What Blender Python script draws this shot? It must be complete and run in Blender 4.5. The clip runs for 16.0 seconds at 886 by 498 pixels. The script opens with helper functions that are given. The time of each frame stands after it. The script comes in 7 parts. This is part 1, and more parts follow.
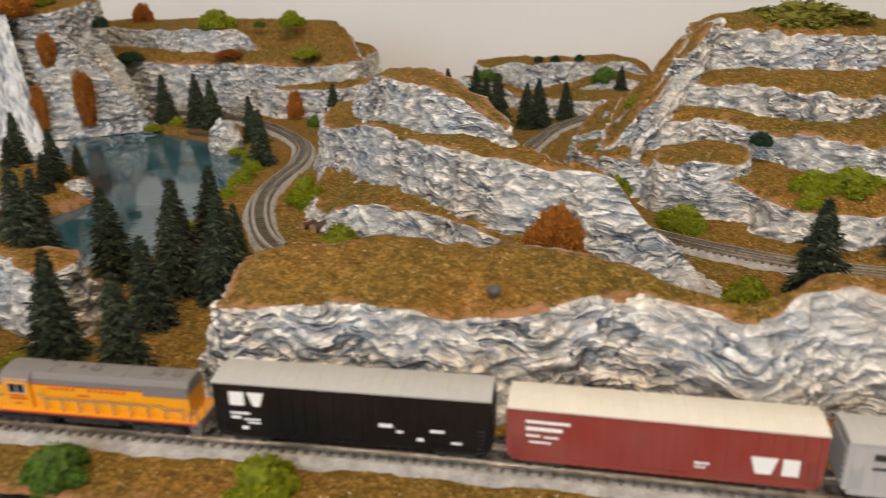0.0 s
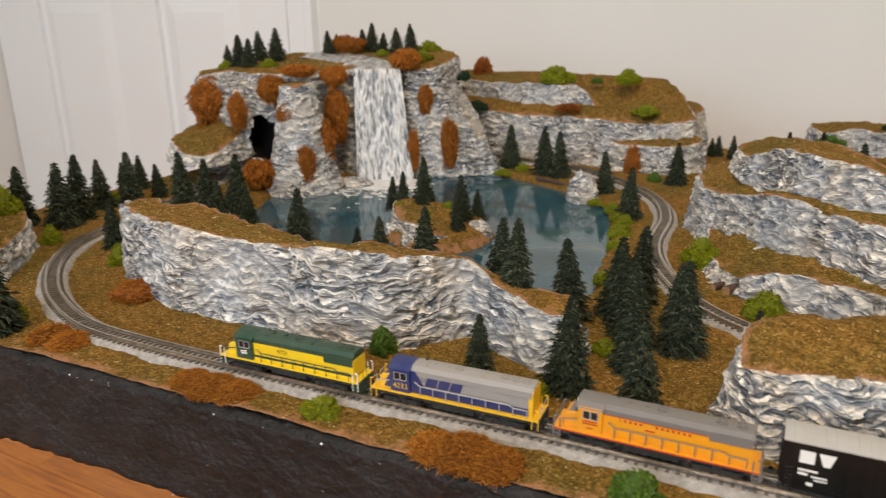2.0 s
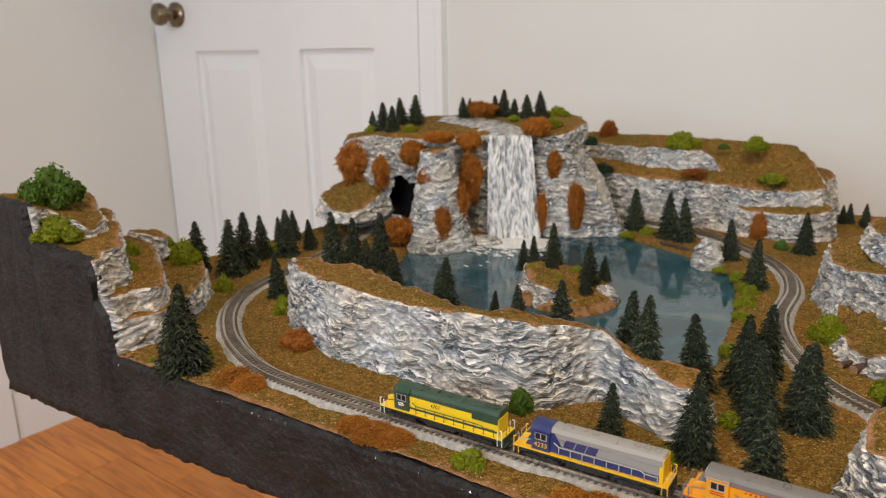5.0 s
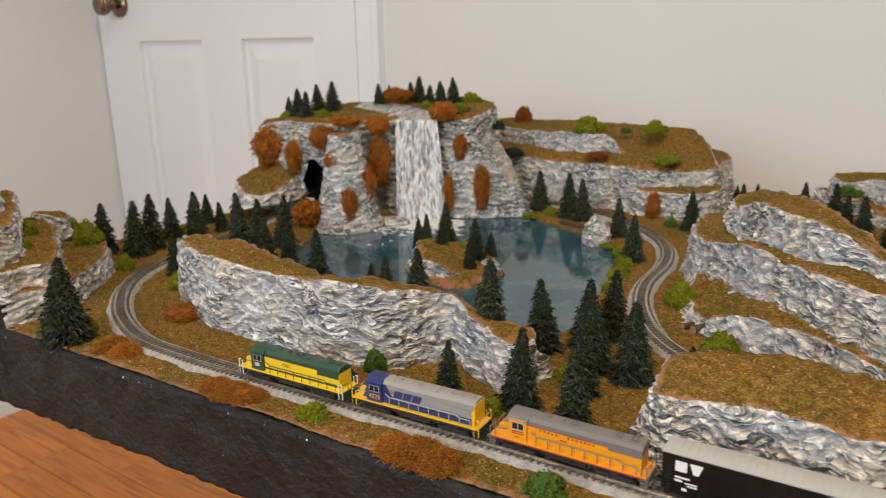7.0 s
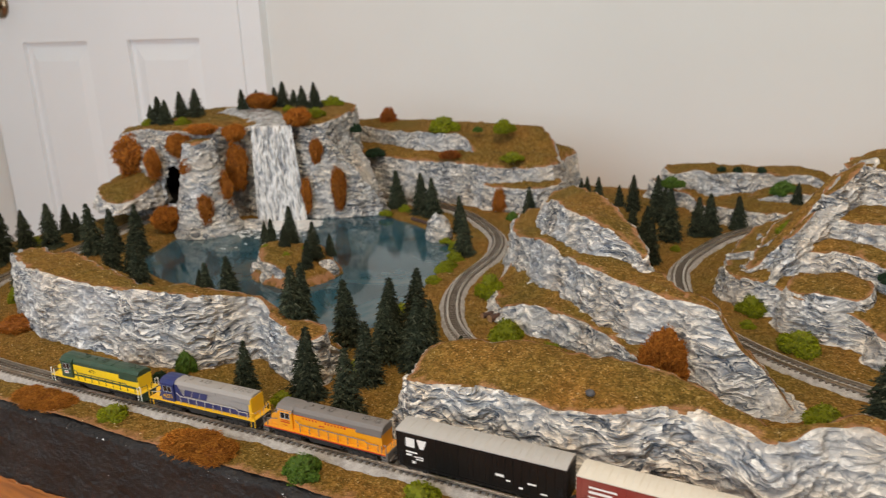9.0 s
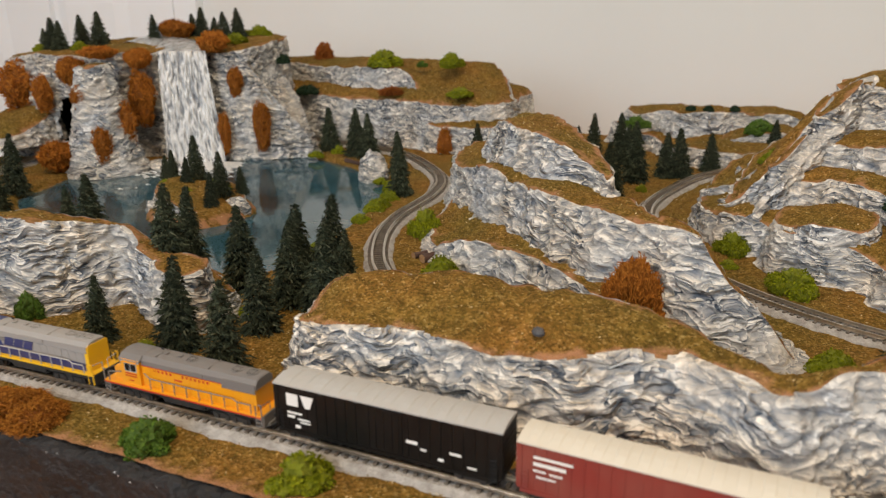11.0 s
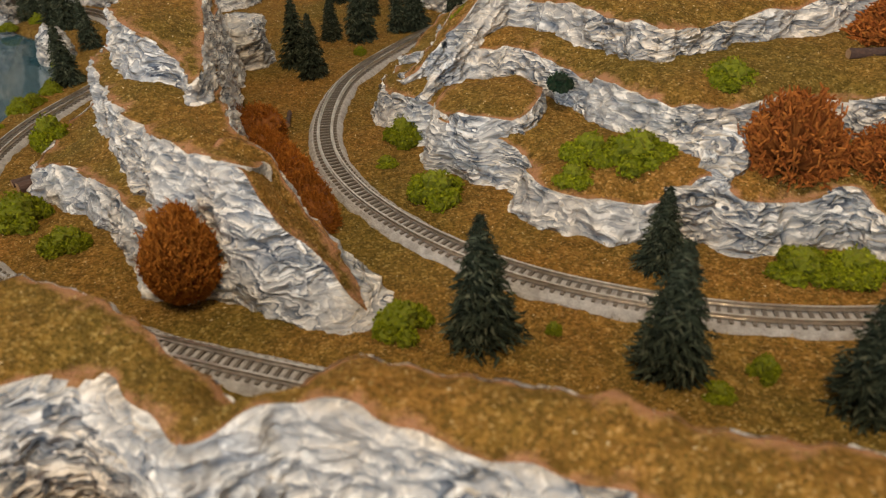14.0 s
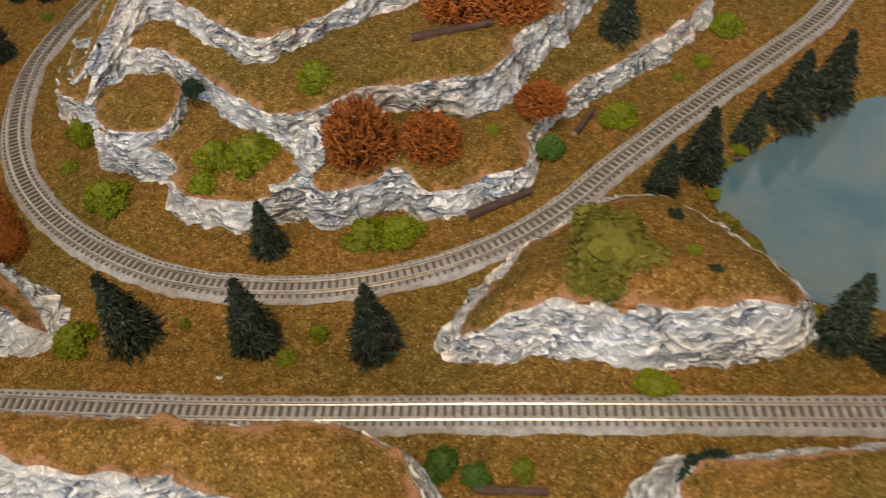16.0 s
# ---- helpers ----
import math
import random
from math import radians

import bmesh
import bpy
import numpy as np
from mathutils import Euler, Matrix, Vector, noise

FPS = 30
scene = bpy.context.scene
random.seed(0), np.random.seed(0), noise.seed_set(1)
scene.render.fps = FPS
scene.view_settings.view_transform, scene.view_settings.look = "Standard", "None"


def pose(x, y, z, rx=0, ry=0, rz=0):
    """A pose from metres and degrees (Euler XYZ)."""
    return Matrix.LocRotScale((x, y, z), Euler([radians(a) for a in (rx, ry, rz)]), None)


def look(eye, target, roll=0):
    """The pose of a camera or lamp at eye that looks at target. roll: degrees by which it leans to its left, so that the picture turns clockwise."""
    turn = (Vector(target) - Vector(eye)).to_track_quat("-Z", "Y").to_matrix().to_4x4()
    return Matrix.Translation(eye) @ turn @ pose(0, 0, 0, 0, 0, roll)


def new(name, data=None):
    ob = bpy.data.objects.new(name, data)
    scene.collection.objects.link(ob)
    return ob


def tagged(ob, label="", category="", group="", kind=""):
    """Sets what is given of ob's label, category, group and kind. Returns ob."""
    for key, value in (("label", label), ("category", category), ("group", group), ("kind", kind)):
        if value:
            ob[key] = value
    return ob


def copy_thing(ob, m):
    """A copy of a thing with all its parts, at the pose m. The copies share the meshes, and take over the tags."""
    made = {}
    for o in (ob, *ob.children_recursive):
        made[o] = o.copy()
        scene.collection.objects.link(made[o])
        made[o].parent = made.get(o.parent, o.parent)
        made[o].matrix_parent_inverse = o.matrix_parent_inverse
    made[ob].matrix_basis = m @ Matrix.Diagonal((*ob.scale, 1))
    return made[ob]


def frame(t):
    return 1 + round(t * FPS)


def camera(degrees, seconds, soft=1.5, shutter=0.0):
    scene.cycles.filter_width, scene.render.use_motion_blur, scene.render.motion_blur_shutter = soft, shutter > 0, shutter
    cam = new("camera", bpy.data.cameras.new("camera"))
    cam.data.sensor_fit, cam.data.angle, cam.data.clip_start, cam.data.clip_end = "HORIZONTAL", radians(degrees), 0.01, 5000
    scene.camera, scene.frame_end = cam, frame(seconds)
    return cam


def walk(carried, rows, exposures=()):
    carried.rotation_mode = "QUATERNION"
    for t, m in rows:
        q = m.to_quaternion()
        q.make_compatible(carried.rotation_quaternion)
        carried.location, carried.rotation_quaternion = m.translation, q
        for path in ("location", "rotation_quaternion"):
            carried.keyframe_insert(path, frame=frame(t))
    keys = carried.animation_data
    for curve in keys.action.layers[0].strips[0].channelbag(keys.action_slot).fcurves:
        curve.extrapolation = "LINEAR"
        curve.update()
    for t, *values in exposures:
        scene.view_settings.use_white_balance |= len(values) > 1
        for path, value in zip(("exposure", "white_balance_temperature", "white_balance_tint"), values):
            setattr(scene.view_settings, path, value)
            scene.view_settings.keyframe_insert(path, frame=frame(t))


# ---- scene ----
from mathutils.geometry import delaunay_2d_cdt

cam = camera(61.4, 16.0, soft=1.2, shutter=0.3)
cam.data.dof.use_dof, cam.data.dof.focus_distance, cam.data.dof.aperture_fstop = True, 0.40, 17.0
PATH = [
    (0, (0.0941, 0.2048, 0.1395), (-0.1042, 1.1158, -0.2220), -1.24),
    (0.5, (0.0652, 0.1793, 0.1503), (-0.2132, 1.0735, -0.2003), -0.33),
    (1, (0.0359, 0.1637, 0.1524), (-0.3077, 1.0402, -0.1849), -0.32),
    (1.5, (0.0066, 0.1504, 0.1577), (-0.3918, 1.0086, -0.1661), -0.54),
    (2, (-0.0109, 0.1333, 0.1645), (-0.4613, 0.9693, -0.1489), -0.73),
    (2.5, (-0.0213, 0.1179, 0.1718), (-0.5186, 0.9296, -0.1345), -1.07),
    (3, (-0.0252, 0.1048, 0.1802), (-0.5583, 0.8959, -0.1198), -1.22),
    (3.5, (-0.0207, 0.0988, 0.1925), (-0.5820, 0.8728, -0.1003), -1.35),
    (3.7, (-0.0188, 0.0970, 0.1954), (-0.5872, 0.8674, -0.0935), -1.31),
    (5.8, (0.0139, 0.0924, 0.1859), (-0.5691, 0.8646, -0.0666), -0.95),
    (6, (0.0211, 0.0942, 0.1835), (-0.5583, 0.8684, -0.0713), -1.00),
    (6.5, (0.0439, 0.1003, 0.1840), (-0.5229, 0.8819, -0.0767), -1.06),
    (7, (0.0674, 0.1069, 0.1864), (-0.4831, 0.8970, -0.0831), -1.05),
    (7.5, (0.0927, 0.1042, 0.1925), (-0.4416, 0.9029, -0.0841), -1.23),
    (8, (0.1149, 0.0995, 0.1996), (-0.4020, 0.9079, -0.0821), -1.41),
    (8.5, (0.1368, 0.1058, 0.2058), (-0.3591, 0.9267, -0.0776), -1.59),
    (9, (0.1607, 0.1196, 0.2048), (-0.3133, 0.9524, -0.0811), -1.85),
    (9.2, (0.1668, 0.1225, 0.2043), (-0.2958, 0.9613, -0.0827), -1.68),
    (11.5, (0.1351, 0.2326, 0.1405), (-0.2747, 1.0799, -0.1972), -1.04),
    (12, (0.1565, 0.2685, 0.1416), (-0.2326, 1.1105, -0.2320), -1.95),
    (12.5, (0.1939, 0.3053, 0.1482), (-0.1835, 1.1290, -0.2749), -2.30),
    (13, (0.2179, 0.3229, 0.1550), (-0.1263, 1.1284, -0.3274), -3.17),
    (13.5, (0.2372, 0.3294, 0.1566), (-0.0755, 1.1264, -0.3602), -3.22),
    (14, (0.2441, 0.3306, 0.1593), (-0.0455, 1.1257, -0.3736), -3.50),
    (14.5, (0.2487, 0.3334, 0.1696), (-0.0162, 1.1216, -0.3858), -4.51),
    (15, (0.2805, 0.3272, 0.2125), (0.0765, 1.0866, -0.4053), -5.02),
    (15.5, (0.3264, 0.3407, 0.2513), (0.1855, 1.0431, -0.4465), -5.08),
    (16, (0.3682, 0.3335, 0.2822), (0.2659, 0.9826, -0.4716), -6.29),
]
walk(cam, [(t, look(eye, target, roll)) for t, eye, target, roll in PATH],
     exposures=[(0.0, 0.06, 6500, 10), (1.5, 0.06, 6500, 10), (3.5, 0.0, 6400, 10), (9.0, -0.02, 6400, 10), (11.5, 0.0, 6700, 10), (12.5, -0.06, 7000, 11), (14.0, 0.02, 6650, 10), (16.0, 0.12, 6250, 10)])

# ---------------------------------------------------------------- light
world = bpy.data.worlds.new("world")
scene.world = world
world.use_nodes = True
world.node_tree.nodes["Background"].inputs[0].default_value = (0.75, 0.85, 1.0, 1)
world.node_tree.nodes["Background"].inputs[1].default_value = 0.6


def area_lamp(name, eye, target, size_x, size_y, watts, colour):
    data = bpy.data.lights.new(name, "AREA")
    data.shape, data.size, data.size_y = "RECTANGLE", size_x, size_y
    data.energy, data.color = watts, colour
    ob = new(name, data)
    ob.matrix_world = look(eye, target)
    return ob


area_lamp("ceiling_lamp", (0.32, -0.12, 1.66), (0.32, -0.1199, 0.0), 0.34, 0.34, 20.5, (1.0, 0.80, 0.56))
area_lamp("window_daylight", (-0.2, -1.50, 0.75), (-0.3, 0.6, 0.2), 1.5, 1.1, 28.0, (0.90, 0.95, 1.0))

# ---------------------------------------------------------------- materials
def material(name, base=(0.5, 0.5, 0.5), rough=0.7, metal=0.0, spec=None):
    m = bpy.data.materials.new(name)
    m.use_nodes = True
    p = m.node_tree.nodes["Principled BSDF"]
    p.inputs["Base Color"].default_value = (*base, 1)
    p.inputs["Roughness"].default_value = rough
    p.inputs["Metallic"].default_value = metal
    if spec is not None:
        p.inputs["Specular IOR Level"].default_value = spec
    return m


def node(m, kind, **values):
    n = m.node_tree.nodes.new(kind)
    for key, value in values.items():
        n.inputs[key.replace("_", " ")].default_value = value
    return n


def wire(m, a, out, b, into):
    m.node_tree.links.new(a.outputs[out], b.inputs[into])


def shader(m):
    return m.node_tree.nodes["Principled BSDF"]


def ramp(m, stops):
    n = m.node_tree.nodes.new("ShaderNodeValToRGB")
    while len(n.color_ramp.elements) < len(stops):
        n.color_ramp.elements.new(0.5)
    for e, (at, colour) in zip(n.color_ramp.elements, stops):
        e.position, e.color = at, (*colour, 1)
    return n


def noise_tex(m, scale, detail=3.0, rough=0.55, distort=0.0, stretch=None):
    co = node(m, "ShaderNodeTexCoord")
    n = node(m, "ShaderNodeTexNoise", Scale=scale, Detail=detail, Roughness=rough, Distortion=distort)
    if stretch:
        mp = node(m, "ShaderNodeMapping")
        mp.inputs["Scale"].default_value = stretch
        wire(m, co, "Object", mp, "Vector")
        wire(m, mp, "Vector", n, "Vector")
    else:
        wire(m, co, "Object", n, "Vector")
    return n


def mix(m, fac, a, b, blend="MIX"):
    """Mix of two colours; each of fac, a, b is a value or a pair (node, output)."""
    n = m.node_tree.nodes.new("ShaderNodeMix")
    n.data_type, n.blend_type = "RGBA", blend
    for socket, v in ((n.inputs[0], fac), (n.inputs[6], a), (n.inputs[7], b)):
        if isinstance(v, tuple) and hasattr(v[0], "outputs"):
            m.node_tree.links.new(v[0].outputs[v[1]], socket)
        elif isinstance(v, tuple):
            socket.default_value = (*v, 1)
        else:
            socket.default_value = v
    return n


def bump(m, height, out, strength=0.5, distance=0.001):
    b = node(m, "ShaderNodeBump", Strength=strength, Distance=distance)
    wire(m, height, out, b, "Height")
    wire(m, b, "Normal", shader(m), "Normal")
    return b


def varied(name, a, b, scale, rough=0.7, fine=0.0, depth=0.0005, metal=0.0):
    """Two tones mixed by a coarse and a fine noise, with a fine relief."""
    m = material(name, a, rough, metal)
    n1 = noise_tex(m, scale)
    n2 = noise_tex(m, scale * 7, 4)
    r = ramp(m, [(0.35, (0, 0, 0)), (0.65, (1, 1, 1))])
    wire(m, n1, "Fac", r, 0)
    c1 = mix(m, (r, "Color"), a, b)
    r2 = ramp(m, [(0.3, (0.72, 0.72, 0.72)), (0.7, (1.15, 1.15, 1.15))])
    wire(m, n2, "Fac", r2, 0)
    c2 = mix(m, 1.0, (c1, 2), (r2, "Color"), "MULTIPLY")
    wire(m, c2, 2, shader(m), "Base Color")
    if fine:
        bump(m, n2, "Fac", fine, depth)
    return m


def plain_paint(name, base, rough):
    """Rolled wall paint: an even colour with a faint mottle and roller grain."""
    m = material(name, base, rough)
    n1 = noise_tex(m, 2.2, 3)
    r = ramp(m, [(0.3, (0.97, 0.97, 0.97)), (0.7, (1.02, 1.02, 1.02))])
    wire(m, n1, "Fac", r, 0)
    c = mix(m, 1.0, base, (r, "Color"), "MULTIPLY")
    wire(m, c, 2, shader(m), "Base Color")
    n2 = noise_tex(m, 320.0, 2)
    bump(m, n2, "Fac", 0.08, 0.0004)
    return m


def turf_material(name):
    """Ground foam in brown, olive and straw crumbs; bare reddish earth where the flock is thin."""
    m = material(name, (0.2, 0.15, 0.05), 0.95, spec=0.1)
    v = node(m, "ShaderNodeTexVoronoi", Scale=1150.0)
    co = node(m, "ShaderNodeTexCoord")
    wire(m, co, "Object", v, "Vector")
    chips = ramp(m, [(0.0, (0.104, 0.066, 0.016)), (0.35, (0.172, 0.107, 0.025)), (0.65, (0.228, 0.136, 0.034)),
                     (0.90, (0.285, 0.172, 0.050)), (0.98, (0.39, 0.265, 0.105))])
    sep = node(m, "ShaderNodeSeparateColor")
    wire(m, v, "Color", sep, 0)
    wire(m, sep, 0, chips, 0)
    n1 = noise_tex(m, 13.0, 5)
    r1 = ramp(m, [(0.36, (0.80, 0.88, 0.74)), (0.64, (1.18, 1.0, 0.88))])
    wire(m, n1, "Fac", r1, 0)
    c = mix(m, 1.0, (chips, "Color"), (r1, "Color"), "MULTIPLY")
    n3 = noise_tex(m, 210.0, 4)
    r3 = ramp(m, [(0.30, (0.62, 0.62, 0.62)), (0.65, (1.15, 1.15, 1.15))])
    wire(m, n3, "Fac", r3, 0)
    c = mix(m, 1.0, (c, 2), (r3, "Color"), "MULTIPLY")
    earth = noise_tex(m, 105.0, 6, 0.65)
    a = node(m, "ShaderNodeAttribute")
    a.attribute_name = "rim"
    add = node(m, "ShaderNodeMath")
    add.operation = "MULTIPLY_ADD"
    wire(m, earth, "Fac", add, 0)
    add.inputs[1].default_value = 2.0
    wire(m, a, "Fac", add, 2)
    sub = node(m, "ShaderNodeMath")
    sub.operation = "SUBTRACT"
    wire(m, add, 0, sub, 0)
    sub.inputs[1].default_value = 1.07
    r2 = ramp(m, [(0.52, (0, 0, 0)), (0.95, (0.85, 0.85, 0.85))])
    wire(m, sub, 0, r2, 0)
    c2 = mix(m, (r2, "Color"), (c, 2), (0.40, 0.205, 0.115))
    wire(m, c2, 2, shader(m), "Base Color")
    h = node(m, "ShaderNodeMath")
    h.operation = "ADD"
    wire(m, v, "Distance", h, 0)
    wire(m, n3, "Fac", h, 1)
    bump(m, h, 0, 0.7, 0.0010)
    return m


def maths(m, kind, a, b=0.0, c=0.0):
    """One step of arithmetic; each of a, b, c is a value or a pair (node, output)."""
    q = m.node_tree.nodes.new("ShaderNodeMath")
    q.operation = kind
    for socket, v in zip(q.inputs, (a, b, c)):
        if isinstance(v, tuple):
            m.node_tree.links.new(v[0].outputs[v[1]], socket)
        else:
            socket.default_value = v
    return (q, 0)


def rock_material():
    """Torn plaster dragged with a knife: overlapping curls with crisp white lips, blue-grey wash left in the hollows
    under them; lit lips and the shade beneath are painted in as well.
    """
    m = material("painted_plaster_rock", (0.5, 0.5, 0.52), 0.50, spec=0.5)
    a = node(m, "ShaderNodeAttribute")
    a.attribute_name = "crag"
    co = node(m, "ShaderNodeTexCoord")
    w = node(m, "ShaderNodeTexNoise", Scale=46.0, Detail=2.0, Roughness=0.5)
    wire(m, co, "Object", w, "Vector")
    shift = m.node_tree.nodes.new("ShaderNodeVectorMath")
    shift.operation = "MULTIPLY_ADD"
    wire(m, w, "Color", shift, 0)
    shift.inputs[1].default_value = (0.015, 0.015, 0.013)
    wire(m, co, "Object", shift, 2)

    def curls(scale, bands, turn, stretch):
        mp = node(m, "ShaderNodeMapping")
        mp.inputs["Rotation"].default_value = (0.0, turn, 0.0)
        mp.inputs["Scale"].default_value = stretch
        wire(m, shift, 0, mp, "Vector")
        n = node(m, "ShaderNodeTexNoise", Scale=scale, Detail=1.5, Roughness=0.5, Distortion=0.25)
        wire(m, mp, "Vector", n, "Vector")
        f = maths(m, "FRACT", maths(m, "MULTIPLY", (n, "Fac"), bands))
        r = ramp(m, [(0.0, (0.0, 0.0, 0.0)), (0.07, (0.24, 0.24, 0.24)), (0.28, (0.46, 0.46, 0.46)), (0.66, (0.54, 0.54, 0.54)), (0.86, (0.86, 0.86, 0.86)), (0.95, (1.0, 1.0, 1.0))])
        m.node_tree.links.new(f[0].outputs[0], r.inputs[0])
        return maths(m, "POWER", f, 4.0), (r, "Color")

    f1, c1 = curls(80.0, 6.0, 0.55, (0.50, 0.50, 1.5))
    f2, c2 = curls(125.0, 6.0, -0.50, (0.45, 0.45, 1.4))
    f3, c3 = curls(215.0, 6.0, 0.05, (0.50, 0.50, 1.5))
    n4 = noise_tex(m, 620.0, 3, 0.6, 0.6)
    calm = noise_tex(m, 36.0, 2, 0.5, 0.4)
    rc = ramp(m, [(0.40, (1.12, 1.12, 1.12)), (0.58, (0.32, 0.32, 0.32))])
    wire(m, calm, "Fac", rc, 0)
    amount = (rc, "Color")
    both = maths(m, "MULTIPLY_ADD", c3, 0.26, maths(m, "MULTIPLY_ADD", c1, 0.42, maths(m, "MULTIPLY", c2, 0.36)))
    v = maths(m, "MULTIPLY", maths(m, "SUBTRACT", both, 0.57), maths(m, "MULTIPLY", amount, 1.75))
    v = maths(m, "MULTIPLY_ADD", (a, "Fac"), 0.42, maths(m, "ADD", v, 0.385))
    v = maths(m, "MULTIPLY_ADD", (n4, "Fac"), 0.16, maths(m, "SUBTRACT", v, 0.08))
    # dark end: wash plus painted shade under lips; pale end: dry brush plus highlight
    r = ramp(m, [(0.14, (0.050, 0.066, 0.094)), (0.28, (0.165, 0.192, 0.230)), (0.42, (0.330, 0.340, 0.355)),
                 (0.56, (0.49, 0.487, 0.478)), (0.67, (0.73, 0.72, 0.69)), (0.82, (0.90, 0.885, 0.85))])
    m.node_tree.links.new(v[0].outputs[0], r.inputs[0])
    n2 = noise_tex(m, 30.0, 4)
    r2 = ramp(m, [(0.32, (0.93, 0.97, 1.03)), (0.48, (1.0, 0.99, 0.97)), (0.66, (1.05, 0.97, 0.87))])
    wire(m, n2, "Fac", r2, 0)
    c = mix(m, 1.0, (r, "Color"), (r2, "Color"), "MULTIPLY")
    wire(m, c, 2, shader(m), "Base Color")
    h = maths(m, "MULTIPLY_ADD", f3, 0.45, maths(m, "MULTIPLY_ADD", f2, 0.85, f1))
    h = maths(m, "MULTIPLY", h, amount)
    h = maths(m, "MULTIPLY_ADD", (n4, "Fac"), 0.30, h)
    bump(m, h[0], 0, 1.0, 0.0021)
    return m


def foliage_material(name, stops, rough=0.9):
    m = material(name, stops[0][1], rough, spec=0.15)
    g = node(m, "ShaderNodeNewGeometry")
    r = ramp(m, stops)
    wire(m, g, "Random Per Island", r, 0)
    o = node(m, "ShaderNodeObjectInfo")
    r2 = ramp(m, [(0.0, (0.82, 0.82, 0.82)), (1.0, (1.18, 1.18, 1.18))])
    wire(m, o, "Random", r2, 0)
    c = mix(m, 1.0, (r, "Color"), (r2, "Color"), "MULTIPLY")
    wire(m, c, 2, shader(m), "Base Color")
    return m


def wood_floor_material():
    m = material("orange_oak_floorboard", (0.45, 0.2, 0.07), 0.32)
    o = node(m, "ShaderNodeObjectInfo")
    n = noise_tex(m, 9.0, 5, 0.6, 1.0, (0.6, 9.0, 1.0))
    mp = n.inputs["Vector"].links[0].from_node
    wire(m, o, "Random", mp, "Location")
    r = ramp(m, [(0.25, (0.27, 0.072, 0.009)), (0.5, (0.62, 0.215, 0.030)), (0.75, (0.76, 0.315, 0.055))])
    wire(m, n, "Fac", r, 0)
    r2 = ramp(m, [(0.0, (0.80, 0.78, 0.76)), (1.0, (1.15, 1.12, 1.1))])
    wire(m, o, "Random", r2, 0)
    c = mix(m, 1.0, (r, "Color"), (r2, "Color"), "MULTIPLY")
    wire(m, c, 2, shader(m), "Base Color")
    bump(m, n, "Fac", 0.15, 0.001)
    return m


def water_material(name, tones):
    m = material(name, tones[1], 0.05)
    n = noise_tex(m, 14.0, 4, 0.6, 0.6)
    r = ramp(m, list(zip((0.30, 0.5, 0.66, 0.80), tones)))
    wire(m, n, "Fac", r, 0)
    wire(m, r, "Color", shader(m), "Base Color")
    n2 = noise_tex(m, 120.0, 3)
    bump(m, n2, "Fac", 0.12, 0.0006)
    return m


M_TOP = turf_material("scenic_turf")
M_ROCK = rock_material()
M_WATER = water_material("painted_lake_water", ((0.012, 0.040, 0.055), (0.030, 0.085, 0.115), (0.085, 0.125, 0.135), (0.12, 0.125, 0.115)))
M_POND = water_material("painted_pond_water", ((0.050, 0.125, 0.165), (0.100, 0.165, 0.195), (0.140, 0.175, 0.180), (0.175, 0.160, 0.120)))
M_WALL = plain_paint("greige_wall_paint", (0.735, 0.768, 0.762), 0.7)
M_CEIL = plain_paint("ceiling_paint", (0.80, 0.79, 0.77), 0.9)
M_WHITE = plain_paint("white_gloss_trim", (0.83, 0.89, 0.93), 0.35)
M_FLOOR = wood_floor_material()
M_FASCIA = varied("black_rough_paint", (0.0085, 0.0080, 0.0083), (0.0200, 0.0185, 0.0190), 34.0, 0.55, 1.0, 0.0024)
shader(M_FASCIA).inputs["Specular IOR Level"].default_value = 0.34
M_BALLAST = varied("grey_ballast", (0.35, 0.33, 0.31), (0.52, 0.50, 0.475), 300.0, 0.95, 0.9, 0.0009)
M_TIE = varied("dark_brown_sleeper", (0.105, 0.088, 0.072), (0.17, 0.145, 0.12), 90.0, 0.85)
M_RAIL = varied("nickel_rail", (0.58, 0.52, 0.44), (0.70, 0.64, 0.56), 60.0, 0.30, metal=1.0)
M_NEEDLE = foliage_material("dark_conifer_green", [(0.0, (0.012, 0.017, 0.010)), (0.5, (0.026, 0.034, 0.020)), (0.85, (0.056, 0.068, 0.041)), (1.0, (0.110, 0.116, 0.072))])
M_TRUNK = varied("brown_bark", (0.05, 0.032, 0.02), (0.09, 0.06, 0.035), 200.0, 0.9)
M_LIME = foliage_material("lime_green_foam", [(0.0, (0.095, 0.115, 0.003)), (0.6, (0.175, 0.200, 0.005)), (1.0, (0.27, 0.29, 0.012))])
M_MOSS = foliage_material("mid_green_foam", [(0.0, (0.035, 0.075, 0.008)), (0.6, (0.070, 0.130, 0.014)), (1.0, (0.12, 0.19, 0.03))])
M_DKGREEN = foliage_material("dark_green_foam", [(0.0, (0.008, 0.022, 0.012)), (0.6, (0.016, 0.042, 0.022)), (1.0, (0.03, 0.07, 0.035))])
M_RUSSET = foliage_material("russet_lichen", [(0.0, (0.20, 0.066, 0.010)), (0.5, (0.34, 0.115, 0.016)), (1.0, (0.47, 0.180, 0.028))])
M_ORANGE = foliage_material("orange_lichen", [(0.0, (0.14, 0.048, 0.008)), (0.45, (0.34, 0.125, 0.017)), (1.0, (0.54, 0.23, 0.036))])
M_MAROON = foliage_material("maroon_lichen", [(0.0, (0.17, 0.048, 0.010)), (0.5, (0.30, 0.092, 0.019)), (1.0, (0.42, 0.150, 0.03))])
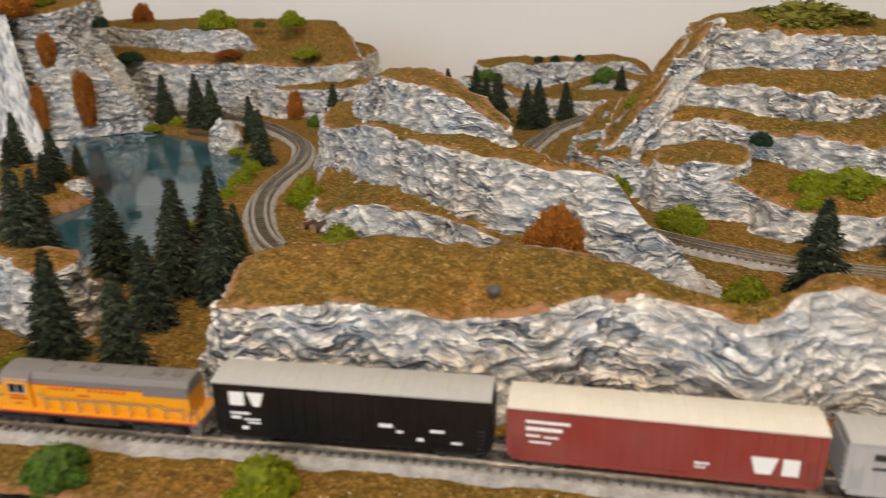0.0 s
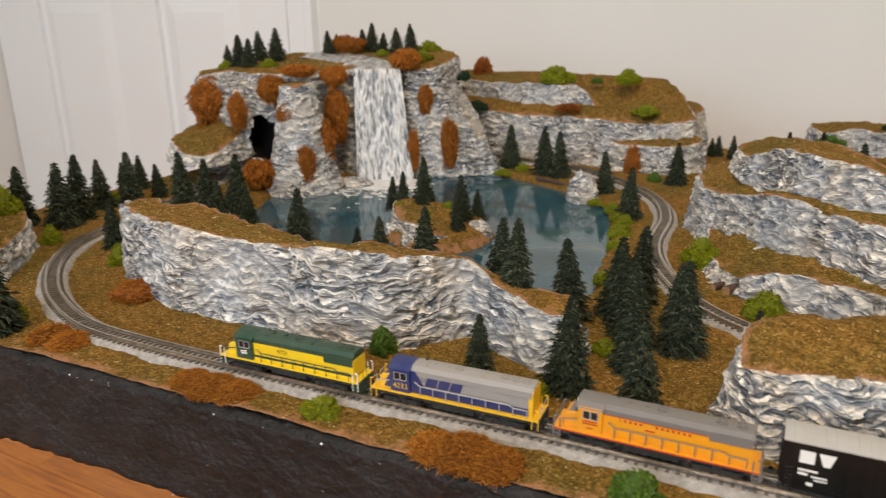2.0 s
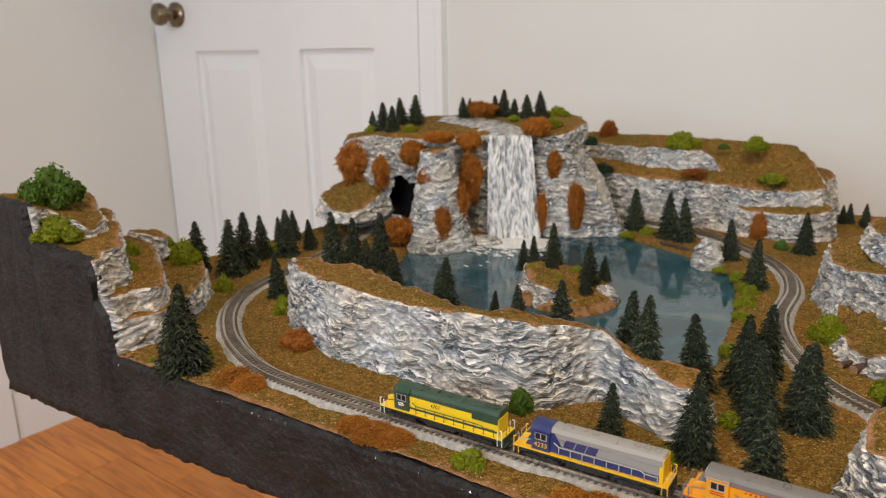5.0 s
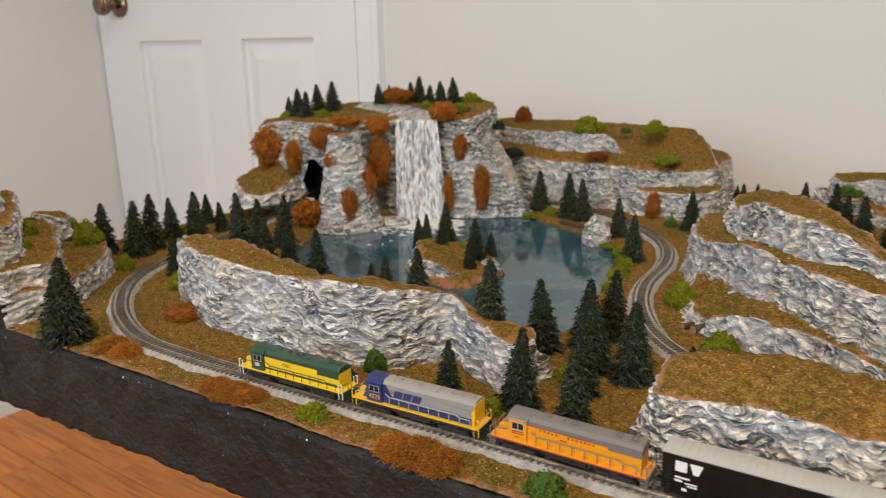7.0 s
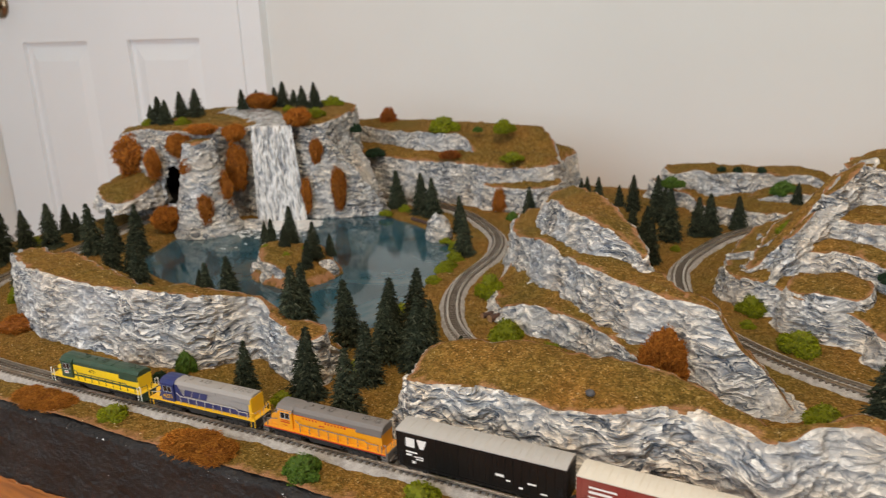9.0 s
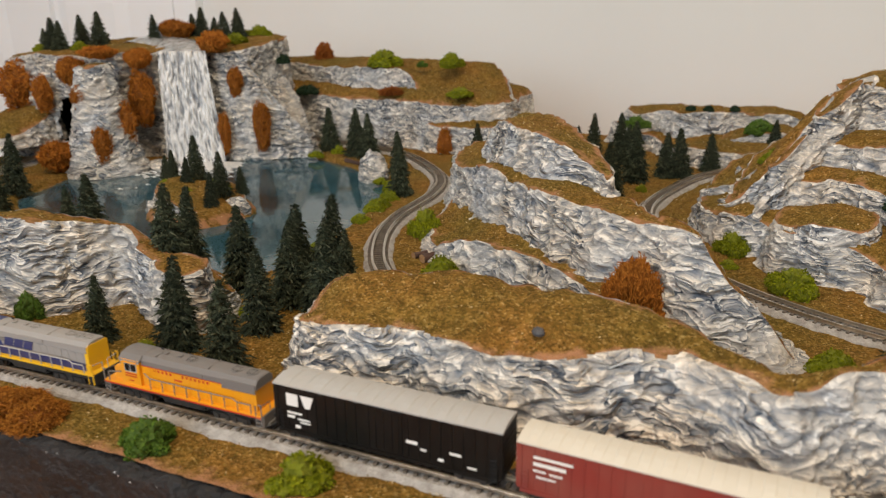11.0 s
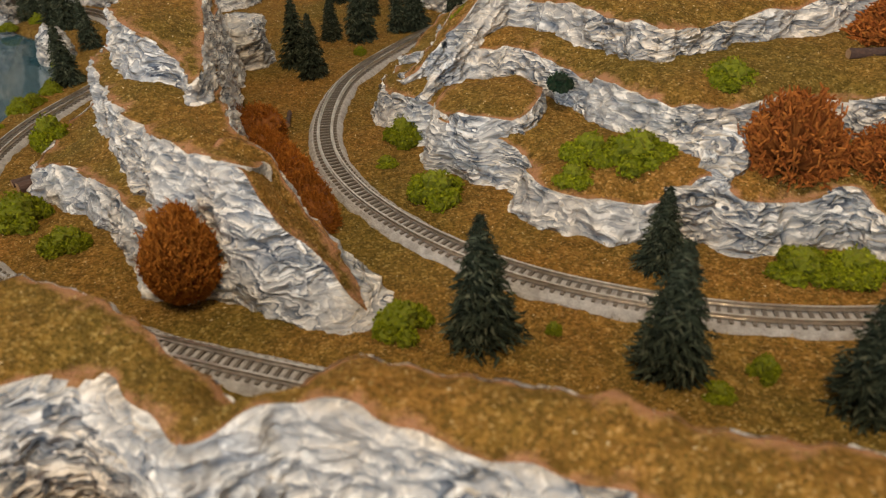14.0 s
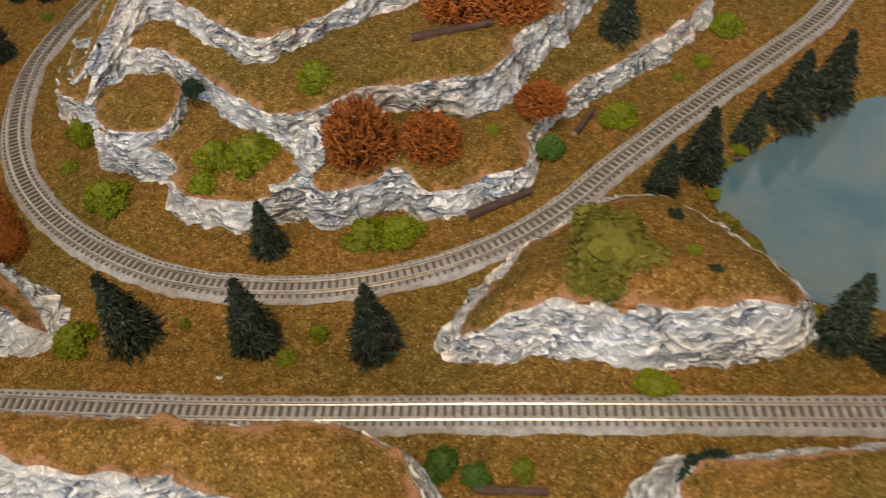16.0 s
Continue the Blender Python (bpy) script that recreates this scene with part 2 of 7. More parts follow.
M_OLIVE = foliage_material("olive_moss_fibre", [(0.0, (0.075, 0.070, 0.010)), (0.5, (0.130, 0.120, 0.017)), (1.0, (0.20, 0.185, 0.030))])
M_DARK = material("tunnel_black", (0.006, 0.006, 0.006), 0.95)
M_BRASS = varied("aged_brass", (0.30, 0.235, 0.15), (0.21, 0.165, 0.11), 40.0, 0.3, metal=1.0)

# ---------------------------------------------------------------- mesh helpers
def mesh_of(bm, name, mat, smooth=False):
    me = bpy.data.meshes.new(name)
    bm.to_mesh(me)
    bm.free()
    for one in (mat if isinstance(mat, (list, tuple)) else [mat]):
        me.materials.append(one)
    if smooth:
        me.polygons.foreach_set("use_smooth", [True] * len(me.polygons))
    return me


def part(name, bm, mat, parent=None, label="", smooth=False, at=None, kind=""):
    ob = new(name, mesh_of(bm, name, mat, smooth) if isinstance(bm, bmesh.types.BMesh) else bm)
    if parent is not None:
        ob.parent = parent
    if at is not None:
        ob.matrix_basis = at
    return tagged(ob, label, kind=kind)


def box(bm, x0, y0, z0, x1, y1, z1, m=None):
    vs = [bm.verts.new((x, y, z)) for z in (z0, z1) for x, y in ((x0, y0), (x1, y0), (x1, y1), (x0, y1))]
    for f in ((3, 2, 1, 0), (4, 5, 6, 7), (0, 1, 5, 4), (1, 2, 6, 5), (2, 3, 7, 6), (3, 0, 4, 7)):
        bm.faces.new([vs[i] for i in f])
    if m is not None:
        bmesh.ops.transform(bm, matrix=m, verts=vs)
    return vs


def cyl(bm, a, b, r0, r1=None, n=10):
    a, b = Vector(a), Vector(b)
    q = (b - a).to_track_quat("Z", "Y")
    r1 = r0 if r1 is None else r1
    rings = [[bm.verts.new(c + q @ Vector((r * math.cos(i * math.tau / n), r * math.sin(i * math.tau / n), 0))) for i in range(n)] for c, r in ((a, r0), (b, r1))]
    for i in range(n):
        j = (i + 1) % n
        bm.faces.new((rings[0][i], rings[0][j], rings[1][j], rings[1][i]))
    bm.faces.new(rings[0][::-1])
    bm.faces.new(rings[1])


def smooth_line(points, step, closed=False):
    """Points at even steps along a Catmull-Rom curve through the given ones."""
    pts = [np.array(p, float) for p in points]
    n = len(pts)
    fine = []
    for i in range(n if closed else n - 1):
        get = (lambda k: pts[k % n]) if closed else (lambda k: pts[min(max(k, 0), n - 1)])
        p0, p1, p2, p3 = get(i - 1), get(i), get(i + 1), get(i + 2)
        for u in np.linspace(0, 1, 16, endpoint=False):
            fine.append(0.5 * (2 * p1 + (p2 - p0) * u + (2 * p0 - 5 * p1 + 4 * p2 - p3) * u * u + (3 * p1 - p0 - 3 * p2 + p3) * u ** 3))
    fine.append(pts[0] if closed else pts[-1])
    fine = np.array(fine)
    d = np.r_[0, np.cumsum(np.linalg.norm(np.diff(fine[:, :2], axis=0), axis=1))]
    count = max(4, int(round(d[-1] / step)))
    s = np.linspace(0, d[-1], count, endpoint=not closed)
    return np.column_stack([np.interp(s, d, fine[:, k]) for k in range(fine.shape[1])]), d[-1]


def inside(x, y, poly):
    """Whether points lie in a closed outline; x and y may be arrays."""
    x, y = np.atleast_1d(x), np.atleast_1d(y)
    p = np.asarray(poly)[:, :2]
    q = np.roll(p, 1, 0)
    c = np.zeros(x.shape, bool)
    for (x0, y0), (x1, y1) in zip(p, q):
        if y0 != y1:
            c ^= ((y0 > y) != (y1 > y)) & (x < (x1 - x0) * (y - y0) / (y1 - y0) + x0)
    return c


_table = np.random.RandomState(3).permutation(256)
_table = np.r_[_table, _table, _table]
_slopes = np.random.RandomState(4).normal(size=(256, 3))
_slopes /= np.linalg.norm(_slopes, axis=1, keepdims=True)


def perlin(p):
    """Gradient noise of many places at once, about -0.6 to 0.6."""
    i = np.floor(p).astype(int)
    f = p - i
    i &= 255
    u = f * f * f * (f * (f * 6 - 15) + 10)
    total = np.zeros(len(p))
    for dx in (0, 1):
        for dy in (0, 1):
            for dz in (0, 1):
                g = _slopes[_table[_table[_table[(i[:, 0] + dx) & 255] + ((i[:, 1] + dy) & 255)] + ((i[:, 2] + dz) & 255)]]
                d = f - (dx, dy, dz)
                w = (u[:, 0] if dx else 1 - u[:, 0]) * (u[:, 1] if dy else 1 - u[:, 1]) * (u[:, 2] if dz else 1 - u[:, 2])
                total += w * (g * d).sum(1)
    return total


def carve(p, seed, uv=None):
    """Relief of the carved plaster: broad lumps, crisp crossing knife ridges and fine drag marks; uv: places on the
    unrolled face.
    Returns the relief in units of its depth, and the paint: height for the dry brush, with lit lips and the shade under
    them put in."""
    p = p + np.array([seed * 0.731, seed * 0.377, 0.0])
    uv = np.column_stack([(p[:, 0] + p[:, 1]) * 0.8, p[:, 2] + 0.3 * p[:, 1]]) if uv is None else uv + seed * 0.53
    warp = np.column_stack([perlin(p * 55 + k * 17.3) for k in range(3)])

    def strokes(size, seed2, long, sharp):
        total, weight = np.zeros(len(uv)), np.zeros(len(uv))
        for k, turn in enumerate((-0.55, 0.10, 0.80)):
            c, d = math.cos(turn), math.sin(turn)
            along, across = uv[:, 0] * c + uv[:, 1] * d, uv[:, 1] * c - uv[:, 0] * d
            q = np.column_stack([along / size / long + warp[:, 0] * 0.7, across / size + warp[:, 1] * 0.9, np.full(len(uv), seed2 + k * 3.7)])
            r = np.maximum(1 - np.abs(perlin(q)) * sharp, 0.0) ** 1.3
            m = np.exp(9 * perlin(np.column_stack([uv * 85, np.full(len(uv), seed2 + k * 11.3)])))
            total += r * m
            weight += m
        return total / weight
    def layers(size, seed2, tilt):
        """Flaps of plaster laid over one another, each with a lip that overhangs the one below."""
        c, d = math.cos(tilt), math.sin(tilt)
        along, across = uv[:, 0] * c + uv[:, 1] * d, uv[:, 1] * c - uv[:, 0] * d
        ph = across / size + 1.7 * perlin(np.column_stack([along / (size * 5), across / (size * 3), np.full(len(uv), seed2)]))
        ph += 0.55 * perlin(np.column_stack([along / (size * 1.5), across / size, np.full(len(uv), seed2 + 5.0)]))
        lay = np.floor(ph)
        f = ph - lay
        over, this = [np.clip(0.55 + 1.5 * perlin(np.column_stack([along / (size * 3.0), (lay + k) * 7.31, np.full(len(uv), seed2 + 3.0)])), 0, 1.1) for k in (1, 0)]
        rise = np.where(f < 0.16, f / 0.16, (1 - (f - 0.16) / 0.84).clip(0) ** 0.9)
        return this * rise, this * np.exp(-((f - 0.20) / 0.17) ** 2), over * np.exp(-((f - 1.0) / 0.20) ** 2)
    lumps = perlin(p * 30 + 5.1)
    side = np.clip(0.5 + 2.4 * perlin(np.column_stack([uv * 24, np.full(len(uv), 6.6)])), 0, 1)
    f1, l1, u1 = [side * x + (1 - side) * y for x, y in zip(layers(0.0092, 1.1, -0.22), layers(0.0084, 4.4, 0.50))]
    f2, l2, u2 = layers(0.0045, 8.8, 0.10)
    r2 = strokes(0.0062, 5.3, 2.8, 4.2)
    r3 = strokes(0.0031, 8.7, 2.2, 3.4)
    relief = 0.34 * lumps + 0.34 * (f1 - 0.3) + 0.15 * (f2 - 0.3) + 0.34 * (r2 - 0.3) + 0.12 * (r3 - 0.3)
    # besides the dry brush, lips are lightened as if lit, overhung spots darkened as shade
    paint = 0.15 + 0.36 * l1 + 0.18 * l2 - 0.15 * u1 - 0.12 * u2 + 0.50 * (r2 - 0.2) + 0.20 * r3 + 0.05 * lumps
    return relief, paint


def float_attribute(me, name, values):
    at = me.attributes.new(name, "FLOAT", "POINT")
    at.data.foreach_set("value", np.asarray(values, dtype=np.float32))


def tier(hill, outline, foot, batter, seed, step=0.0013, crag=0.0066, dome=0.004, lip=0.0014, bare=False, hole=None, ragged=1.0):
    """One terrace of a hill: a carved rock face round an outline of (x, y, top height), and its turf."""
    ring, _ = smooth_line(outline, step, True)
    area = sum(a[0] * b[1] - b[0] * a[1] for a, b in zip(ring, np.roll(ring, -1, 0)))
    if area < 0:
        ring = ring[::-1]
    n = len(ring)
    tang = np.roll(ring[:, :2], -3, 0) - np.roll(ring[:, :2], 3, 0)
    tang /= np.maximum(np.linalg.norm(tang, axis=1, keepdims=True), 1e-9)
    norm = np.column_stack([tang[:, 1], -tang[:, 0]])
    wave = perlin(np.column_stack([ring[:, :2] * 38, np.full(n, seed)])) + 0.6 * perlin(np.column_stack([ring[:, :2] * 120, np.full(n, seed + 9)]))
    ring = ring.copy()
    ring[:, 2] += 0.0042 * ragged * wave * np.clip((ring[:, 2] - foot) / 0.02, 0.1, 1)
    ring[:, :2] += norm * (0.0035 * ragged * wave)[:, None]
    high = float(max(ring[:, 2].max() - foot, 0.004))
    rows = max(4, int(high / step))
    lips = np.clip(lip * (1.0 + 2.6 * perlin(np.column_stack([ring[:, :2] * 75, np.full(n, seed + 4)]))), 0.0004, 0.009)
    lips *= 0.2 + 0.8 * np.clip(0.4 - 1.2 * norm[:, 1], 0, 1)
    layers = []
    for j in range(rows + 3):
        f = min(j / rows, 1.0)
        off = np.full(n, batter * (1 - f) ** 1.25)
        z = foot + (ring[:, 2] - foot) * f
        if j > rows:
            off = -lips * 0.5 * (j - rows)
            z = ring[:, 2] + 0.0004
        layers.append(np.column_stack([ring[:, :2] + norm * off[:, None], z]))
    at = np.concatenate(layers)
    run = np.r_[0, np.cumsum(np.linalg.norm(np.diff(ring[:, :2], axis=0), axis=1))]
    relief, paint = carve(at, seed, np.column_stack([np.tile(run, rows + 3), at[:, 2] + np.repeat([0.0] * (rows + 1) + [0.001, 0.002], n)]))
    fade = np.repeat([1.0] * (rows - 1) + [0.75, 0.5, 0.35, 0.2], n)
    push = np.tile(norm, (rows + 3, 1)) * (crag * relief * fade)[:, None]
    at = at + np.column_stack([push, crag * 0.28 * relief * fade])
    at[:, 1] = np.maximum(at[:, 1], front_edge(at[:, 0]) + 0.0005)
    quads = [(j * n + i, j * n + (i + 1) % n, (j + 1) * n + (i + 1) % n, (j + 1) * n + i) for j in range(rows + 2) for i in range(n)]
    if hole:
        mid = (at - np.array(hole[0])) / np.array(hole[1])
        gone = (mid ** 2).sum(1) < 1 + 1.3 * perlin(at * 70)
        quads = [q for q in quads if not all(gone[k] for k in q)]
    me = bpy.data.meshes.new("rock_face")
    me.from_pydata(at.tolist(), [], quads)
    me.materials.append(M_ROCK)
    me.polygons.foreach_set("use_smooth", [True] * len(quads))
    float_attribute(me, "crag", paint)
    if not bare:
        # the flock hangs over the rim here and there, and all along the rear
        me.materials.append(M_TOP)
        float_attribute(me, "rim", np.full(len(at), 0.8))
        over = perlin(np.column_stack([ring[:, :2] * 60, np.full(n, seed + 7)])) + 0.6 * np.clip(norm[:, 1], -0.05, 0.3)
        for q, poly in zip(quads, me.polygons):
            j, i = divmod(q[0], n)
            if j >= rows - 1 and over[i] > 0.10 + 0.12 * (rows + 1 - j):
                poly.material_index = 1
    part("rock_face", me, None, hill, "carved grey and white plaster rock face")
    # turf on top, laid from the lip inwards
    rim = at[-n:][::2]
    poly = rim[:, :2]
    lo, hi = poly.min(0), poly.max(0)
    gap = 0.0032
    gx, gy = np.meshgrid(np.arange(lo[0], hi[0], gap), np.arange(lo[1], hi[1], gap))
    rnd = np.random.RandomState(int(seed * 100) % 9999)
    pts = np.column_stack([gx.ravel(), gy.ravel()]) + rnd.uniform(-0.3, 0.3, (gx.size, 2)) * gap
    pts = pts[inside(pts[:, 0], pts[:, 1], poly)]
    if len(pts):
        near = np.array([((poly - p) ** 2).sum(1).min() for p in pts])
        pts = pts[near > (0.6 * gap) ** 2]
    loops = [Vector(p) for p in np.concatenate([poly, pts])]
    edges = [(i, (i + 1) % len(poly)) for i in range(len(poly))]
    vs, _, faces, *_ = delaunay_2d_cdt(loops, edges, [], 1, 1e-6)
    vs = np.array([tuple(v) for v in vs])
    d2 = ((vs[:, None, :] - poly[None]) ** 2).sum(2) + 1e-8
    w = d2 ** -1.5
    d = np.sqrt(d2.min(1))
    z = (w * rim[:, 2]).sum(1) / w.sum(1) + dome * (1 - np.exp(-d / 0.010)) - 0.0003
    flat = np.column_stack([vs, np.full(len(vs), seed * 0.1)])
    z += (0.0028 * perlin(flat * 55) + 0.0012 * perlin(flat * (210, 210, 1))) * np.minimum(1, d / 0.006)
    if bare:
        z += 1.1 * crag * carve(np.column_stack([vs, z]), seed)[0] * np.minimum(1, d / 0.004)
    me = bpy.data.meshes.new("turf_top")
    up = []
    for f in faces:
        a, b, c = (vs[k] for k in f[:3])
        up.append(tuple(f) if (b[0] - a[0]) * (c[1] - a[1]) - (b[1] - a[1]) * (c[0] - a[0]) > 0 else tuple(f)[::-1])
    me.from_pydata(np.column_stack([vs, z]).tolist(), [], up)
    me.polygons.foreach_set("use_smooth", [True] * len(up))
    if bare:
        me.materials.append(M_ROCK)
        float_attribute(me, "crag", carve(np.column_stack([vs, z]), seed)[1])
        part("rock_crown", me, None, hill, "bare carved plaster crown")
        return
    me.materials.append(M_TOP)
    float_attribute(me, "rim", np.exp(-d / (0.0050 * (1.0 + 2.4 * np.clip(perlin(flat * (48, 48, 1) + 2.7), -0.25, 0.5)))))
    part("turf_top", me, None, hill, "brown-green turf with bare reddish earth at the rim")


def hill(name, label, tiers):
    base = tagged(new(name), label, "model hill")
    for k, (outline, foot, batter, extra) in enumerate(tiers):
        tier(base, outline, foot, batter, seed=(len(name) * 1.37 + k * 3.1) % 11, **extra)
    return base


# ---------------------------------------------------------------- room
FLOOR_Z, CEIL_Z = -0.725, 1.75
X0, X1, Y0, Y1 = -1.87, 2.30, -1.60, 1.31


def structure(name, label, category, boxes, mat):
    bm = bmesh.new()
    for b in boxes:
        box(bm, *b)
    return tagged(part(name, bm, mat), label, category, kind="structure")


structure("wall_north", "smooth greige painted wall behind the layout", "wall",
          [(-0.965, Y1, FLOOR_Z, X1, Y1 + 0.12, CEIL_Z), (X0 - 0.12, Y1, FLOOR_Z, X0, Y1 + 0.12, CEIL_Z), (X0, Y1, FLOOR_Z + 2.04, -0.965, Y1 + 0.12, CEIL_Z)], M_WALL)
structure("wall_west", "smooth greige painted side wall beside the door", "wall", [(X0 - 0.12, Y0, FLOOR_Z, X0, Y1, CEIL_Z)], M_WALL)
structure("wall_east", "smooth greige painted side wall", "wall", [(X1, Y0, FLOOR_Z, X1 + 0.12, Y1, CEIL_Z)], M_WALL)
structure("wall_south", "smooth greige painted wall with a wide window", "wall",
          [(X0, Y0 - 0.12, FLOOR_Z, -1.0, Y0, CEIL_Z), (0.6, Y0 - 0.12, FLOOR_Z, X1, Y0, CEIL_Z),
           (-1.0, Y0 - 0.12, FLOOR_Z, 0.6, Y0, 0.15), (-1.0, Y0 - 0.12, 1.35, 0.6, Y0, CEIL_Z)], M_WALL)
structure("ceiling", "plain white ceiling", "ceiling", [(X0 - 0.12, Y0 - 0.12, CEIL_Z, X1 + 0.12, Y1 + 0.12, CEIL_Z + 0.1)], M_CEIL)
structure("subfloor", "dark boards under the oak strip floor", "floor", [(X0 - 0.12, Y0 - 0.12, FLOOR_Z - 0.1, X1 + 0.12, Y1 + 0.12, FLOOR_Z - 0.012)], M_TIE)
structure("baseboard", "white painted baseboard along the walls", "baseboard",
          [(X0, Y0, FLOOR_Z, X0 + 0.014, 0.70, FLOOR_Z + 0.12), (X0, 0.79, FLOOR_Z, X0 + 0.014, Y1, FLOOR_Z + 0.12), (-0.90, Y1 - 0.014, FLOOR_Z, X1, Y1, FLOOR_Z + 0.12)], M_WHITE)
structure("trim", "white door casing on the side wall", "door trim",
          [(X0, 0.705, FLOOR_Z, X0 + 0.020, 0.785, FLOOR_Z + 2.1)], M_WHITE)


def panel_door():
    """A white six-panel door in its casing, hinged on the right."""
    d = tagged(new("door_1"), "closed white six-panel interior door with raised panels", "door", kind="structure")
    x0, x1, y = X0 + 0.004, -0.968, Y1 - 0.012
    low = FLOOR_Z + 0.01
    stiles = [(x0, -1.700), (-1.452, -1.312), (-1.086, x1)]
    rails = [(low, low + 0.22), (0.197, 0.395), (1.02, 1.13), (1.24, low + 2.02)]
    bm = bmesh.new()
    for a, b in stiles:
        box(bm, a, y, low, b, y + 0.035, low + 2.02)
    for lo, hi in rails:
        for a, b in ((-1.700, -1.452), (-1.312, -1.086)):
            box(bm, a, y, lo, b, y + 0.035, hi)
    part("door_frame", bm, M_WHITE, d)
    for a, b in ((-1.700, -1.452), (-1.312, -1.086)):
        for lo, hi in ((low + 0.22, 0.197), (0.395, 1.02), (1.13, 1.24)):
            bm = bmesh.new()
            rings = []
            for inset, depth in ((0, 0.011), (0.010, 0.013), (0.014, 0.012), (0.045, 0.003), (0.048, 0.003)):
                rings.append([bm.verts.new(c) for c in ((a + inset, y + depth, lo + inset), (b - inset, y + depth, lo + inset), (b - inset, y + depth, hi - inset), (a + inset, y + depth, hi - inset))])
            for r, s in zip(rings, rings[1:]):
                for i in range(4):
                    k = (i + 1) % 4
                    bm.faces.new((r[i], r[k], s[k], s[i]))
            bm.faces.new(rings[-1])
            part("panel", bm, M_WHITE, d)
    bm = bmesh.new()
    for inset, proud in ((0.0, 0.012), (0.018, 0.018), (0.046, 0.020)):
        box(bm, -0.966 + inset, Y1 - proud, FLOOR_Z, -0.966 + inset + 0.026 - 0.010 * (inset > 0.04), Y1, FLOOR_Z + 2.10)
    part("casing", bm, M_WHITE, d)
    knob = part("door_knob", bmesh.new(), M_BRASS, d)
    bm = bmesh.new()
    cyl(bm, (-1.760, y, 0.289), (-1.760, y - 0.008, 0.289), 0.031, n=24)
    cyl(bm, (-1.760, y - 0.008, 0.289), (-1.760, y - 0.034, 0.289), 0.012, 0.015, n=20)
    profile = [(0.015, 0.034), (0.024, 0.040), (0.0285, 0.050), (0.027, 0.060), (0.018, 0.066)]
    for (r0, d0), (r1, d1) in zip(profile, profile[1:]):
        cyl(bm, (-1.760, y - d0, 0.289), (-1.760, y - d1, 0.289), r0, r1, 24)
    knob.data = mesh_of(bm, "door_knob", M_BRASS, True)
    tagged(knob, "aged brass door knob")


panel_door()

# ---------------------------------------------------------------- layout board
def front_edge(x):
    return 0.342 + 0.045 * (x + 0.2)


BX0, BX1, BY1 = -0.612, 0.86, 1.045
LAKE = [(-0.453, 0.615), (-0.470, 0.660), (-0.452, 0.700), (-0.432, 0.730), (-0.404, 0.786), (-0.340, 0.825), (-0.300, 0.813), (-0.240, 0.787), (-0.190, 0.752),
        (-0.168, 0.712), (-0.150, 0.645), (-0.140, 0.592), (-0.131, 0.545), (-0.146, 0.512), (-0.190, 0.520), (-0.240, 0.530), (-0.320, 0.535), (-0.390, 0.550), (-0.440, 0.580)]
ISLAND = [(-0.296, 0.581), (-0.316, 0.608), (-0.322, 0.634), (-0.281, 0.651), (-0.247, 0.641), (-0.230, 0.616), (-0.240, 0.579), (-0.262, 0.572)]
POND = [(0.578, 0.700), (0.547, 0.685), (0.494, 0.652), (0.470, 0.630), (0.469, 0.609), (0.485, 0.589), (0.492, 0.561), (0.505, 0.548), (0.560, 0.547), (0.660, 0.560), (0.700, 0.620), (0.680, 0.700)]
LAKE_LINE = smooth_line([(*p, 0) for p in LAKE], 0.006, True)[0][:, :2]
ISLAND_LINE = smooth_line([(*p, 0) for p in ISLAND], 0.006, True)[0][:, :2]
POND_LINE = smooth_line([(*p, 0) for p in POND], 0.006, True)[0][:, :2]


def shore(p):
    """Signed distance of places to the nearest shore, positive on land."""
    def away(line):
        return np.array([math.sqrt(((line - q) ** 2).sum(1).min()) for q in p])
    best = np.full(len(p), 1.0)
    for line in (LAKE_LINE, POND_LINE):
        d = away(line)
        best = np.minimum(best, np.where(inside(p[:, 0], p[:, 1], line), -d, d))
    d = away(ISLAND_LINE)
    isle = inside(p[:, 0], p[:, 1], ISLAND_LINE)
    return np.where(isle, d, np.where(best < 0, np.maximum(best, -d), best)), isle


def ground():
    nx, ny = 420, 200
    gx, gf = np.meshgrid(np.linspace(BX0, BX1, nx + 1), np.linspace(0, 1, ny + 1))
    x = gx.ravel()
    y = front_edge(x) + (BY1 - front_edge(x)) * gf.ravel()
    p = np.column_stack([x, y])
    s, isle = shore(p)
    flat = np.column_stack([p, np.zeros(len(p))])
    z = 0.0020 * perlin(flat * 40) + 0.0011 * perlin(flat * 190 + 4)
    z += np.where(isle, 0.008 * (1 - np.exp(-np.maximum(s, 0) / 0.010)), 0)
    z -= 0.0105 * np.clip((0.005 - s) / 0.013, 0, 1)
    me = bpy.data.meshes.new("ground")
    w = nx + 1
    me.from_pydata(np.column_stack([p, z]).tolist(), [], [(j * w + i, j * w + i + 1, j * w + w + i + 1, j * w + w + i) for j in range(ny) for i in range(nx)])
    me.materials.append(M_TOP)
    me.polygons.foreach_set("use_smooth", [True] * len(me.polygons))
    float_attribute(me, "rim", np.maximum(0, 1 - np.abs(s) / 0.007) * 0.7 + np.where(isle, 0.8 * np.exp(-np.maximum(s, 0) / 0.010), 0) + 1.0 * np.exp(-(p[:, 1] - front_edge(p[:, 0])) / 0.009))
    tagged(part("ground", me, None), "brown-green scenic turf over the layout board", "ground", kind="structure")


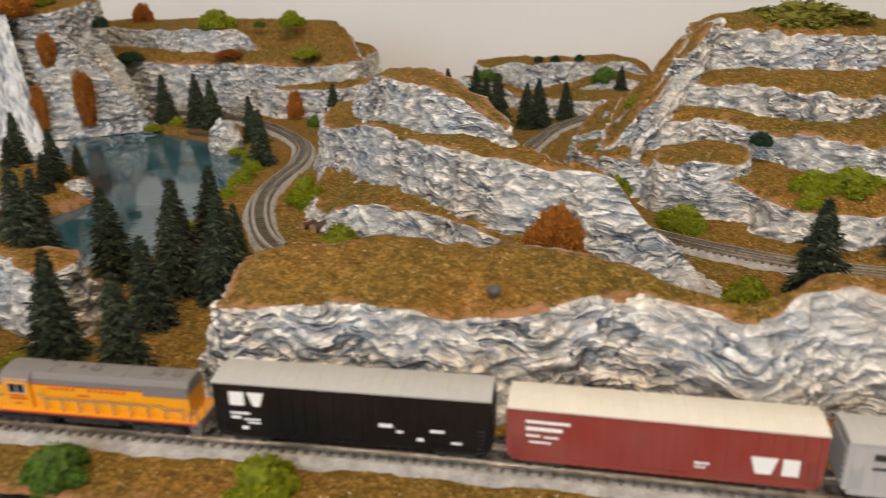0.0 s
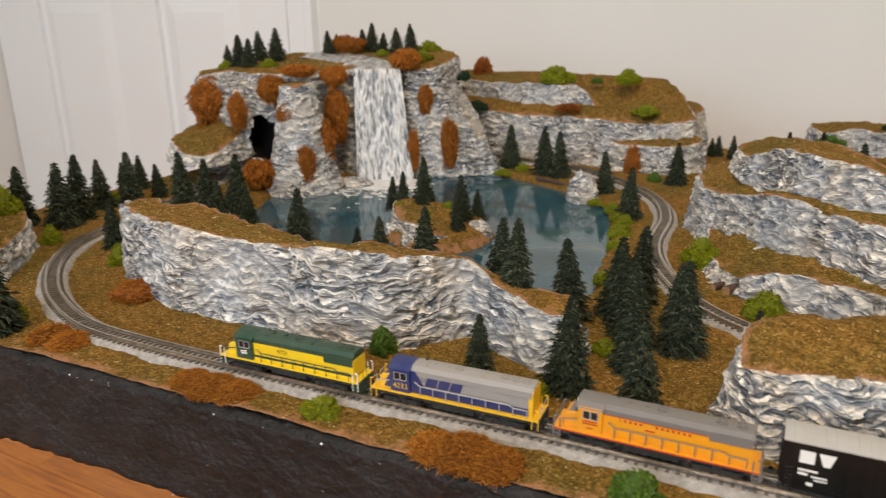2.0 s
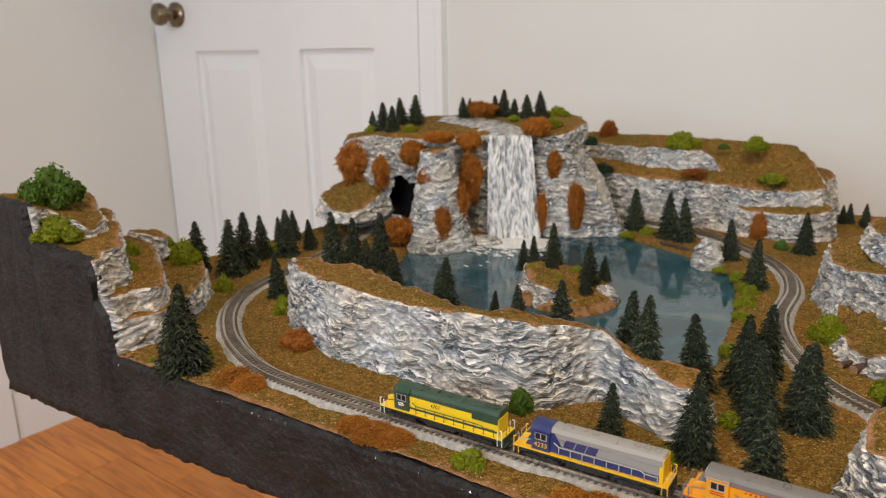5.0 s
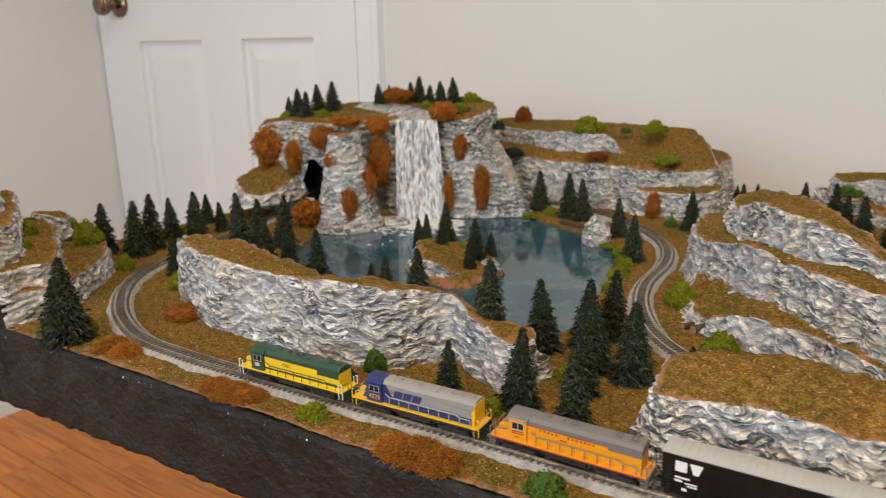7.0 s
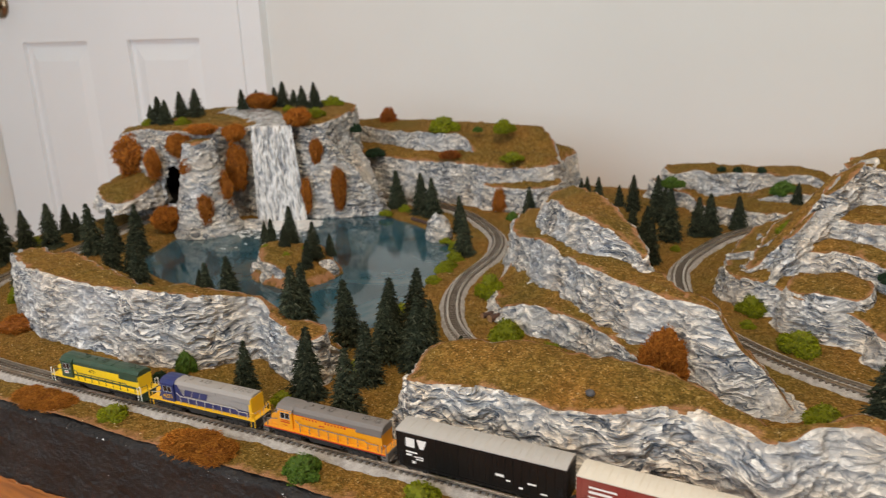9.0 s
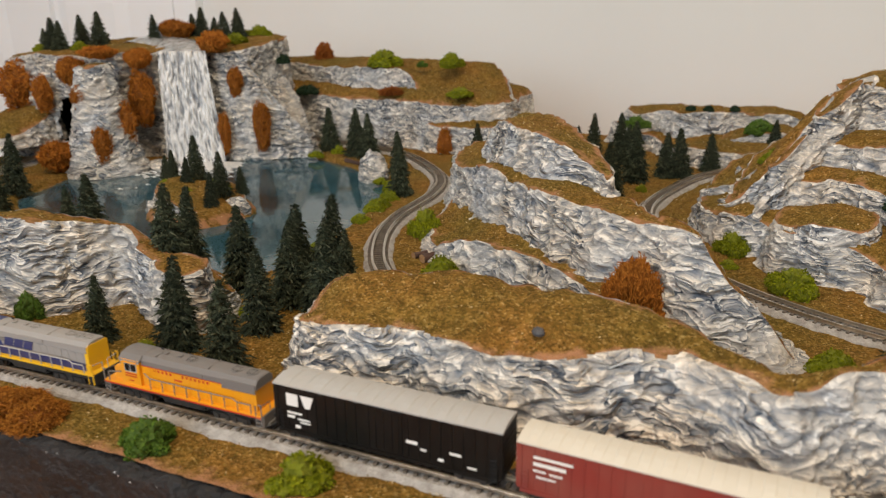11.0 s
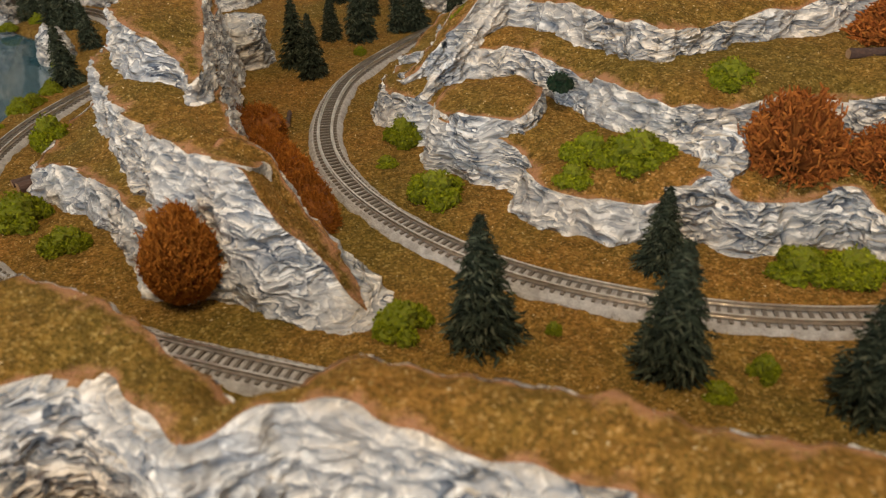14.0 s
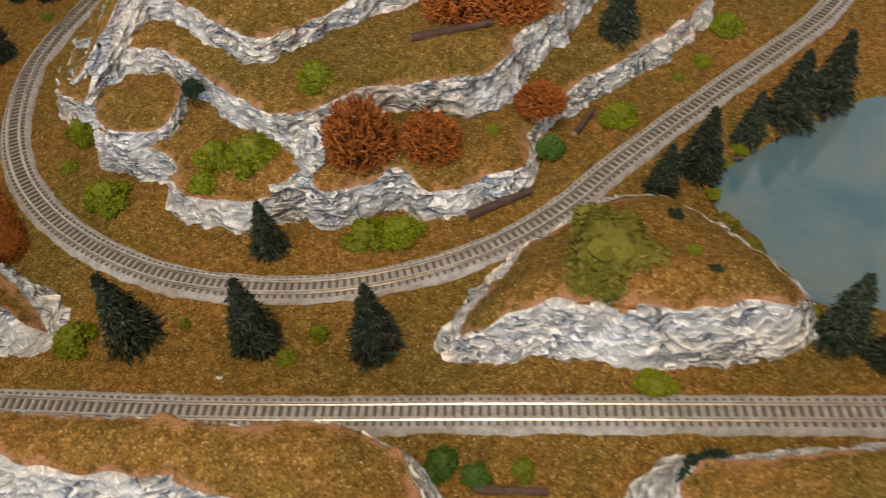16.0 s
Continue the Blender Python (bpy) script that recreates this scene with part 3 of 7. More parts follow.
ground()
for line, label in ((LAKE_LINE, "glossy dark blue-green painted lake surface"), (POND_LINE, "glossy blue painted pond surface")):
    bm = bmesh.new()
    vs = [bm.verts.new((x, y, -0.0042)) for x, y in line]
    for v in vs:
        c = Vector((*np.mean(line, 0), -0.0042))
        v.co += (v.co - c).normalized() * 0.004
    f = bm.faces.new(vs)
    if f.normal.z < 0:
        f.normal_flip()
    bmesh.ops.triangulate(bm, faces=bm.faces)
    tagged(part("water", bm, M_POND if "pond" in label else M_WATER), label, "water", kind="structure")


def layout_board():
    b = tagged(new("layout_board"), "black-painted foam layout board on a plain table", "layout board")
    bm = bmesh.new()
    # front fascia: rough edge, rising at the left end with the hill's profile
    prof = [(BX0, 0.096), (-0.58, 0.094), (-0.546, 0.092), (-0.5425, 0.068), (-0.515, 0.0655), (-0.475, 0.0635), (-0.4705, 0.050), (-0.4725, 0.037), (-0.4625, 0.026), (-0.4605, 0.011), (-0.4590, -0.001), (-0.392, -0.002), (-0.2, -0.002), (0.2, -0.002), (BX1, -0.002)]
    top = []
    for (xa, za), (xb, zb) in zip(prof, prof[1:]):
        m = max(1, int(math.hypot(xb - xa, zb - za) / 0.003))
        top += [(xa + (xb - xa) * k / m, za + (zb - za) * k / m + 0.0016 * noise.noise(Vector(((xa + (xb - xa) * k / m) * 120, za * 90 + k * 0.4, 3))), 0) for k in range(m)]
    cols = []
    for x, z, _ in top:
        y = front_edge(x)
        col = []
        lowest = -0.053 - 0.030 * max(0, -(x + 0.3))
        for k in range(25):
            f = k / 24
            zz = z + (lowest - z) * f
            r = 0.0016 * noise.noise(Vector((x * 60, zz * 60, 1))) + 0.0012 * noise.noise(Vector((x * 150, zz * 330, 2)))
            col.append(bm.verts.new((x, y - 0.0042 + r, zz + (0.0012 * noise.noise(Vector((x * 150, 3, k))) if k in (0, 24) else 0))))
        back = [bm.verts.new((x, y + 0.004, z + 0.0005)), bm.verts.new((x, y + 0.02, lowest))]
        cols.append([back[0]] + col + [back[1]])
    for a, c in zip(cols, cols[1:]):
        for k in range(len(a) - 1):
            bm.faces.new((a[k], a[k + 1], c[k + 1], c[k]))
    bmesh.ops.recalc_face_normals(bm, faces=bm.faces)
    part("front_fascia", bm, M_FASCIA, b, "rough black-painted front edge", True)
    chips, rnd = bmesh.new(), random.Random(12)
    for k in range(60):
        x = rnd.uniform(-0.45, 0.5)
        z = -0.0025 + rnd.gauss(0, 0.0008) if rnd.random() < 0.85 else rnd.uniform(-0.056, -0.004)
        c = Vector((x, front_edge(x) - 0.0055, z))
        r = rnd.uniform(0.0002, 0.0007)
        vs = [chips.verts.new(c + Vector((rnd.uniform(-1, 1), rnd.uniform(-0.6, 0.9), rnd.uniform(-1, 1))) * r) for _ in range(4)]
        for t in ((0, 1, 2), (0, 3, 1), (1, 3, 2), (2, 3, 0)):
            chips.faces.new([vs[q] for q in t])
    bmesh.ops.recalc_face_normals(chips, faces=chips.faces)
    part("paint_chip", chips, M_WHITE, b, "pale flecks of bare plaster", kind="stuff")
    bm = bmesh.new()
    box(bm, BX0 + 0.002, 0.40, -0.056, BX1 - 0.002, BY1, -0.014)
    part("core", bm, M_FASCIA, b)
    bm = bmesh.new()
    box(bm, BX0 - 0.006, front_edge(BX0), -0.06, BX0 + 0.002, BY1, -0.003)
    part("end_fascia", bm, M_FASCIA, b)
    bm = bmesh.new()
    box(bm, BX1 - 0.002, front_edge(BX1), -0.06, BX1 + 0.006, BY1, -0.003)
    part("end_fascia", bm, M_FASCIA, b)
    bm = bmesh.new()
    box(bm, BX0, BY1, -0.06, BX1, BY1 + 0.008, -0.003)
    part("back_fascia", bm, M_FASCIA, b)
    t = tagged(new("trestle_table"), "plain wooden table that carries the layout", "table")
    bm = bmesh.new()
    box(bm, -0.56, 0.66, -0.08, 0.78, 1.03, -0.0565)
    part("tabletop", bm, M_TRUNK, t)
    for x in (-0.40, 0.68):
        for y in (0.80, 0.97):
            bm = bmesh.new()
            box(bm, x, y, FLOOR_Z, x + 0.045, y + 0.045, -0.08)
            part("leg", bm, M_TRUNK, t)


layout_board()

# ---------------------------------------------------------------- hills
hill("front_ridge", "long carved rock ridge with a narrow turf crest", [
    ([(-0.416, 0.453, 0.0455), (-0.410, 0.443, 0.0455), (-0.399, 0.434, 0.046), (-0.378, 0.424, 0.047), (-0.355, 0.416, 0.047), (-0.330, 0.412, 0.048), (-0.309, 0.411, 0.047), (-0.278, 0.411, 0.047), (-0.248, 0.410, 0.049), (-0.223, 0.413, 0.050),
      (-0.195, 0.420, 0.049), (-0.182, 0.434, 0.046), (-0.172, 0.450, 0.042), (-0.160, 0.450, 0.036), (-0.148, 0.443, 0.033), (-0.134, 0.437, 0.031), (-0.120, 0.431, 0.029), (-0.111, 0.434, 0.029), (-0.108, 0.442, 0.029),
      (-0.118, 0.457, 0.030), (-0.136, 0.456, 0.030), (-0.152, 0.459, 0.032), (-0.164, 0.463, 0.036), (-0.178, 0.458, 0.042), (-0.205, 0.444, 0.046), (-0.235, 0.435, 0.047), (-0.272, 0.434, 0.046), (-0.303, 0.443, 0.046), (-0.345, 0.456, 0.046), (-0.378, 0.453, 0.046), (-0.402, 0.461, 0.046)],
     -0.001, 0.0025, dict(dome=0.0012, step=0.0010, crag=0.0044, lip=0.0022)),
    ([(-0.402, 0.455, 0.038), (-0.345, 0.450, 0.040), (-0.272, 0.430, 0.040), (-0.205, 0.438, 0.040), (-0.174, 0.456, 0.034), (-0.150, 0.455, 0.026), (-0.120, 0.450, 0.024), (-0.110, 0.462, 0.010),
      (-0.135, 0.486, 0.004), (-0.170, 0.504, 0.005), (-0.210, 0.508, 0.005), (-0.270, 0.512, 0.006), (-0.340, 0.514, 0.006), (-0.392, 0.510, 0.008), (-0.410, 0.480, 0.022)], -0.001, 0.003, dict(dome=0.001, crag=0.003))])
hill("front_hill", "broad foreground hill of carved rock with a turf top and a dip", [
    ([(-0.028, 0.412, 0.030), (0.000, 0.414, 0.032), (0.022, 0.418, 0.033), (0.050, 0.414, 0.032), (0.075, 0.420, 0.033), (0.092, 0.430, 0.034), (0.108, 0.435, 0.033),
      (0.126, 0.429, 0.033), (0.138, 0.421, 0.034), (0.146, 0.418, 0.036), (0.152, 0.425, 0.037), (0.162, 0.437, 0.038), (0.182, 0.437, 0.040), (0.205, 0.433, 0.038), (0.242, 0.435, 0.032), (0.280, 0.427, 0.030), (0.322, 0.422, 0.025),
      (0.336, 0.437, 0.020), (0.322, 0.454, 0.025), (0.300, 0.461, 0.032), (0.260, 0.458, 0.037), (0.216, 0.458, 0.038), (0.190, 0.460, 0.037), (0.168, 0.458, 0.034), (0.156, 0.450, 0.029), (0.144, 0.446, 0.026),
      (0.130, 0.449, 0.031), (0.110, 0.457, 0.036), (0.082, 0.463, 0.039), (0.036, 0.465, 0.041), (-0.012, 0.460, 0.039), (-0.028, 0.446, 0.036), (-0.037, 0.424, 0.031)],
     -0.001, 0.010, dict(dome=0.0045, step=0.0010, crag=0.0064, lip=0.0028))])
hill("middle_hill", "stepped middle hill of carved rock bands and turf terraces", [
    ([(-0.056, 0.580, 0.008), (-0.046, 0.572, 0.014), (-0.030, 0.568, 0.018), (-0.008, 0.562, 0.019), (0.012, 0.553, 0.019), (0.028, 0.543, 0.018), (0.046, 0.530, 0.018), (0.066, 0.517, 0.015), (0.084, 0.519, 0.012),
      (0.090, 0.530, 0.014), (0.050, 0.560, 0.027), (0.000, 0.605, 0.027), (-0.050, 0.655, 0.024), (-0.082, 0.665, 0.015), (-0.078, 0.620, 0.008)], -0.001, 0.007, dict(dome=0.0)),
    ([(-0.082, 0.668, 0.037), (-0.060, 0.641, 0.045), (-0.040, 0.617, 0.050), (-0.015, 0.594, 0.050), (0.012, 0.570, 0.050), (0.036, 0.552, 0.051), (0.062, 0.538, 0.050), (0.084, 0.530, 0.050), (0.098, 0.530, 0.048), (0.099, 0.543, 0.043),
      (0.083, 0.559, 0.046), (0.070, 0.569, 0.047), (0.056, 0.583, 0.047), (0.041, 0.604, 0.049), (0.020, 0.635, 0.049), (-0.002, 0.668, 0.048), (-0.024, 0.703, 0.047), (-0.050, 0.743, 0.046), (-0.082, 0.764, 0.043), (-0.102, 0.738, 0.040), (-0.098, 0.700, 0.036)],
     -0.001, 0.008, dict(dome=0.003)),
    ([(-0.068, 0.697, 0.058), (-0.045, 0.656, 0.072), (-0.020, 0.617, 0.076), (0.004, 0.597, 0.075), (0.025, 0.592, 0.069), (0.037, 0.587, 0.064), (0.046, 0.577, 0.058), (0.049, 0.584, 0.060), (0.033, 0.613, 0.066), (0.015, 0.642, 0.070),
      (-0.012, 0.677, 0.074), (-0.040, 0.715, 0.070), (-0.060, 0.745, 0.062), (-0.080, 0.742, 0.058)], 0.042, 0.005, dict(dome=0.003)),
    ([(-0.042, 0.752, 0.026), (-0.034, 0.762, 0.028), (-0.042, 0.780, 0.029), (-0.058, 0.782, 0.030), (-0.066, 0.766, 0.030), (-0.056, 0.752, 0.030)], -0.001, 0.004, dict(dome=0.002, bare=True)),
    ([(0.080, 0.537, 0.051), (0.092, 0.528, 0.051), (0.101, 0.525, 0.049), (0.108, 0.523, 0.040), (0.117, 0.521, 0.030), (0.131, 0.519, 0.019), (0.143, 0.518, 0.004), (0.147, 0.520, 0.002), (0.138, 0.529, 0.007), (0.126, 0.537, 0.016), (0.117, 0.542, 0.025), (0.106, 0.546, 0.034), (0.097, 0.550, 0.044), (0.084, 0.549, 0.051)],
     -0.001, 0.012, dict(dome=0.0004, lip=0.0012)),
])
hill("terraced_hill", "large terraced hill of white rock ledges and turf shelves inside the track loop", [
    ([(0.083, 0.691, 0.018), (0.119, 0.666, 0.019), (0.130, 0.645, 0.020), (0.156, 0.634, 0.020), (0.172, 0.627, 0.019), (0.188, 0.602, 0.015), (0.220, 0.594, 0.014), (0.243, 0.599, 0.016),
      (0.254, 0.605, 0.024), (0.268, 0.599, 0.017), (0.288, 0.604, 0.017), (0.307, 0.612, 0.019), (0.319, 0.602, 0.014), (0.334, 0.604, 0.014), (0.351, 0.614, 0.013), (0.371, 0.627, 0.010),
      (0.374, 0.660, 0.008), (0.396, 0.688, 0.011), (0.428, 0.714, 0.013), (0.462, 0.748, 0.013), (0.490, 0.790, 0.013), (0.470, 0.880, 0.013), (0.320, 0.935, 0.013), (0.170, 0.905, 0.013), (0.110, 0.845, 0.014), (0.078, 0.765, 0.015)],
     -0.001, 0.006, dict(dome=0.007, crag=0.0070, ragged=1.8)),
    ([(0.118, 0.702, 0.035), (0.142, 0.695, 0.040), (0.165, 0.688, 0.042), (0.182, 0.673, 0.042), (0.200, 0.657, 0.042), (0.220, 0.643, 0.042), (0.238, 0.632, 0.041), (0.262, 0.638, 0.040), (0.289, 0.657, 0.039), (0.325, 0.662, 0.039), (0.347, 0.665, 0.039),
      (0.362, 0.684, 0.039), (0.368, 0.706, 0.039), (0.392, 0.732, 0.038), (0.415, 0.790, 0.037), (0.390, 0.870, 0.036), (0.300, 0.905, 0.036), (0.190, 0.880, 0.036), (0.128, 0.825, 0.035), (0.098, 0.765, 0.032)],
     0.014, 0.006, dict(dome=0.008, crag=0.0070, ragged=1.8)),
    ([(0.138, 0.735, 0.056), (0.166, 0.712, 0.060), (0.192, 0.693, 0.062), (0.224, 0.670, 0.062), (0.242, 0.680, 0.061), (0.267, 0.700, 0.061), (0.300, 0.728, 0.061), (0.340, 0.760, 0.060), (0.358, 0.800, 0.060),
      (0.330, 0.862, 0.060), (0.260, 0.882, 0.060), (0.190, 0.862, 0.060), (0.150, 0.800, 0.058)], 0.034, 0.006, dict(dome=0.007, crag=0.0075, ragged=1.8)),
    ([(0.152, 0.778, 0.088), (0.178, 0.760, 0.092), (0.222, 0.750, 0.087), (0.270, 0.765, 0.086), (0.310, 0.800, 0.086), (0.290, 0.842, 0.086), (0.222, 0.850, 0.090), (0.165, 0.830, 0.092)], 0.056, 0.012, dict(dome=0.008, crag=0.009, ragged=1.8)),
    ([(0.106, 0.673, 0.018), (0.116, 0.670, 0.025), (0.128, 0.686, 0.040), (0.144, 0.712, 0.058), (0.161, 0.744, 0.079), (0.173, 0.770, 0.096), (0.164, 0.776, 0.094), (0.149, 0.746, 0.076), (0.132, 0.716, 0.054), (0.115, 0.690, 0.030)],
     -0.001, 0.006, dict(dome=0.0, bare=True, crag=0.0080, ragged=2.0)),
    ([(0.098, 0.690, 0.020), (0.112, 0.696, 0.036), (0.130, 0.722, 0.058), (0.148, 0.756, 0.084), (0.142, 0.780, 0.080), (0.118, 0.762, 0.052), (0.100, 0.730, 0.030)], -0.001, 0.007, dict(dome=0.002, crag=0.0095, ragged=1.6, lip=0.001)),
    ([(0.120, 0.700, 0.045), (0.130, 0.702, 0.056), (0.137, 0.716, 0.066), (0.130, 0.722, 0.060), (0.120, 0.714, 0.048)], -0.001, 0.004, dict(dome=0.001, lip=0.0004)),
    ([(0.142, 0.732, 0.074), (0.152, 0.734, 0.081), (0.164, 0.758, 0.094), (0.156, 0.766, 0.091), (0.142, 0.750, 0.077)], 0.02, 0.004, dict(dome=0.001, lip=0.0004)),
    ([(0.128, 0.652, 0.025), (0.134, 0.670, 0.029), (0.156, 0.684, 0.031), (0.176, 0.666, 0.032), (0.173, 0.636, 0.030), (0.150, 0.634, 0.028)], 0.010, 0.005, dict(dome=0.004, crag=0.006, ragged=1.2, lip=0.001)),
    ([(0.240, 0.604, 0.018), (0.256, 0.600, 0.022), (0.266, 0.612, 0.026), (0.262, 0.636, 0.036), (0.244, 0.645, 0.036), (0.236, 0.624, 0.024)], -0.001, 0.004, dict(dome=0.0, bare=True, crag=0.0085, ragged=1.4)),
    ([(0.076, 0.742, 0.020), (0.092, 0.728, 0.026), (0.118, 0.735, 0.044), (0.140, 0.760, 0.062), (0.140, 0.785, 0.060), (0.108, 0.782, 0.040), (0.086, 0.770, 0.030)], -0.001, 0.005, dict(dome=0.002, crag=0.0085, ragged=1.4, lip=0.001)),
])
hill("waterfall_mountain", "tall grey and white rock mountain with russet scrub behind the lake", [
    ([(-0.602, 0.702, 0.096), (-0.569, 0.700, 0.100), (-0.511, 0.708, 0.101), (-0.478, 0.728, 0.102), (-0.456, 0.752, 0.102), (-0.402, 0.778, 0.102), (-0.374, 0.794, 0.104), (-0.376, 0.832, 0.108), (-0.392, 0.880, 0.110),
      (-0.440, 0.938, 0.110), (-0.520, 0.930, 0.110), (-0.600, 0.860, 0.107), (-0.616, 0.780, 0.102)], -0.004, 0.008, dict(crag=0.011, dome=0.004, hole=((-0.518, 0.700, 0.036), (0.0200, 0.030, 0.025)))),
    ([(-0.470, 0.675, 0.093), (-0.458, 0.671, 0.094), (-0.449, 0.679, 0.095), (-0.447, 0.695, 0.096), (-0.458, 0.705, 0.096), (-0.470, 0.699, 0.094), (-0.475, 0.687, 0.093)], -0.004, 0.022, dict(crag=0.0055, dome=0.001, lip=0.0022)),
    ([(-0.402, 0.784, 0.098), (-0.372, 0.790, 0.092), (-0.350, 0.806, 0.058), (-0.333, 0.820, 0.030), (-0.320, 0.829, 0.006), (-0.340, 0.846, 0.030), (-0.366, 0.850, 0.070), (-0.390, 0.836, 0.096)], -0.004, 0.008, dict(crag=0.009, dome=0.001, bare=True)),
    ([(-0.588, 0.650, 0.034), (-0.556, 0.638, 0.029), (-0.536, 0.654, 0.031), (-0.545, 0.704, 0.046), (-0.590, 0.726, 0.046), (-0.616, 0.715, 0.044), (-0.610, 0.675, 0.040)], 0.019, 0.007, dict(dome=0.008)),
])
hill("rear_ledge", "wide stepped rock ledge with turf against the rear of the layout", [
    ([(-0.460, 0.925, 0.049), (-0.384, 0.907, 0.048), (-0.325, 0.902, 0.047), (-0.262, 0.897, 0.047), (-0.210, 0.893, 0.046), (-0.160, 0.907, 0.046), (-0.146, 0.932, 0.046), (-0.150, 0.975, 0.047), (-0.180, 1.030, 0.05), (-0.460, 1.030, 0.05)],
     -0.001, 0.010, dict(dome=0.012)),
    ([(-0.470, 0.955, 0.079), (-0.420, 0.945, 0.078), (-0.365, 0.932, 0.077), (-0.310, 0.925, 0.077), (-0.272, 0.928, 0.076), (-0.256, 0.926, 0.066), (-0.244, 0.912, 0.053), (-0.215, 0.906, 0.049), (-0.176, 0.912, 0.048), (-0.152, 0.938, 0.049), (-0.156, 0.962, 0.056), (-0.176, 0.985, 0.070), (-0.196, 1.000, 0.079), (-0.250, 1.006, 0.081), (-0.450, 1.006, 0.081)],
     0.045, 0.006, dict(dome=0.003)),
    ([(-0.218, 0.884, 0.026), (-0.168, 0.880, 0.026), (-0.138, 0.900, 0.028), (-0.142, 0.930, 0.030), (-0.210, 0.915, 0.030)], -0.001, 0.006, dict(dome=0.004)),
])
hill("far_ledge", "small far rock ledge with turf steps at the rear edge", [
    ([(-0.030, 0.985, 0.018), (-0.005, 0.972, 0.014), (0.015, 0.950, 0.008), (0.030, 0.925, 0.014), (0.052, 0.912, 0.015), (0.074, 0.915, 0.013), (0.090, 0.905, 0.016), (0.118, 0.905, 0.018), (0.142, 0.925, 0.019), (0.158, 0.955, 0.016), (0.165, 1.030, 0.016), (-0.045, 1.030, 0.020)], -0.001, 0.006, dict(dome=0.004)),
    ([(0.062, 0.955, 0.017), (0.090, 0.945, 0.026), (0.116, 0.942, 0.028), (0.142, 0.956, 0.024), (0.146, 0.985, 0.026), (0.110, 0.990, 0.030), (0.070, 0.985, 0.024)], 0.012, 0.004, dict(dome=0.003)),
    ([(-0.026, 0.985, 0.034), (0.000, 0.990, 0.039), (0.024, 0.978, 0.036), (0.052, 0.984, 0.040), (0.080, 0.988, 0.040), (0.110, 0.992, 0.040), (0.128, 1.000, 0.034), (0.143, 1.004, 0.022), (0.143, 1.030, 0.026), (0.110, 1.030, 0.040), (-0.032, 1.030, 0.038)], 0.012, 0.006, dict(dome=0.002)),
])
hill("corner_hill", "stepped corner hill cut off by the black end of the board", [
    ([(-0.463, 0.3295, 0.023), (-0.457, 0.347, 0.021), (-0.459, 0.376, 0.019), (-0.489, 0.418, 0.019), (-0.512, 0.441, 0.019), (-0.545, 0.458, 0.020), (-0.606, 0.462, 0.020), (-0.606, 0.400, 0.020), (-0.606, 0.3245, 0.020), (-0.598, 0.3245, 0.020), (-0.480, 0.3290, 0.022)], -0.001, 0.003, dict(dome=0.002)),
    ([(-0.474, 0.3290, 0.036), (-0.471, 0.350, 0.037), (-0.466, 0.370, 0.035), (-0.487, 0.390, 0.038), (-0.520, 0.405, 0.038), (-0.560, 0.425, 0.040), (-0.606, 0.437, 0.040), (-0.606, 0.390, 0.040), (-0.606, 0.3245, 0.038), (-0.598, 0.3245, 0.036)], 0.016, 0.004, dict(dome=0.002)),
    ([(-0.475, 0.3288, 0.062), (-0.486, 0.345, 0.063), (-0.491, 0.361, 0.063), (-0.539, 0.387, 0.065), (-0.590, 0.411, 0.066), (-0.606, 0.414, 0.067), (-0.606, 0.370, 0.068), (-0.606, 0.3245, 0.070), (-0.598, 0.3245, 0.068), (-0.545, 0.3265, 0.066)], 0.032, 0.004, dict(dome=0.001)),
    ([(-0.546, 0.3265, 0.090), (-0.556, 0.343, 0.086), (-0.540, 0.350, 0.079), (-0.526, 0.360, 0.070), (-0.546, 0.378, 0.073), (-0.575, 0.392, 0.079), (-0.606, 0.398, 0.084), (-0.606, 0.360, 0.089), (-0.606, 0.3245, 0.094), (-0.598, 0.3245, 0.093)], 0.058, 0.003, dict(dome=0.001)),
    ([(-0.590, 0.426, 0.048), (-0.570, 0.428, 0.047), (-0.562, 0.442, 0.043), (-0.590, 0.450, 0.044)], -0.001, 0.004, dict(dome=0.002)),
])
hill("island_mound", "small lake island with a pale rocky shore and turf", [
    ([(-0.294, 0.588, 0.013), (-0.310, 0.609, 0.016), (-0.316, 0.632, 0.014), (-0.281, 0.646, 0.012), (-0.252, 0.637, 0.009), (-0.240, 0.616, 0.005), (-0.248, 0.586, 0.004), (-0.266, 0.580, 0.010)], -0.006, 0.006, dict(dome=0.004, crag=0.0050, ragged=0.8))])
hill("pond_hill", "low turf mound with a white rock face beside the pond", [
    ([(0.341, 0.519, 0.005), (0.360, 0.521, 0.016), (0.380, 0.523, 0.026), (0.400, 0.520, 0.027), (0.421, 0.517, 0.028), (0.444, 0.520, 0.028), (0.469, 0.525, 0.027), (0.486, 0.530, 0.018), (0.492, 0.545, 0.010), (0.474, 0.572, 0.010),
      (0.446, 0.600, 0.010), (0.422, 0.606, 0.009), (0.405, 0.598, 0.008), (0.381, 0.579, 0.007), (0.362, 0.560, 0.006), (0.349, 0.538, 0.006)], -0.001, 0.010, dict(dome=0.012, lip=0.0030))])
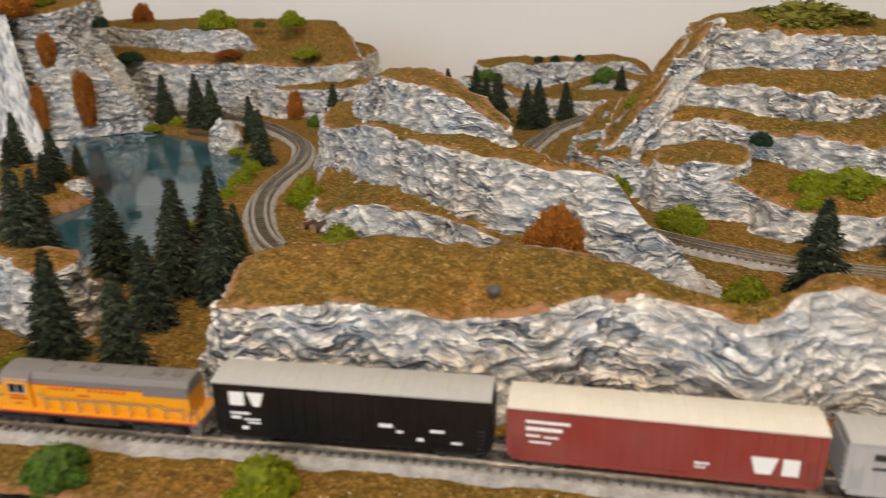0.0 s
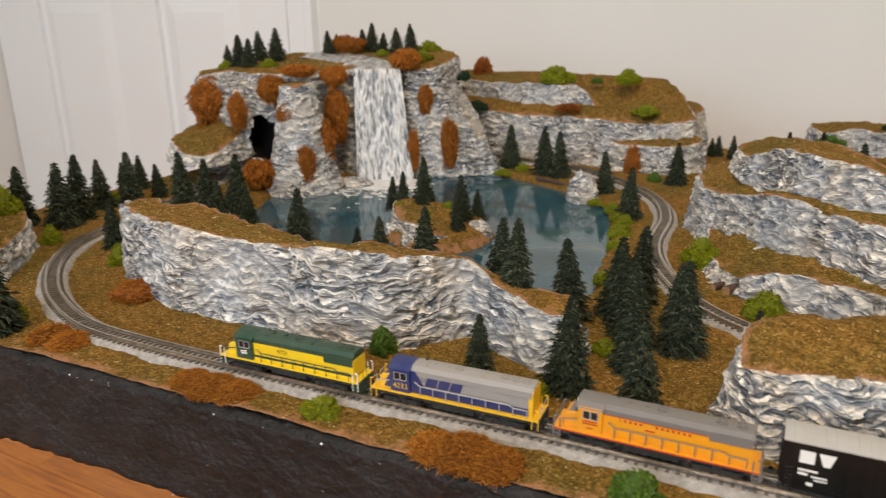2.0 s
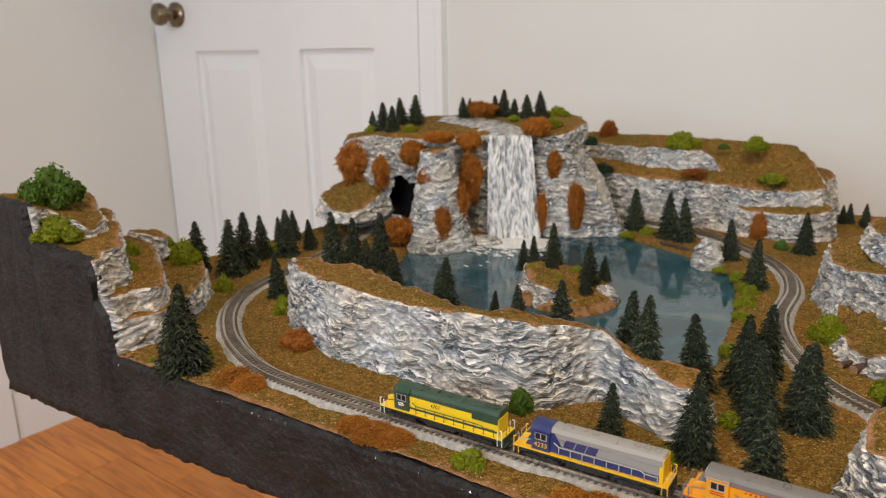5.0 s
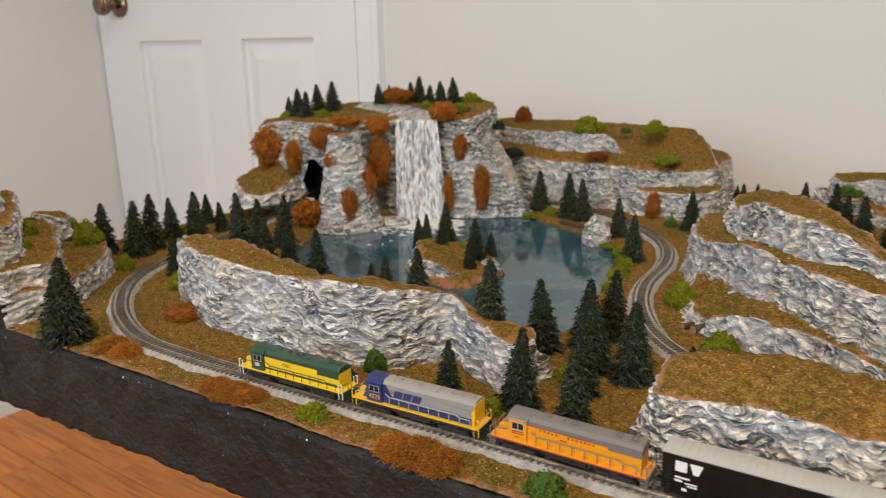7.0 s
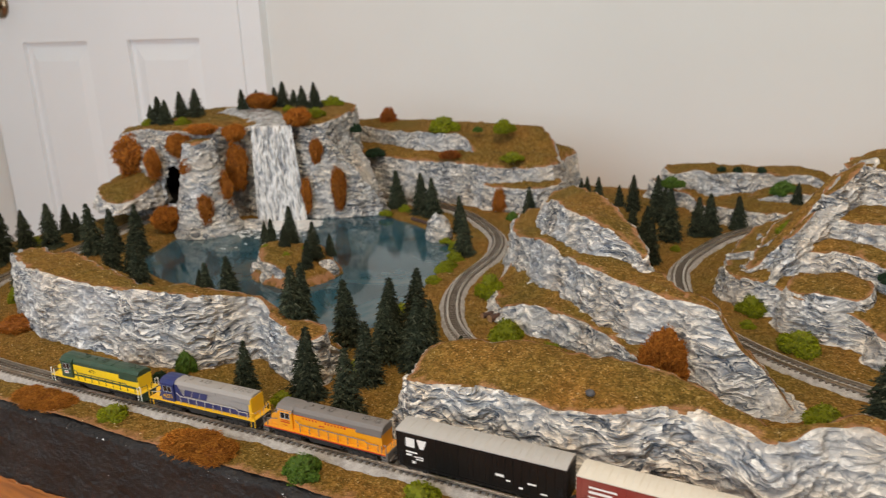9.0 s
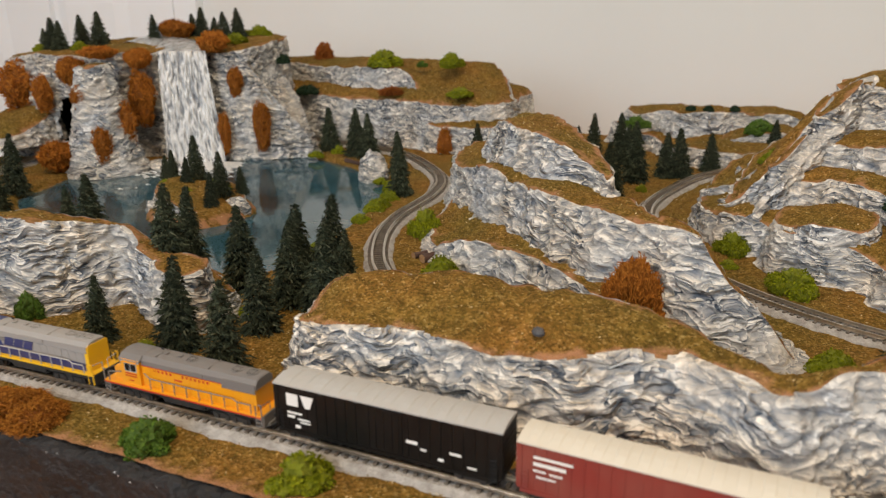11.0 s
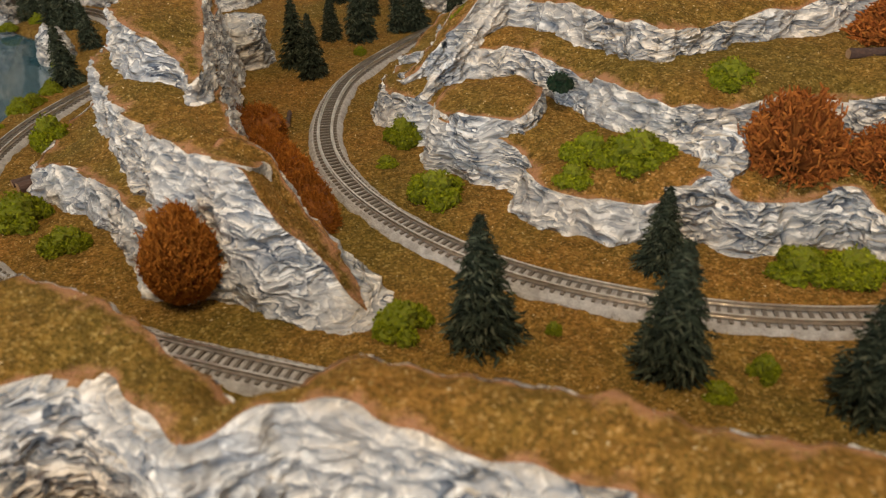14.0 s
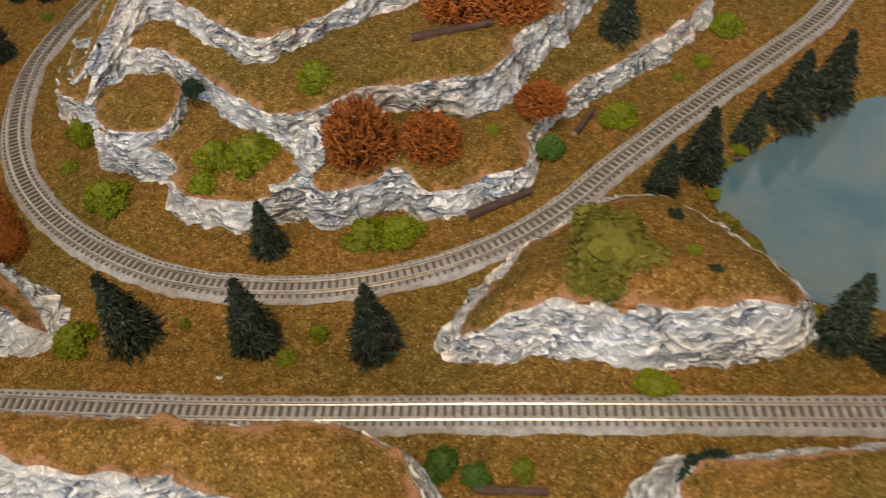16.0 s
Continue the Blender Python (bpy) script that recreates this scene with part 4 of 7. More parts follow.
hill("corner_rock", "rough grey-white rock bank with turf at the front corner", [
    ([(0.424, 0.440, 0.026), (0.430, 0.450, 0.028), (0.443, 0.454, 0.030), (0.463, 0.458, 0.030), (0.479, 0.461, 0.030), (0.540, 0.463, 0.030), (0.620, 0.455, 0.030), (0.640, 0.400, 0.028), (0.600, 0.398, 0.028), (0.480, 0.404, 0.028), (0.432, 0.414, 0.026)],
     -0.001, 0.015, dict(dome=0.004))])


def tunnel_recess():
    """The dark hollow behind the hole in the mountain's face."""
    bm = bmesh.new()
    bmesh.ops.create_icosphere(bm, subdivisions=3, radius=1.0)
    for v in bm.verts:
        v.co = Vector((v.co.x * 0.034, v.co.y * 0.026, v.co.z * 0.037)) * (1 + 0.25 * noise.noise(v.co * 2.3))
    bmesh.ops.delete(bm, geom=[f for f in bm.faces if f.calc_center_median().y < -0.010], context="FACES")
    bmesh.ops.reverse_faces(bm, faces=bm.faces)
    ob = part("cave", bm, M_DARK, scene.objects["waterfall_mountain"], "black hollow of the cave", True)
    ob.location = (-0.516, 0.718, 0.038)


tunnel_recess()


def cascade():
    """The waterfall: a folded white sheet from the lip to the lake, with foam at its foot."""
    w = tagged(new("waterfall"), "white streaked waterfall sheet falling into the lake", "waterfall")
    a, b = Vector((-0.4370, 0.7462, 0.1045)), Vector((-0.4000, 0.7700, 0.1045))
    out = Vector((0.56, -0.83, 0))
    bm = bmesh.new()
    nx, nz, grid = 90, 60, []
    crags = []
    for j in range(nz + 1):
        f = j / nz
        row = []
        for i in range(nx + 1):
            u = i / nx
            p = a.lerp(b, u * (1 + 0.28 * f) - 0.03 * f)
            s = noise.noise(Vector((u * 9 + noise.noise(Vector((u * 4, f * 5, 1))) * 1.2, f * 3.5, 0.5))) * 0.0016 + noise.noise(Vector((u * 30 + noise.noise(Vector((u * 7, f * 9, 3))) * 1.5, f * 13, 2.5))) * 0.0024 + noise.noise(Vector((u * 48, f * 30, 7.5))) * 0.0016
            if f < 0.06:
                p = p + out * (-0.012 + 0.018 * f / 0.06) + Vector((0, 0, 0.0006))
                z = 0.1045
            else:
                g = (f - 0.06) / 0.94
                p = p + out * (0.006 + 0.009 * g ** 0.6)
                z = 0.1045 - 0.1085 * g
            row.append(bm.verts.new((p.x + out.x * s, p.y + out.y * s, z)))
            crags.append(0.42 + 170 * s)
        grid.append(row)
    for j in range(nz):
        for i in range(nx):
            bm.faces.new((grid[j][i], grid[j + 1][i], grid[j + 1][i + 1], grid[j][i + 1]))
    me = mesh_of(bm, "falling_sheet", M_FALLSHEET, True)
    brook = bmesh.new()
    course, _ = smooth_line([(-0.421, 0.756, 0.1022), (-0.426, 0.764, 0.1035), (-0.440, 0.785, 0.1072), (-0.466, 0.806, 0.1088), (-0.500, 0.824, 0.1100), (-0.548, 0.846, 0.1104)], 0.004)
    rows = []
    for k, (x, y, z) in enumerate(course):
        half = 0.024 + 0.010 * noise.noise(Vector((k * 0.35, 2, 0))) + 0.010 * k / len(course)
        rows.append([brook.verts.new((x + 0.56 * half * u * 0.9, y + 0.83 * half * u, z + 0.0024 - 0.0052 * abs(u) ** 2.5 + 0.0016 * noise.noise(Vector((x * 90, y * 90, u * 4))))) for u in (-1, -0.8, -0.6, -0.4, -0.2, 0, 0.2, 0.4, 0.6, 0.8, 1)])
    for r, q in zip(rows, rows[1:]):
        for i in range(10):
            brook.faces.new((r[i], r[i + 1], q[i + 1], q[i]))
    bmesh.ops.recalc_face_normals(brook, faces=brook.faces)
    part("stream", brook, M_STREAM, w, "pale grey glossy stream above the lip", True)
    float_attribute(me, "crag", crags)
    part("falling_sheet", me, None, w)
    bm = bmesh.new()
    random.seed(31)
    for k in range(420):
        u = random.uniform(-0.5, 1.6)
        r = abs(random.gauss(0, 0.030)) + 0.014
        c = a.lerp(b, u) + out * r
        if not inside(c.x, c.y, LAKE_LINE)[0] or inside(c.x, c.y, ISLAND_LINE)[0]:
            continue
        s = random.uniform(0.0008, 0.0026) * (1.5 if r < 0.03 else 1)
        ring = [bm.verts.new((c.x + s * random.uniform(1.2, 2.4) * math.cos(t), c.y + s * random.uniform(0.5, 0.9) * math.sin(t), -0.0040)) for t in [k * math.tau / 7 for k in range(7)]]
        top = bm.verts.new((c.x, c.y, -0.0034))
        for i in range(7):
            bm.faces.new((ring[i], ring[(i + 1) % 7], top))
    part("foam", bm, M_FOAM, w, "white foam on the water", True, kind="stuff")
    bm = bmesh.new()
    c = a.lerp(b, 0.70) + out * 0.026
    rings = []
    for k in range(8):
        f = k / 7
        rings.append([bm.verts.new((c.x + (0.040 * math.cos(t) * 0.84 - 0.024 * math.sin(t) * 0.56) * f * (1 + 0.25 * noise.noise(Vector((math.cos(t) * 2, math.sin(t) * 2, 3)))), c.y + (0.040 * math.cos(t) * 0.56 + 0.024 * math.sin(t) * 0.84) * f * (1 + 0.25 * noise.noise(Vector((math.cos(t) * 2, math.sin(t) * 2, 3)))),
                                    -0.0038 + 0.0026 * (1 - f * f) + 0.0006 * noise.noise(Vector((math.cos(t) * 9 * f, math.sin(t) * 9 * f, k))) * (k < 7))) for t in [q * math.tau / 36 for q in range(36)]])
    for r, s in zip(rings[1:], rings[2:]):
        for i in range(36):
            bm.faces.new((r[i], s[i], s[(i + 1) % 36], r[(i + 1) % 36]))
    bm.faces.new(rings[1])
    for v in rings[0]:
        bm.verts.remove(v)
    bmesh.ops.recalc_face_normals(bm, faces=bm.faces)
    part("plunge_foam", bm, M_FOAM, w, "milky white churned water at the foot of the fall", True)


M_FALLSHEET = material("white_streaked_fall", (0.8, 0.82, 0.85), 0.25)
_a = node(M_FALLSHEET, "ShaderNodeAttribute")
_a.attribute_name = "crag"
_n = noise_tex(M_FALLSHEET, 120.0, 5, 0.65, 1.2, (2.2, 2.2, 0.75))
_add = node(M_FALLSHEET, "ShaderNodeMath")
_add.operation = "MULTIPLY_ADD"
wire(M_FALLSHEET, _n, "Fac", _add, 0)
_add.inputs[1].default_value = 0.9
wire(M_FALLSHEET, _a, "Fac", _add, 2)
_r = ramp(M_FALLSHEET, [(0.46, (0.16, 0.18, 0.21)), (0.74, (0.37, 0.385, 0.405)), (1.15, (0.74, 0.745, 0.745))])
_r.color_ramp.elements[2].position = 1.0
wire(M_FALLSHEET, _add, 0, _r, 0)
wire(M_FALLSHEET, _r, "Color", shader(M_FALLSHEET), "Base Color")
M_STREAM = varied("pale_stream_gel", (0.20, 0.20, 0.19), (0.52, 0.53, 0.53), 110.0, 0.2, 0.5, 0.0008)
M_FOAM = varied("white_foam", (0.84, 0.84, 0.83), (0.66, 0.69, 0.71), 120.0, 0.4)
cascade()


def boulder(name, label, x, y, z, rx, ry, h, seed, mat=None):
    """A knobbly plaster rock standing by itself."""
    bm = bmesh.new()
    bmesh.ops.create_icosphere(bm, subdivisions=5, radius=1.0)
    co = np.array([tuple(v.co) for v in bm.verts])
    at = co * (rx, ry, h)
    relief, paint = carve(at + (x, y, z), seed)
    at = at * (1 + 0.30 * relief)[:, None]
    for v, p in zip(bm.verts, at):
        v.co = (p[0], p[1], max(p[2], -0.003))
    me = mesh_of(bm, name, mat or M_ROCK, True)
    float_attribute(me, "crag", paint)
    ob = tagged(part(name, me, None), label, "rock")
    ob.location = (x, y, z)
    return ob


M_STONE = varied("dark_grey_stone", (0.05, 0.05, 0.055), (0.10, 0.10, 0.105), 300.0, 0.8)
boulder("boulder", "rounded grey-white rock at the lake shore", -0.206, 0.757, -0.002, 0.0145, 0.0125, 0.026, 2.0)
boulder("boulder", "white rock outcrop on the island bank", -0.296, 0.596, -0.002, 0.016, 0.008, 0.010, 3.0)
boulder("boulder", "small white rock on the island bank", -0.276, 0.581, -0.002, 0.012, 0.006, 0.007, 4.0)
boulder("boulder", "white rock at the island point", -0.243, 0.618, 0.0, 0.012, 0.009, 0.009, 5.0)
boulder("boulder", "flat pale shore rock at the foot of the falls", -0.452, 0.672, -0.003, 0.022, 0.016, 0.007, 6.0)
boulder("boulder", "flat pale shore rock under the mountain", -0.425, 0.722, -0.003, 0.020, 0.014, 0.007, 7.0)


boulder("pebble", "small dark grey stone pressed into the turf", 0.0625, 0.4275, 0.0375, 0.0024, 0.0019, 0.0018, 8.0, M_STONE)
boulder("pebble", "small pale plaster chip on the turf", 0.235, 0.499, 0.0, 0.0015, 0.0012, 0.0013, 9.0)


def log(x0, y0, x1, y1, z, r):
    """A fallen trunk with sawn ends."""
    bm = bmesh.new()
    a, b = Vector((x0, y0, z + r)), Vector((x1, y1, z + r * 0.9))
    n, rings = 12, []
    q = (b - a).to_track_quat("Z", "Y")
    for k in range(14):
        c = a.lerp(b, k / 13)
        rings.append([bm.verts.new(c + q @ Vector((math.cos(t) * s, math.sin(t) * s, 0))) for t, s in [(i * math.tau / n, r * (1 - 0.25 * k / 13) * (1 + 0.25 * noise.noise(Vector((k * 0.6, i * 1.7, x0 * 50))))) for i in range(n)]])
    for s, t in zip(rings, rings[1:]):
        for i in range(n):
            bm.faces.new((s[i], s[(i + 1) % n], t[(i + 1) % n], t[i]))
    ends = [bm.faces.new(rings[0][::-1]), bm.faces.new(rings[-1])]
    for f in ends:
        f.material_index = 1
    tagged(part("log", bm, [M_LOG, M_LOGEND]), "fallen dark brown log lying on the turf", "log")


M_LOG = varied("purple_brown_bark", (0.050, 0.028, 0.022), (0.10, 0.055, 0.040), 150.0, 0.85, 0.8, 0.0006)
M_LOGEND = varied("sawn_wood", (0.34, 0.19, 0.09), (0.42, 0.26, 0.13), 200.0, 0.8)
log(-0.058, 0.568, -0.046, 0.594, 0.0, 0.0028)
log(-0.066, 0.572, -0.056, 0.590, 0.0, 0.0022)
log(0.307, 0.689, 0.352, 0.703, 0.0462, 0.0024)
log(0.341, 0.597, 0.374, 0.616, 0.0, 0.0024)
log(0.398, 0.660, 0.410, 0.682, 0.001, 0.0020)
log(0.034, 0.668, 0.026, 0.686, 0.0, 0.0016)
log(0.352, 0.452, 0.380, 0.452, 0.0, 0.0020)
log(0.470, 0.642, 0.488, 0.644, -0.002, 0.0014)
log(-0.268, 0.806, -0.222, 0.786, -0.002, 0.0022)

# ---------------------------------------------------------------- track
FRONT = [(0.80, 0.410), (0.60, 0.398), (0.30, 0.389), (0.10, 0.3865), (0.034, 0.385), (-0.050, 0.3805), (-0.100, 0.378), (-0.200, 0.3705), (-0.260, 0.3665), (-0.310, 0.3645), (-0.356, 0.367), (-0.405, 0.385),
         (-0.444, 0.410), (-0.471, 0.436), (-0.488, 0.462), (-0.497, 0.490), (-0.505, 0.530), (-0.518, 0.580), (-0.536, 0.630), (-0.556, 0.690), (-0.566, 0.760), (-0.540, 0.840), (-0.480, 0.882), (-0.420, 0.885),
         (-0.350, 0.878), (-0.280, 0.866), (-0.225, 0.845), (-0.180, 0.808), (-0.142, 0.762), (-0.123, 0.708), (-0.1165, 0.641), (-0.100, 0.590), (-0.070, 0.542), (-0.030, 0.512), (0.020, 0.493), (0.080, 0.484),
         (0.150, 0.4815), (0.250, 0.4815), (0.376, 0.486), (0.510, 0.490), (0.84, 0.500)]
LOOP = [(0.062, 0.862), (0.044, 0.796), (0.0390, 0.738), (0.052, 0.682), (0.074, 0.638), (0.105, 0.603), (0.144, 0.5755), (0.187, 0.557), (0.230, 0.5495), (0.275, 0.550), (0.318, 0.560), (0.357, 0.578), (0.390, 0.604),
        (0.425, 0.642), (0.478, 0.695), (0.520, 0.735), (0.566, 0.783), (0.598, 0.840), (0.580, 0.920), (0.490, 0.985), (0.320, 1.005), (0.200, 0.985), (0.110, 0.930)]
TIE_GAP, GAUGE = 0.0037, 0.0072
RAIL_TOP = 0.0046


def tie_mesh():
    bm = bmesh.new()
    box(bm, -0.00068, -0.0062, 0.0014, 0.00068, 0.0062, 0.0029)
    bmesh.ops.bevel(bm, geom=bm.edges[:], offset=0.0002, segments=1)
    return mesh_of(bm, "tie", M_TIE)


TIE = tie_mesh()


def track(points, closed, near, label):
    t = tagged(new("railway_track"), label, "railway track")
    line, length = smooth_line([(*p, 0) for p in points], 0.0025, closed)
    d = np.roll(line, -1, 0) - np.roll(line, 1, 0)
    if not closed:
        d[0], d[-1] = line[1] - line[0], line[-1] - line[-2]
    d /= np.linalg.norm(d, axis=1, keepdims=True)
    side = np.column_stack([-d[:, 1], d[:, 0]])

    def sweep(section, ragged=0.0):
        bm = bmesh.new()
        rings = []
        for i, p in enumerate(line):
            ring = []
            for o, z in section:
                w = 1 + ragged * noise.noise(Vector((p[0] * 130, p[1] * 130, o * 900)))
                ring.append(bm.verts.new((p[0] + side[i, 0] * o * w, p[1] + side[i, 1] * o * w, z + ragged * 0.0012 * noise.noise(Vector((p[0] * 400, p[1] * 400, o * 700))))))
            rings.append(ring)
        n = len(rings)
        for i in range(n if closed else n - 1):
            r, s = rings[i], rings[(i + 1) % n]
            for k in range(len(section) - 1):
                bm.faces.new((r[k], s[k], s[k + 1], r[k + 1]))
        bmesh.ops.recalc_face_normals(bm, faces=bm.faces)
        if sum(f.normal.z for f in bm.faces) < 0:
            bmesh.ops.reverse_faces(bm, faces=bm.faces)
        return bm

    part("ballast", sweep([(-0.0102, -0.0012), (-0.0086, 0.0008), (-0.0070, 0.0021), (0, 0.0021), (0.0070, 0.0021), (0.0086, 0.0008), (0.0102, -0.0012)], 0.09), M_BALLAST, t, "pale grey ballast shoulder")
    for s in (-1, 1):
        o, h = s * GAUGE / 2, RAIL_TOP
        sec = [(-0.0008, 0.0029), (-0.00075, 0.0032), (-0.0002, 0.0034), (-0.0002, h - 0.0006), (-0.00042, h - 0.0004), (-0.00042, h), (0.00042, h), (0.00042, h - 0.0004), (0.0002, h - 0.0006), (0.0002, 0.0034), (0.00075, 0.0032), (0.0008, 0.0029)]
        part("rail", sweep([(o + a, z) for a, z in sec]), M_RAIL, t)
    spots = []
    s, acc = 0.0, np.r_[0, np.cumsum(np.linalg.norm(np.diff(line[:, :2], axis=0), axis=1))]
    while s < acc[-1]:
        x, y = np.interp(s, acc, line[:, 0]), np.interp(s, acc, line[:, 1])
        dx, dy = np.interp(s, acc, d[:, 0]), np.interp(s, acc, d[:, 1])
        spots.append((x, y, math.atan2(dy, dx)))
        s += TIE_GAP
    chosen = [k for k, (x, y, _) in enumerate(spots) if near(x, y)][:300]
    rest = bmesh.new()
    taken = set(chosen)
    for k, (x, y, a) in enumerate(spots):
        m = Matrix.Translation((x, y, 0)) @ Matrix.Rotation(a + random.uniform(-0.02, 0.02), 4, "Z")
        if k in taken:
            part("tie", TIE, None, t, at=m)
        else:
            box(rest, -0.00068, -0.0062, 0.0014, 0.00068, 0.0062, 0.0029, m)
    part("sleeper_run", rest, M_TIE, t, "grey-brown sleepers", kind="stuff")
    return line, acc, d


FRONT_LINE, FRONT_ACC, FRONT_DIR = track(FRONT, False, lambda x, y: -0.36 < x < 0.16 and y < 0.40 or -0.16 < x < 0.55 and 0.47 < y < 0.56, "model railway track on grey ballast round the lake")
track(LOOP, True, lambda x, y: y < 0.80, "curved model railway loop on grey ballast round the terraced hill")

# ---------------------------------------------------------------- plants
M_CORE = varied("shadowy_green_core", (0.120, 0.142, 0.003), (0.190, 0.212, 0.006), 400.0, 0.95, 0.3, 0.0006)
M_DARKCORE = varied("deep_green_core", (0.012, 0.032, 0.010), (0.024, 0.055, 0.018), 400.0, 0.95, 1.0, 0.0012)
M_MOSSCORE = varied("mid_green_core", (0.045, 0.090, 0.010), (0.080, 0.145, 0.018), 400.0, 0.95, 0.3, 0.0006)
# lichen's inner lump, darker than its twigs: shade in the gaps put into colour
M_RUSTSHADE = varied("shaded_rust_core", (0.19, 0.060, 0.009), (0.28, 0.094, 0.013), 300.0, 0.95)


def conifer_meshes(seed, sides):
    """A bottle-brush spruce, one unit tall: tapered trunk and a crown of drooping needle sprays."""
    rnd = random.Random(seed)
    bm = bmesh.new()
    cyl(bm, (0, 0, -0.02), (0, 0, 0.93), 0.030, 0.006, 7)
    trunk = mesh_of(bm, "trunk", M_TRUNK)
    bm = bmesh.new()
    levels = 24
    for k in range(levels):
        f = k / (levels - 1)
        z = 0.06 + 0.90 * f
        reach = (0.275 * (1 - f) ** 0.72 + 0.026) * rnd.uniform(0.86, 1.08)
        count = int(1.25 * sides * (1 - f) ** 0.7) + 7
        for i in range(count):
            a = i * math.tau / count + rnd.uniform(-0.3, 0.3) + k * 0.7
            r = reach * rnd.uniform(0.66, 1.14)
            drop = r * rnd.uniform(0.12, 0.48)
            dirv = Vector((math.cos(a), math.sin(a), 0))
            perp = Vector((-dirv.y, dirv.x, 0))
            for q in range(6):
                u0 = (0.15, 0.40, 0.52, 0.62, 0.70, 0.78)[q]
                base = dirv * (r * u0) + Vector((0, 0, z - drop * u0 + rnd.uniform(-0.014, 0.014))) + perp * rnd.uniform(-0.035, 0.035)
                tip = dirv * (r * (u0 + 0.22)) + Vector((0, 0, z - drop * (u0 + 0.22) - rnd.uniform(-0.012, 0.026))) + perp * rnd.uniform(-0.065, 0.065)
                w = rnd.uniform(0.007, 0.013) * (1.2 - 0.4 * f)
                up = Vector((0, 0, rnd.uniform(0.010, 0.026)))
                v = [bm.verts.new(base + perp * w), bm.verts.new(base - perp * w), bm.verts.new(base + up), bm.verts.new(tip)]
                bm.faces.new((v[0], v[3], v[2]))
                bm.faces.new((v[2], v[3], v[1]))
    for i in range(10):
        a = i * 2.4
        v = [bm.verts.new((0.020 * math.cos(a + s), 0.020 * math.sin(a + s), 0.92)) for s in (0, 2.1, 4.2)] + [bm.verts.new((0.008 * math.cos(a), 0.008 * math.sin(a), 1.0))]
        for t in ((0, 1, 3), (1, 2, 3), (2, 0, 3)):
            bm.faces.new([v[k] for k in t])
    return trunk, mesh_of(bm, "crown", M_NEEDLE)


CONIFERS = [conifer_meshes(s, n) for s, n in ((1, 17), (2, 19), (3, 16), (4, 18), (5, 20))]
plant_random = random.Random(77)


def conifer(x, y, z, h, group, stout=1.0):
    trunk, crown = CONIFERS[plant_random.randrange(len(CONIFERS))]
    size = "tall" if h > 0.046 else "small" if h < 0.03 else "mid-height"
    t = tagged(new("spruce_tree"), size + " dark green model spruce with dense drooping needles", "tree", group)
    t.matrix_basis = pose(x, y, z - 0.0006, plant_random.uniform(-3, 3), plant_random.uniform(-3, 3), plant_random.uniform(0, 360)) @ Matrix.Diagonal((stout * h * plant_random.uniform(0.92, 1.12), stout * h * plant_random.uniform(0.92, 1.12), h, 1))
    part("trunk", trunk, None, t)
    part("crown", crown, None, t)


def foam_mesh(name, seed, mat, chunks, puff):
    """A clump of torn foam foliage, unit wide and high: lobes covered in small crumbs."""
    rnd = random.Random(seed)
    bm = bmesh.new()
    lobes = [(Vector((0, 0, 0.40)), 0.56)]
    for k in range(9):
        a = k * 2.4 + rnd.uniform(-0.4, 0.4)
        r = rnd.uniform(0.42, 0.70)
        lobes.append((Vector((math.cos(a) * r, math.sin(a) * r, rnd.uniform(0.12, 0.78 - 0.75 * r))), rnd.uniform(0.24, 0.38)))
    for c, r in lobes:
        res = bmesh.ops.create_icosphere(bm, subdivisions=3, radius=r * 0.86, matrix=Matrix.Translation(c))
        for v in res["verts"]:
            v.co += (v.co - c).normalized() * (noise.noise(v.co * 6 + Vector((seed, 0, 0))) * 0.34 + noise.noise(v.co * 17 + Vector((0, seed, 0))) * 0.26) * r
            v.co.z = max(v.co.z, 0.0)
    for f in bm.faces:
        f.material_index = 1
    for k in range(chunks):
        c, r = lobes[rnd.randrange(len(lobes))]
        d = Vector((rnd.gauss(0, 1), rnd.gauss(0, 1), rnd.gauss(0.25, 1))).normalized()
        p = c + d * r * rnd.uniform(0.76, 1.12)
        if p.z < 0.01:
            continue
        s = rnd.uniform(0.5, 1.2) * puff
        vs = []
        for t in range(4):
            e = Vector((rnd.gauss(0, 1), rnd.gauss(0, 1), rnd.gauss(0, 1))).normalized() * s
            vs.append(bm.verts.new(p + e))
        for t in ((0, 1, 2), (0, 3, 1), (1, 3, 2), (2, 3, 0)):
            bm.faces.new([vs[q] for q in t])
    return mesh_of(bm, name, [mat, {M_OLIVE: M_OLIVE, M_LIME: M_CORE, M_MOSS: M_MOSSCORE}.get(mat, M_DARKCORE)])


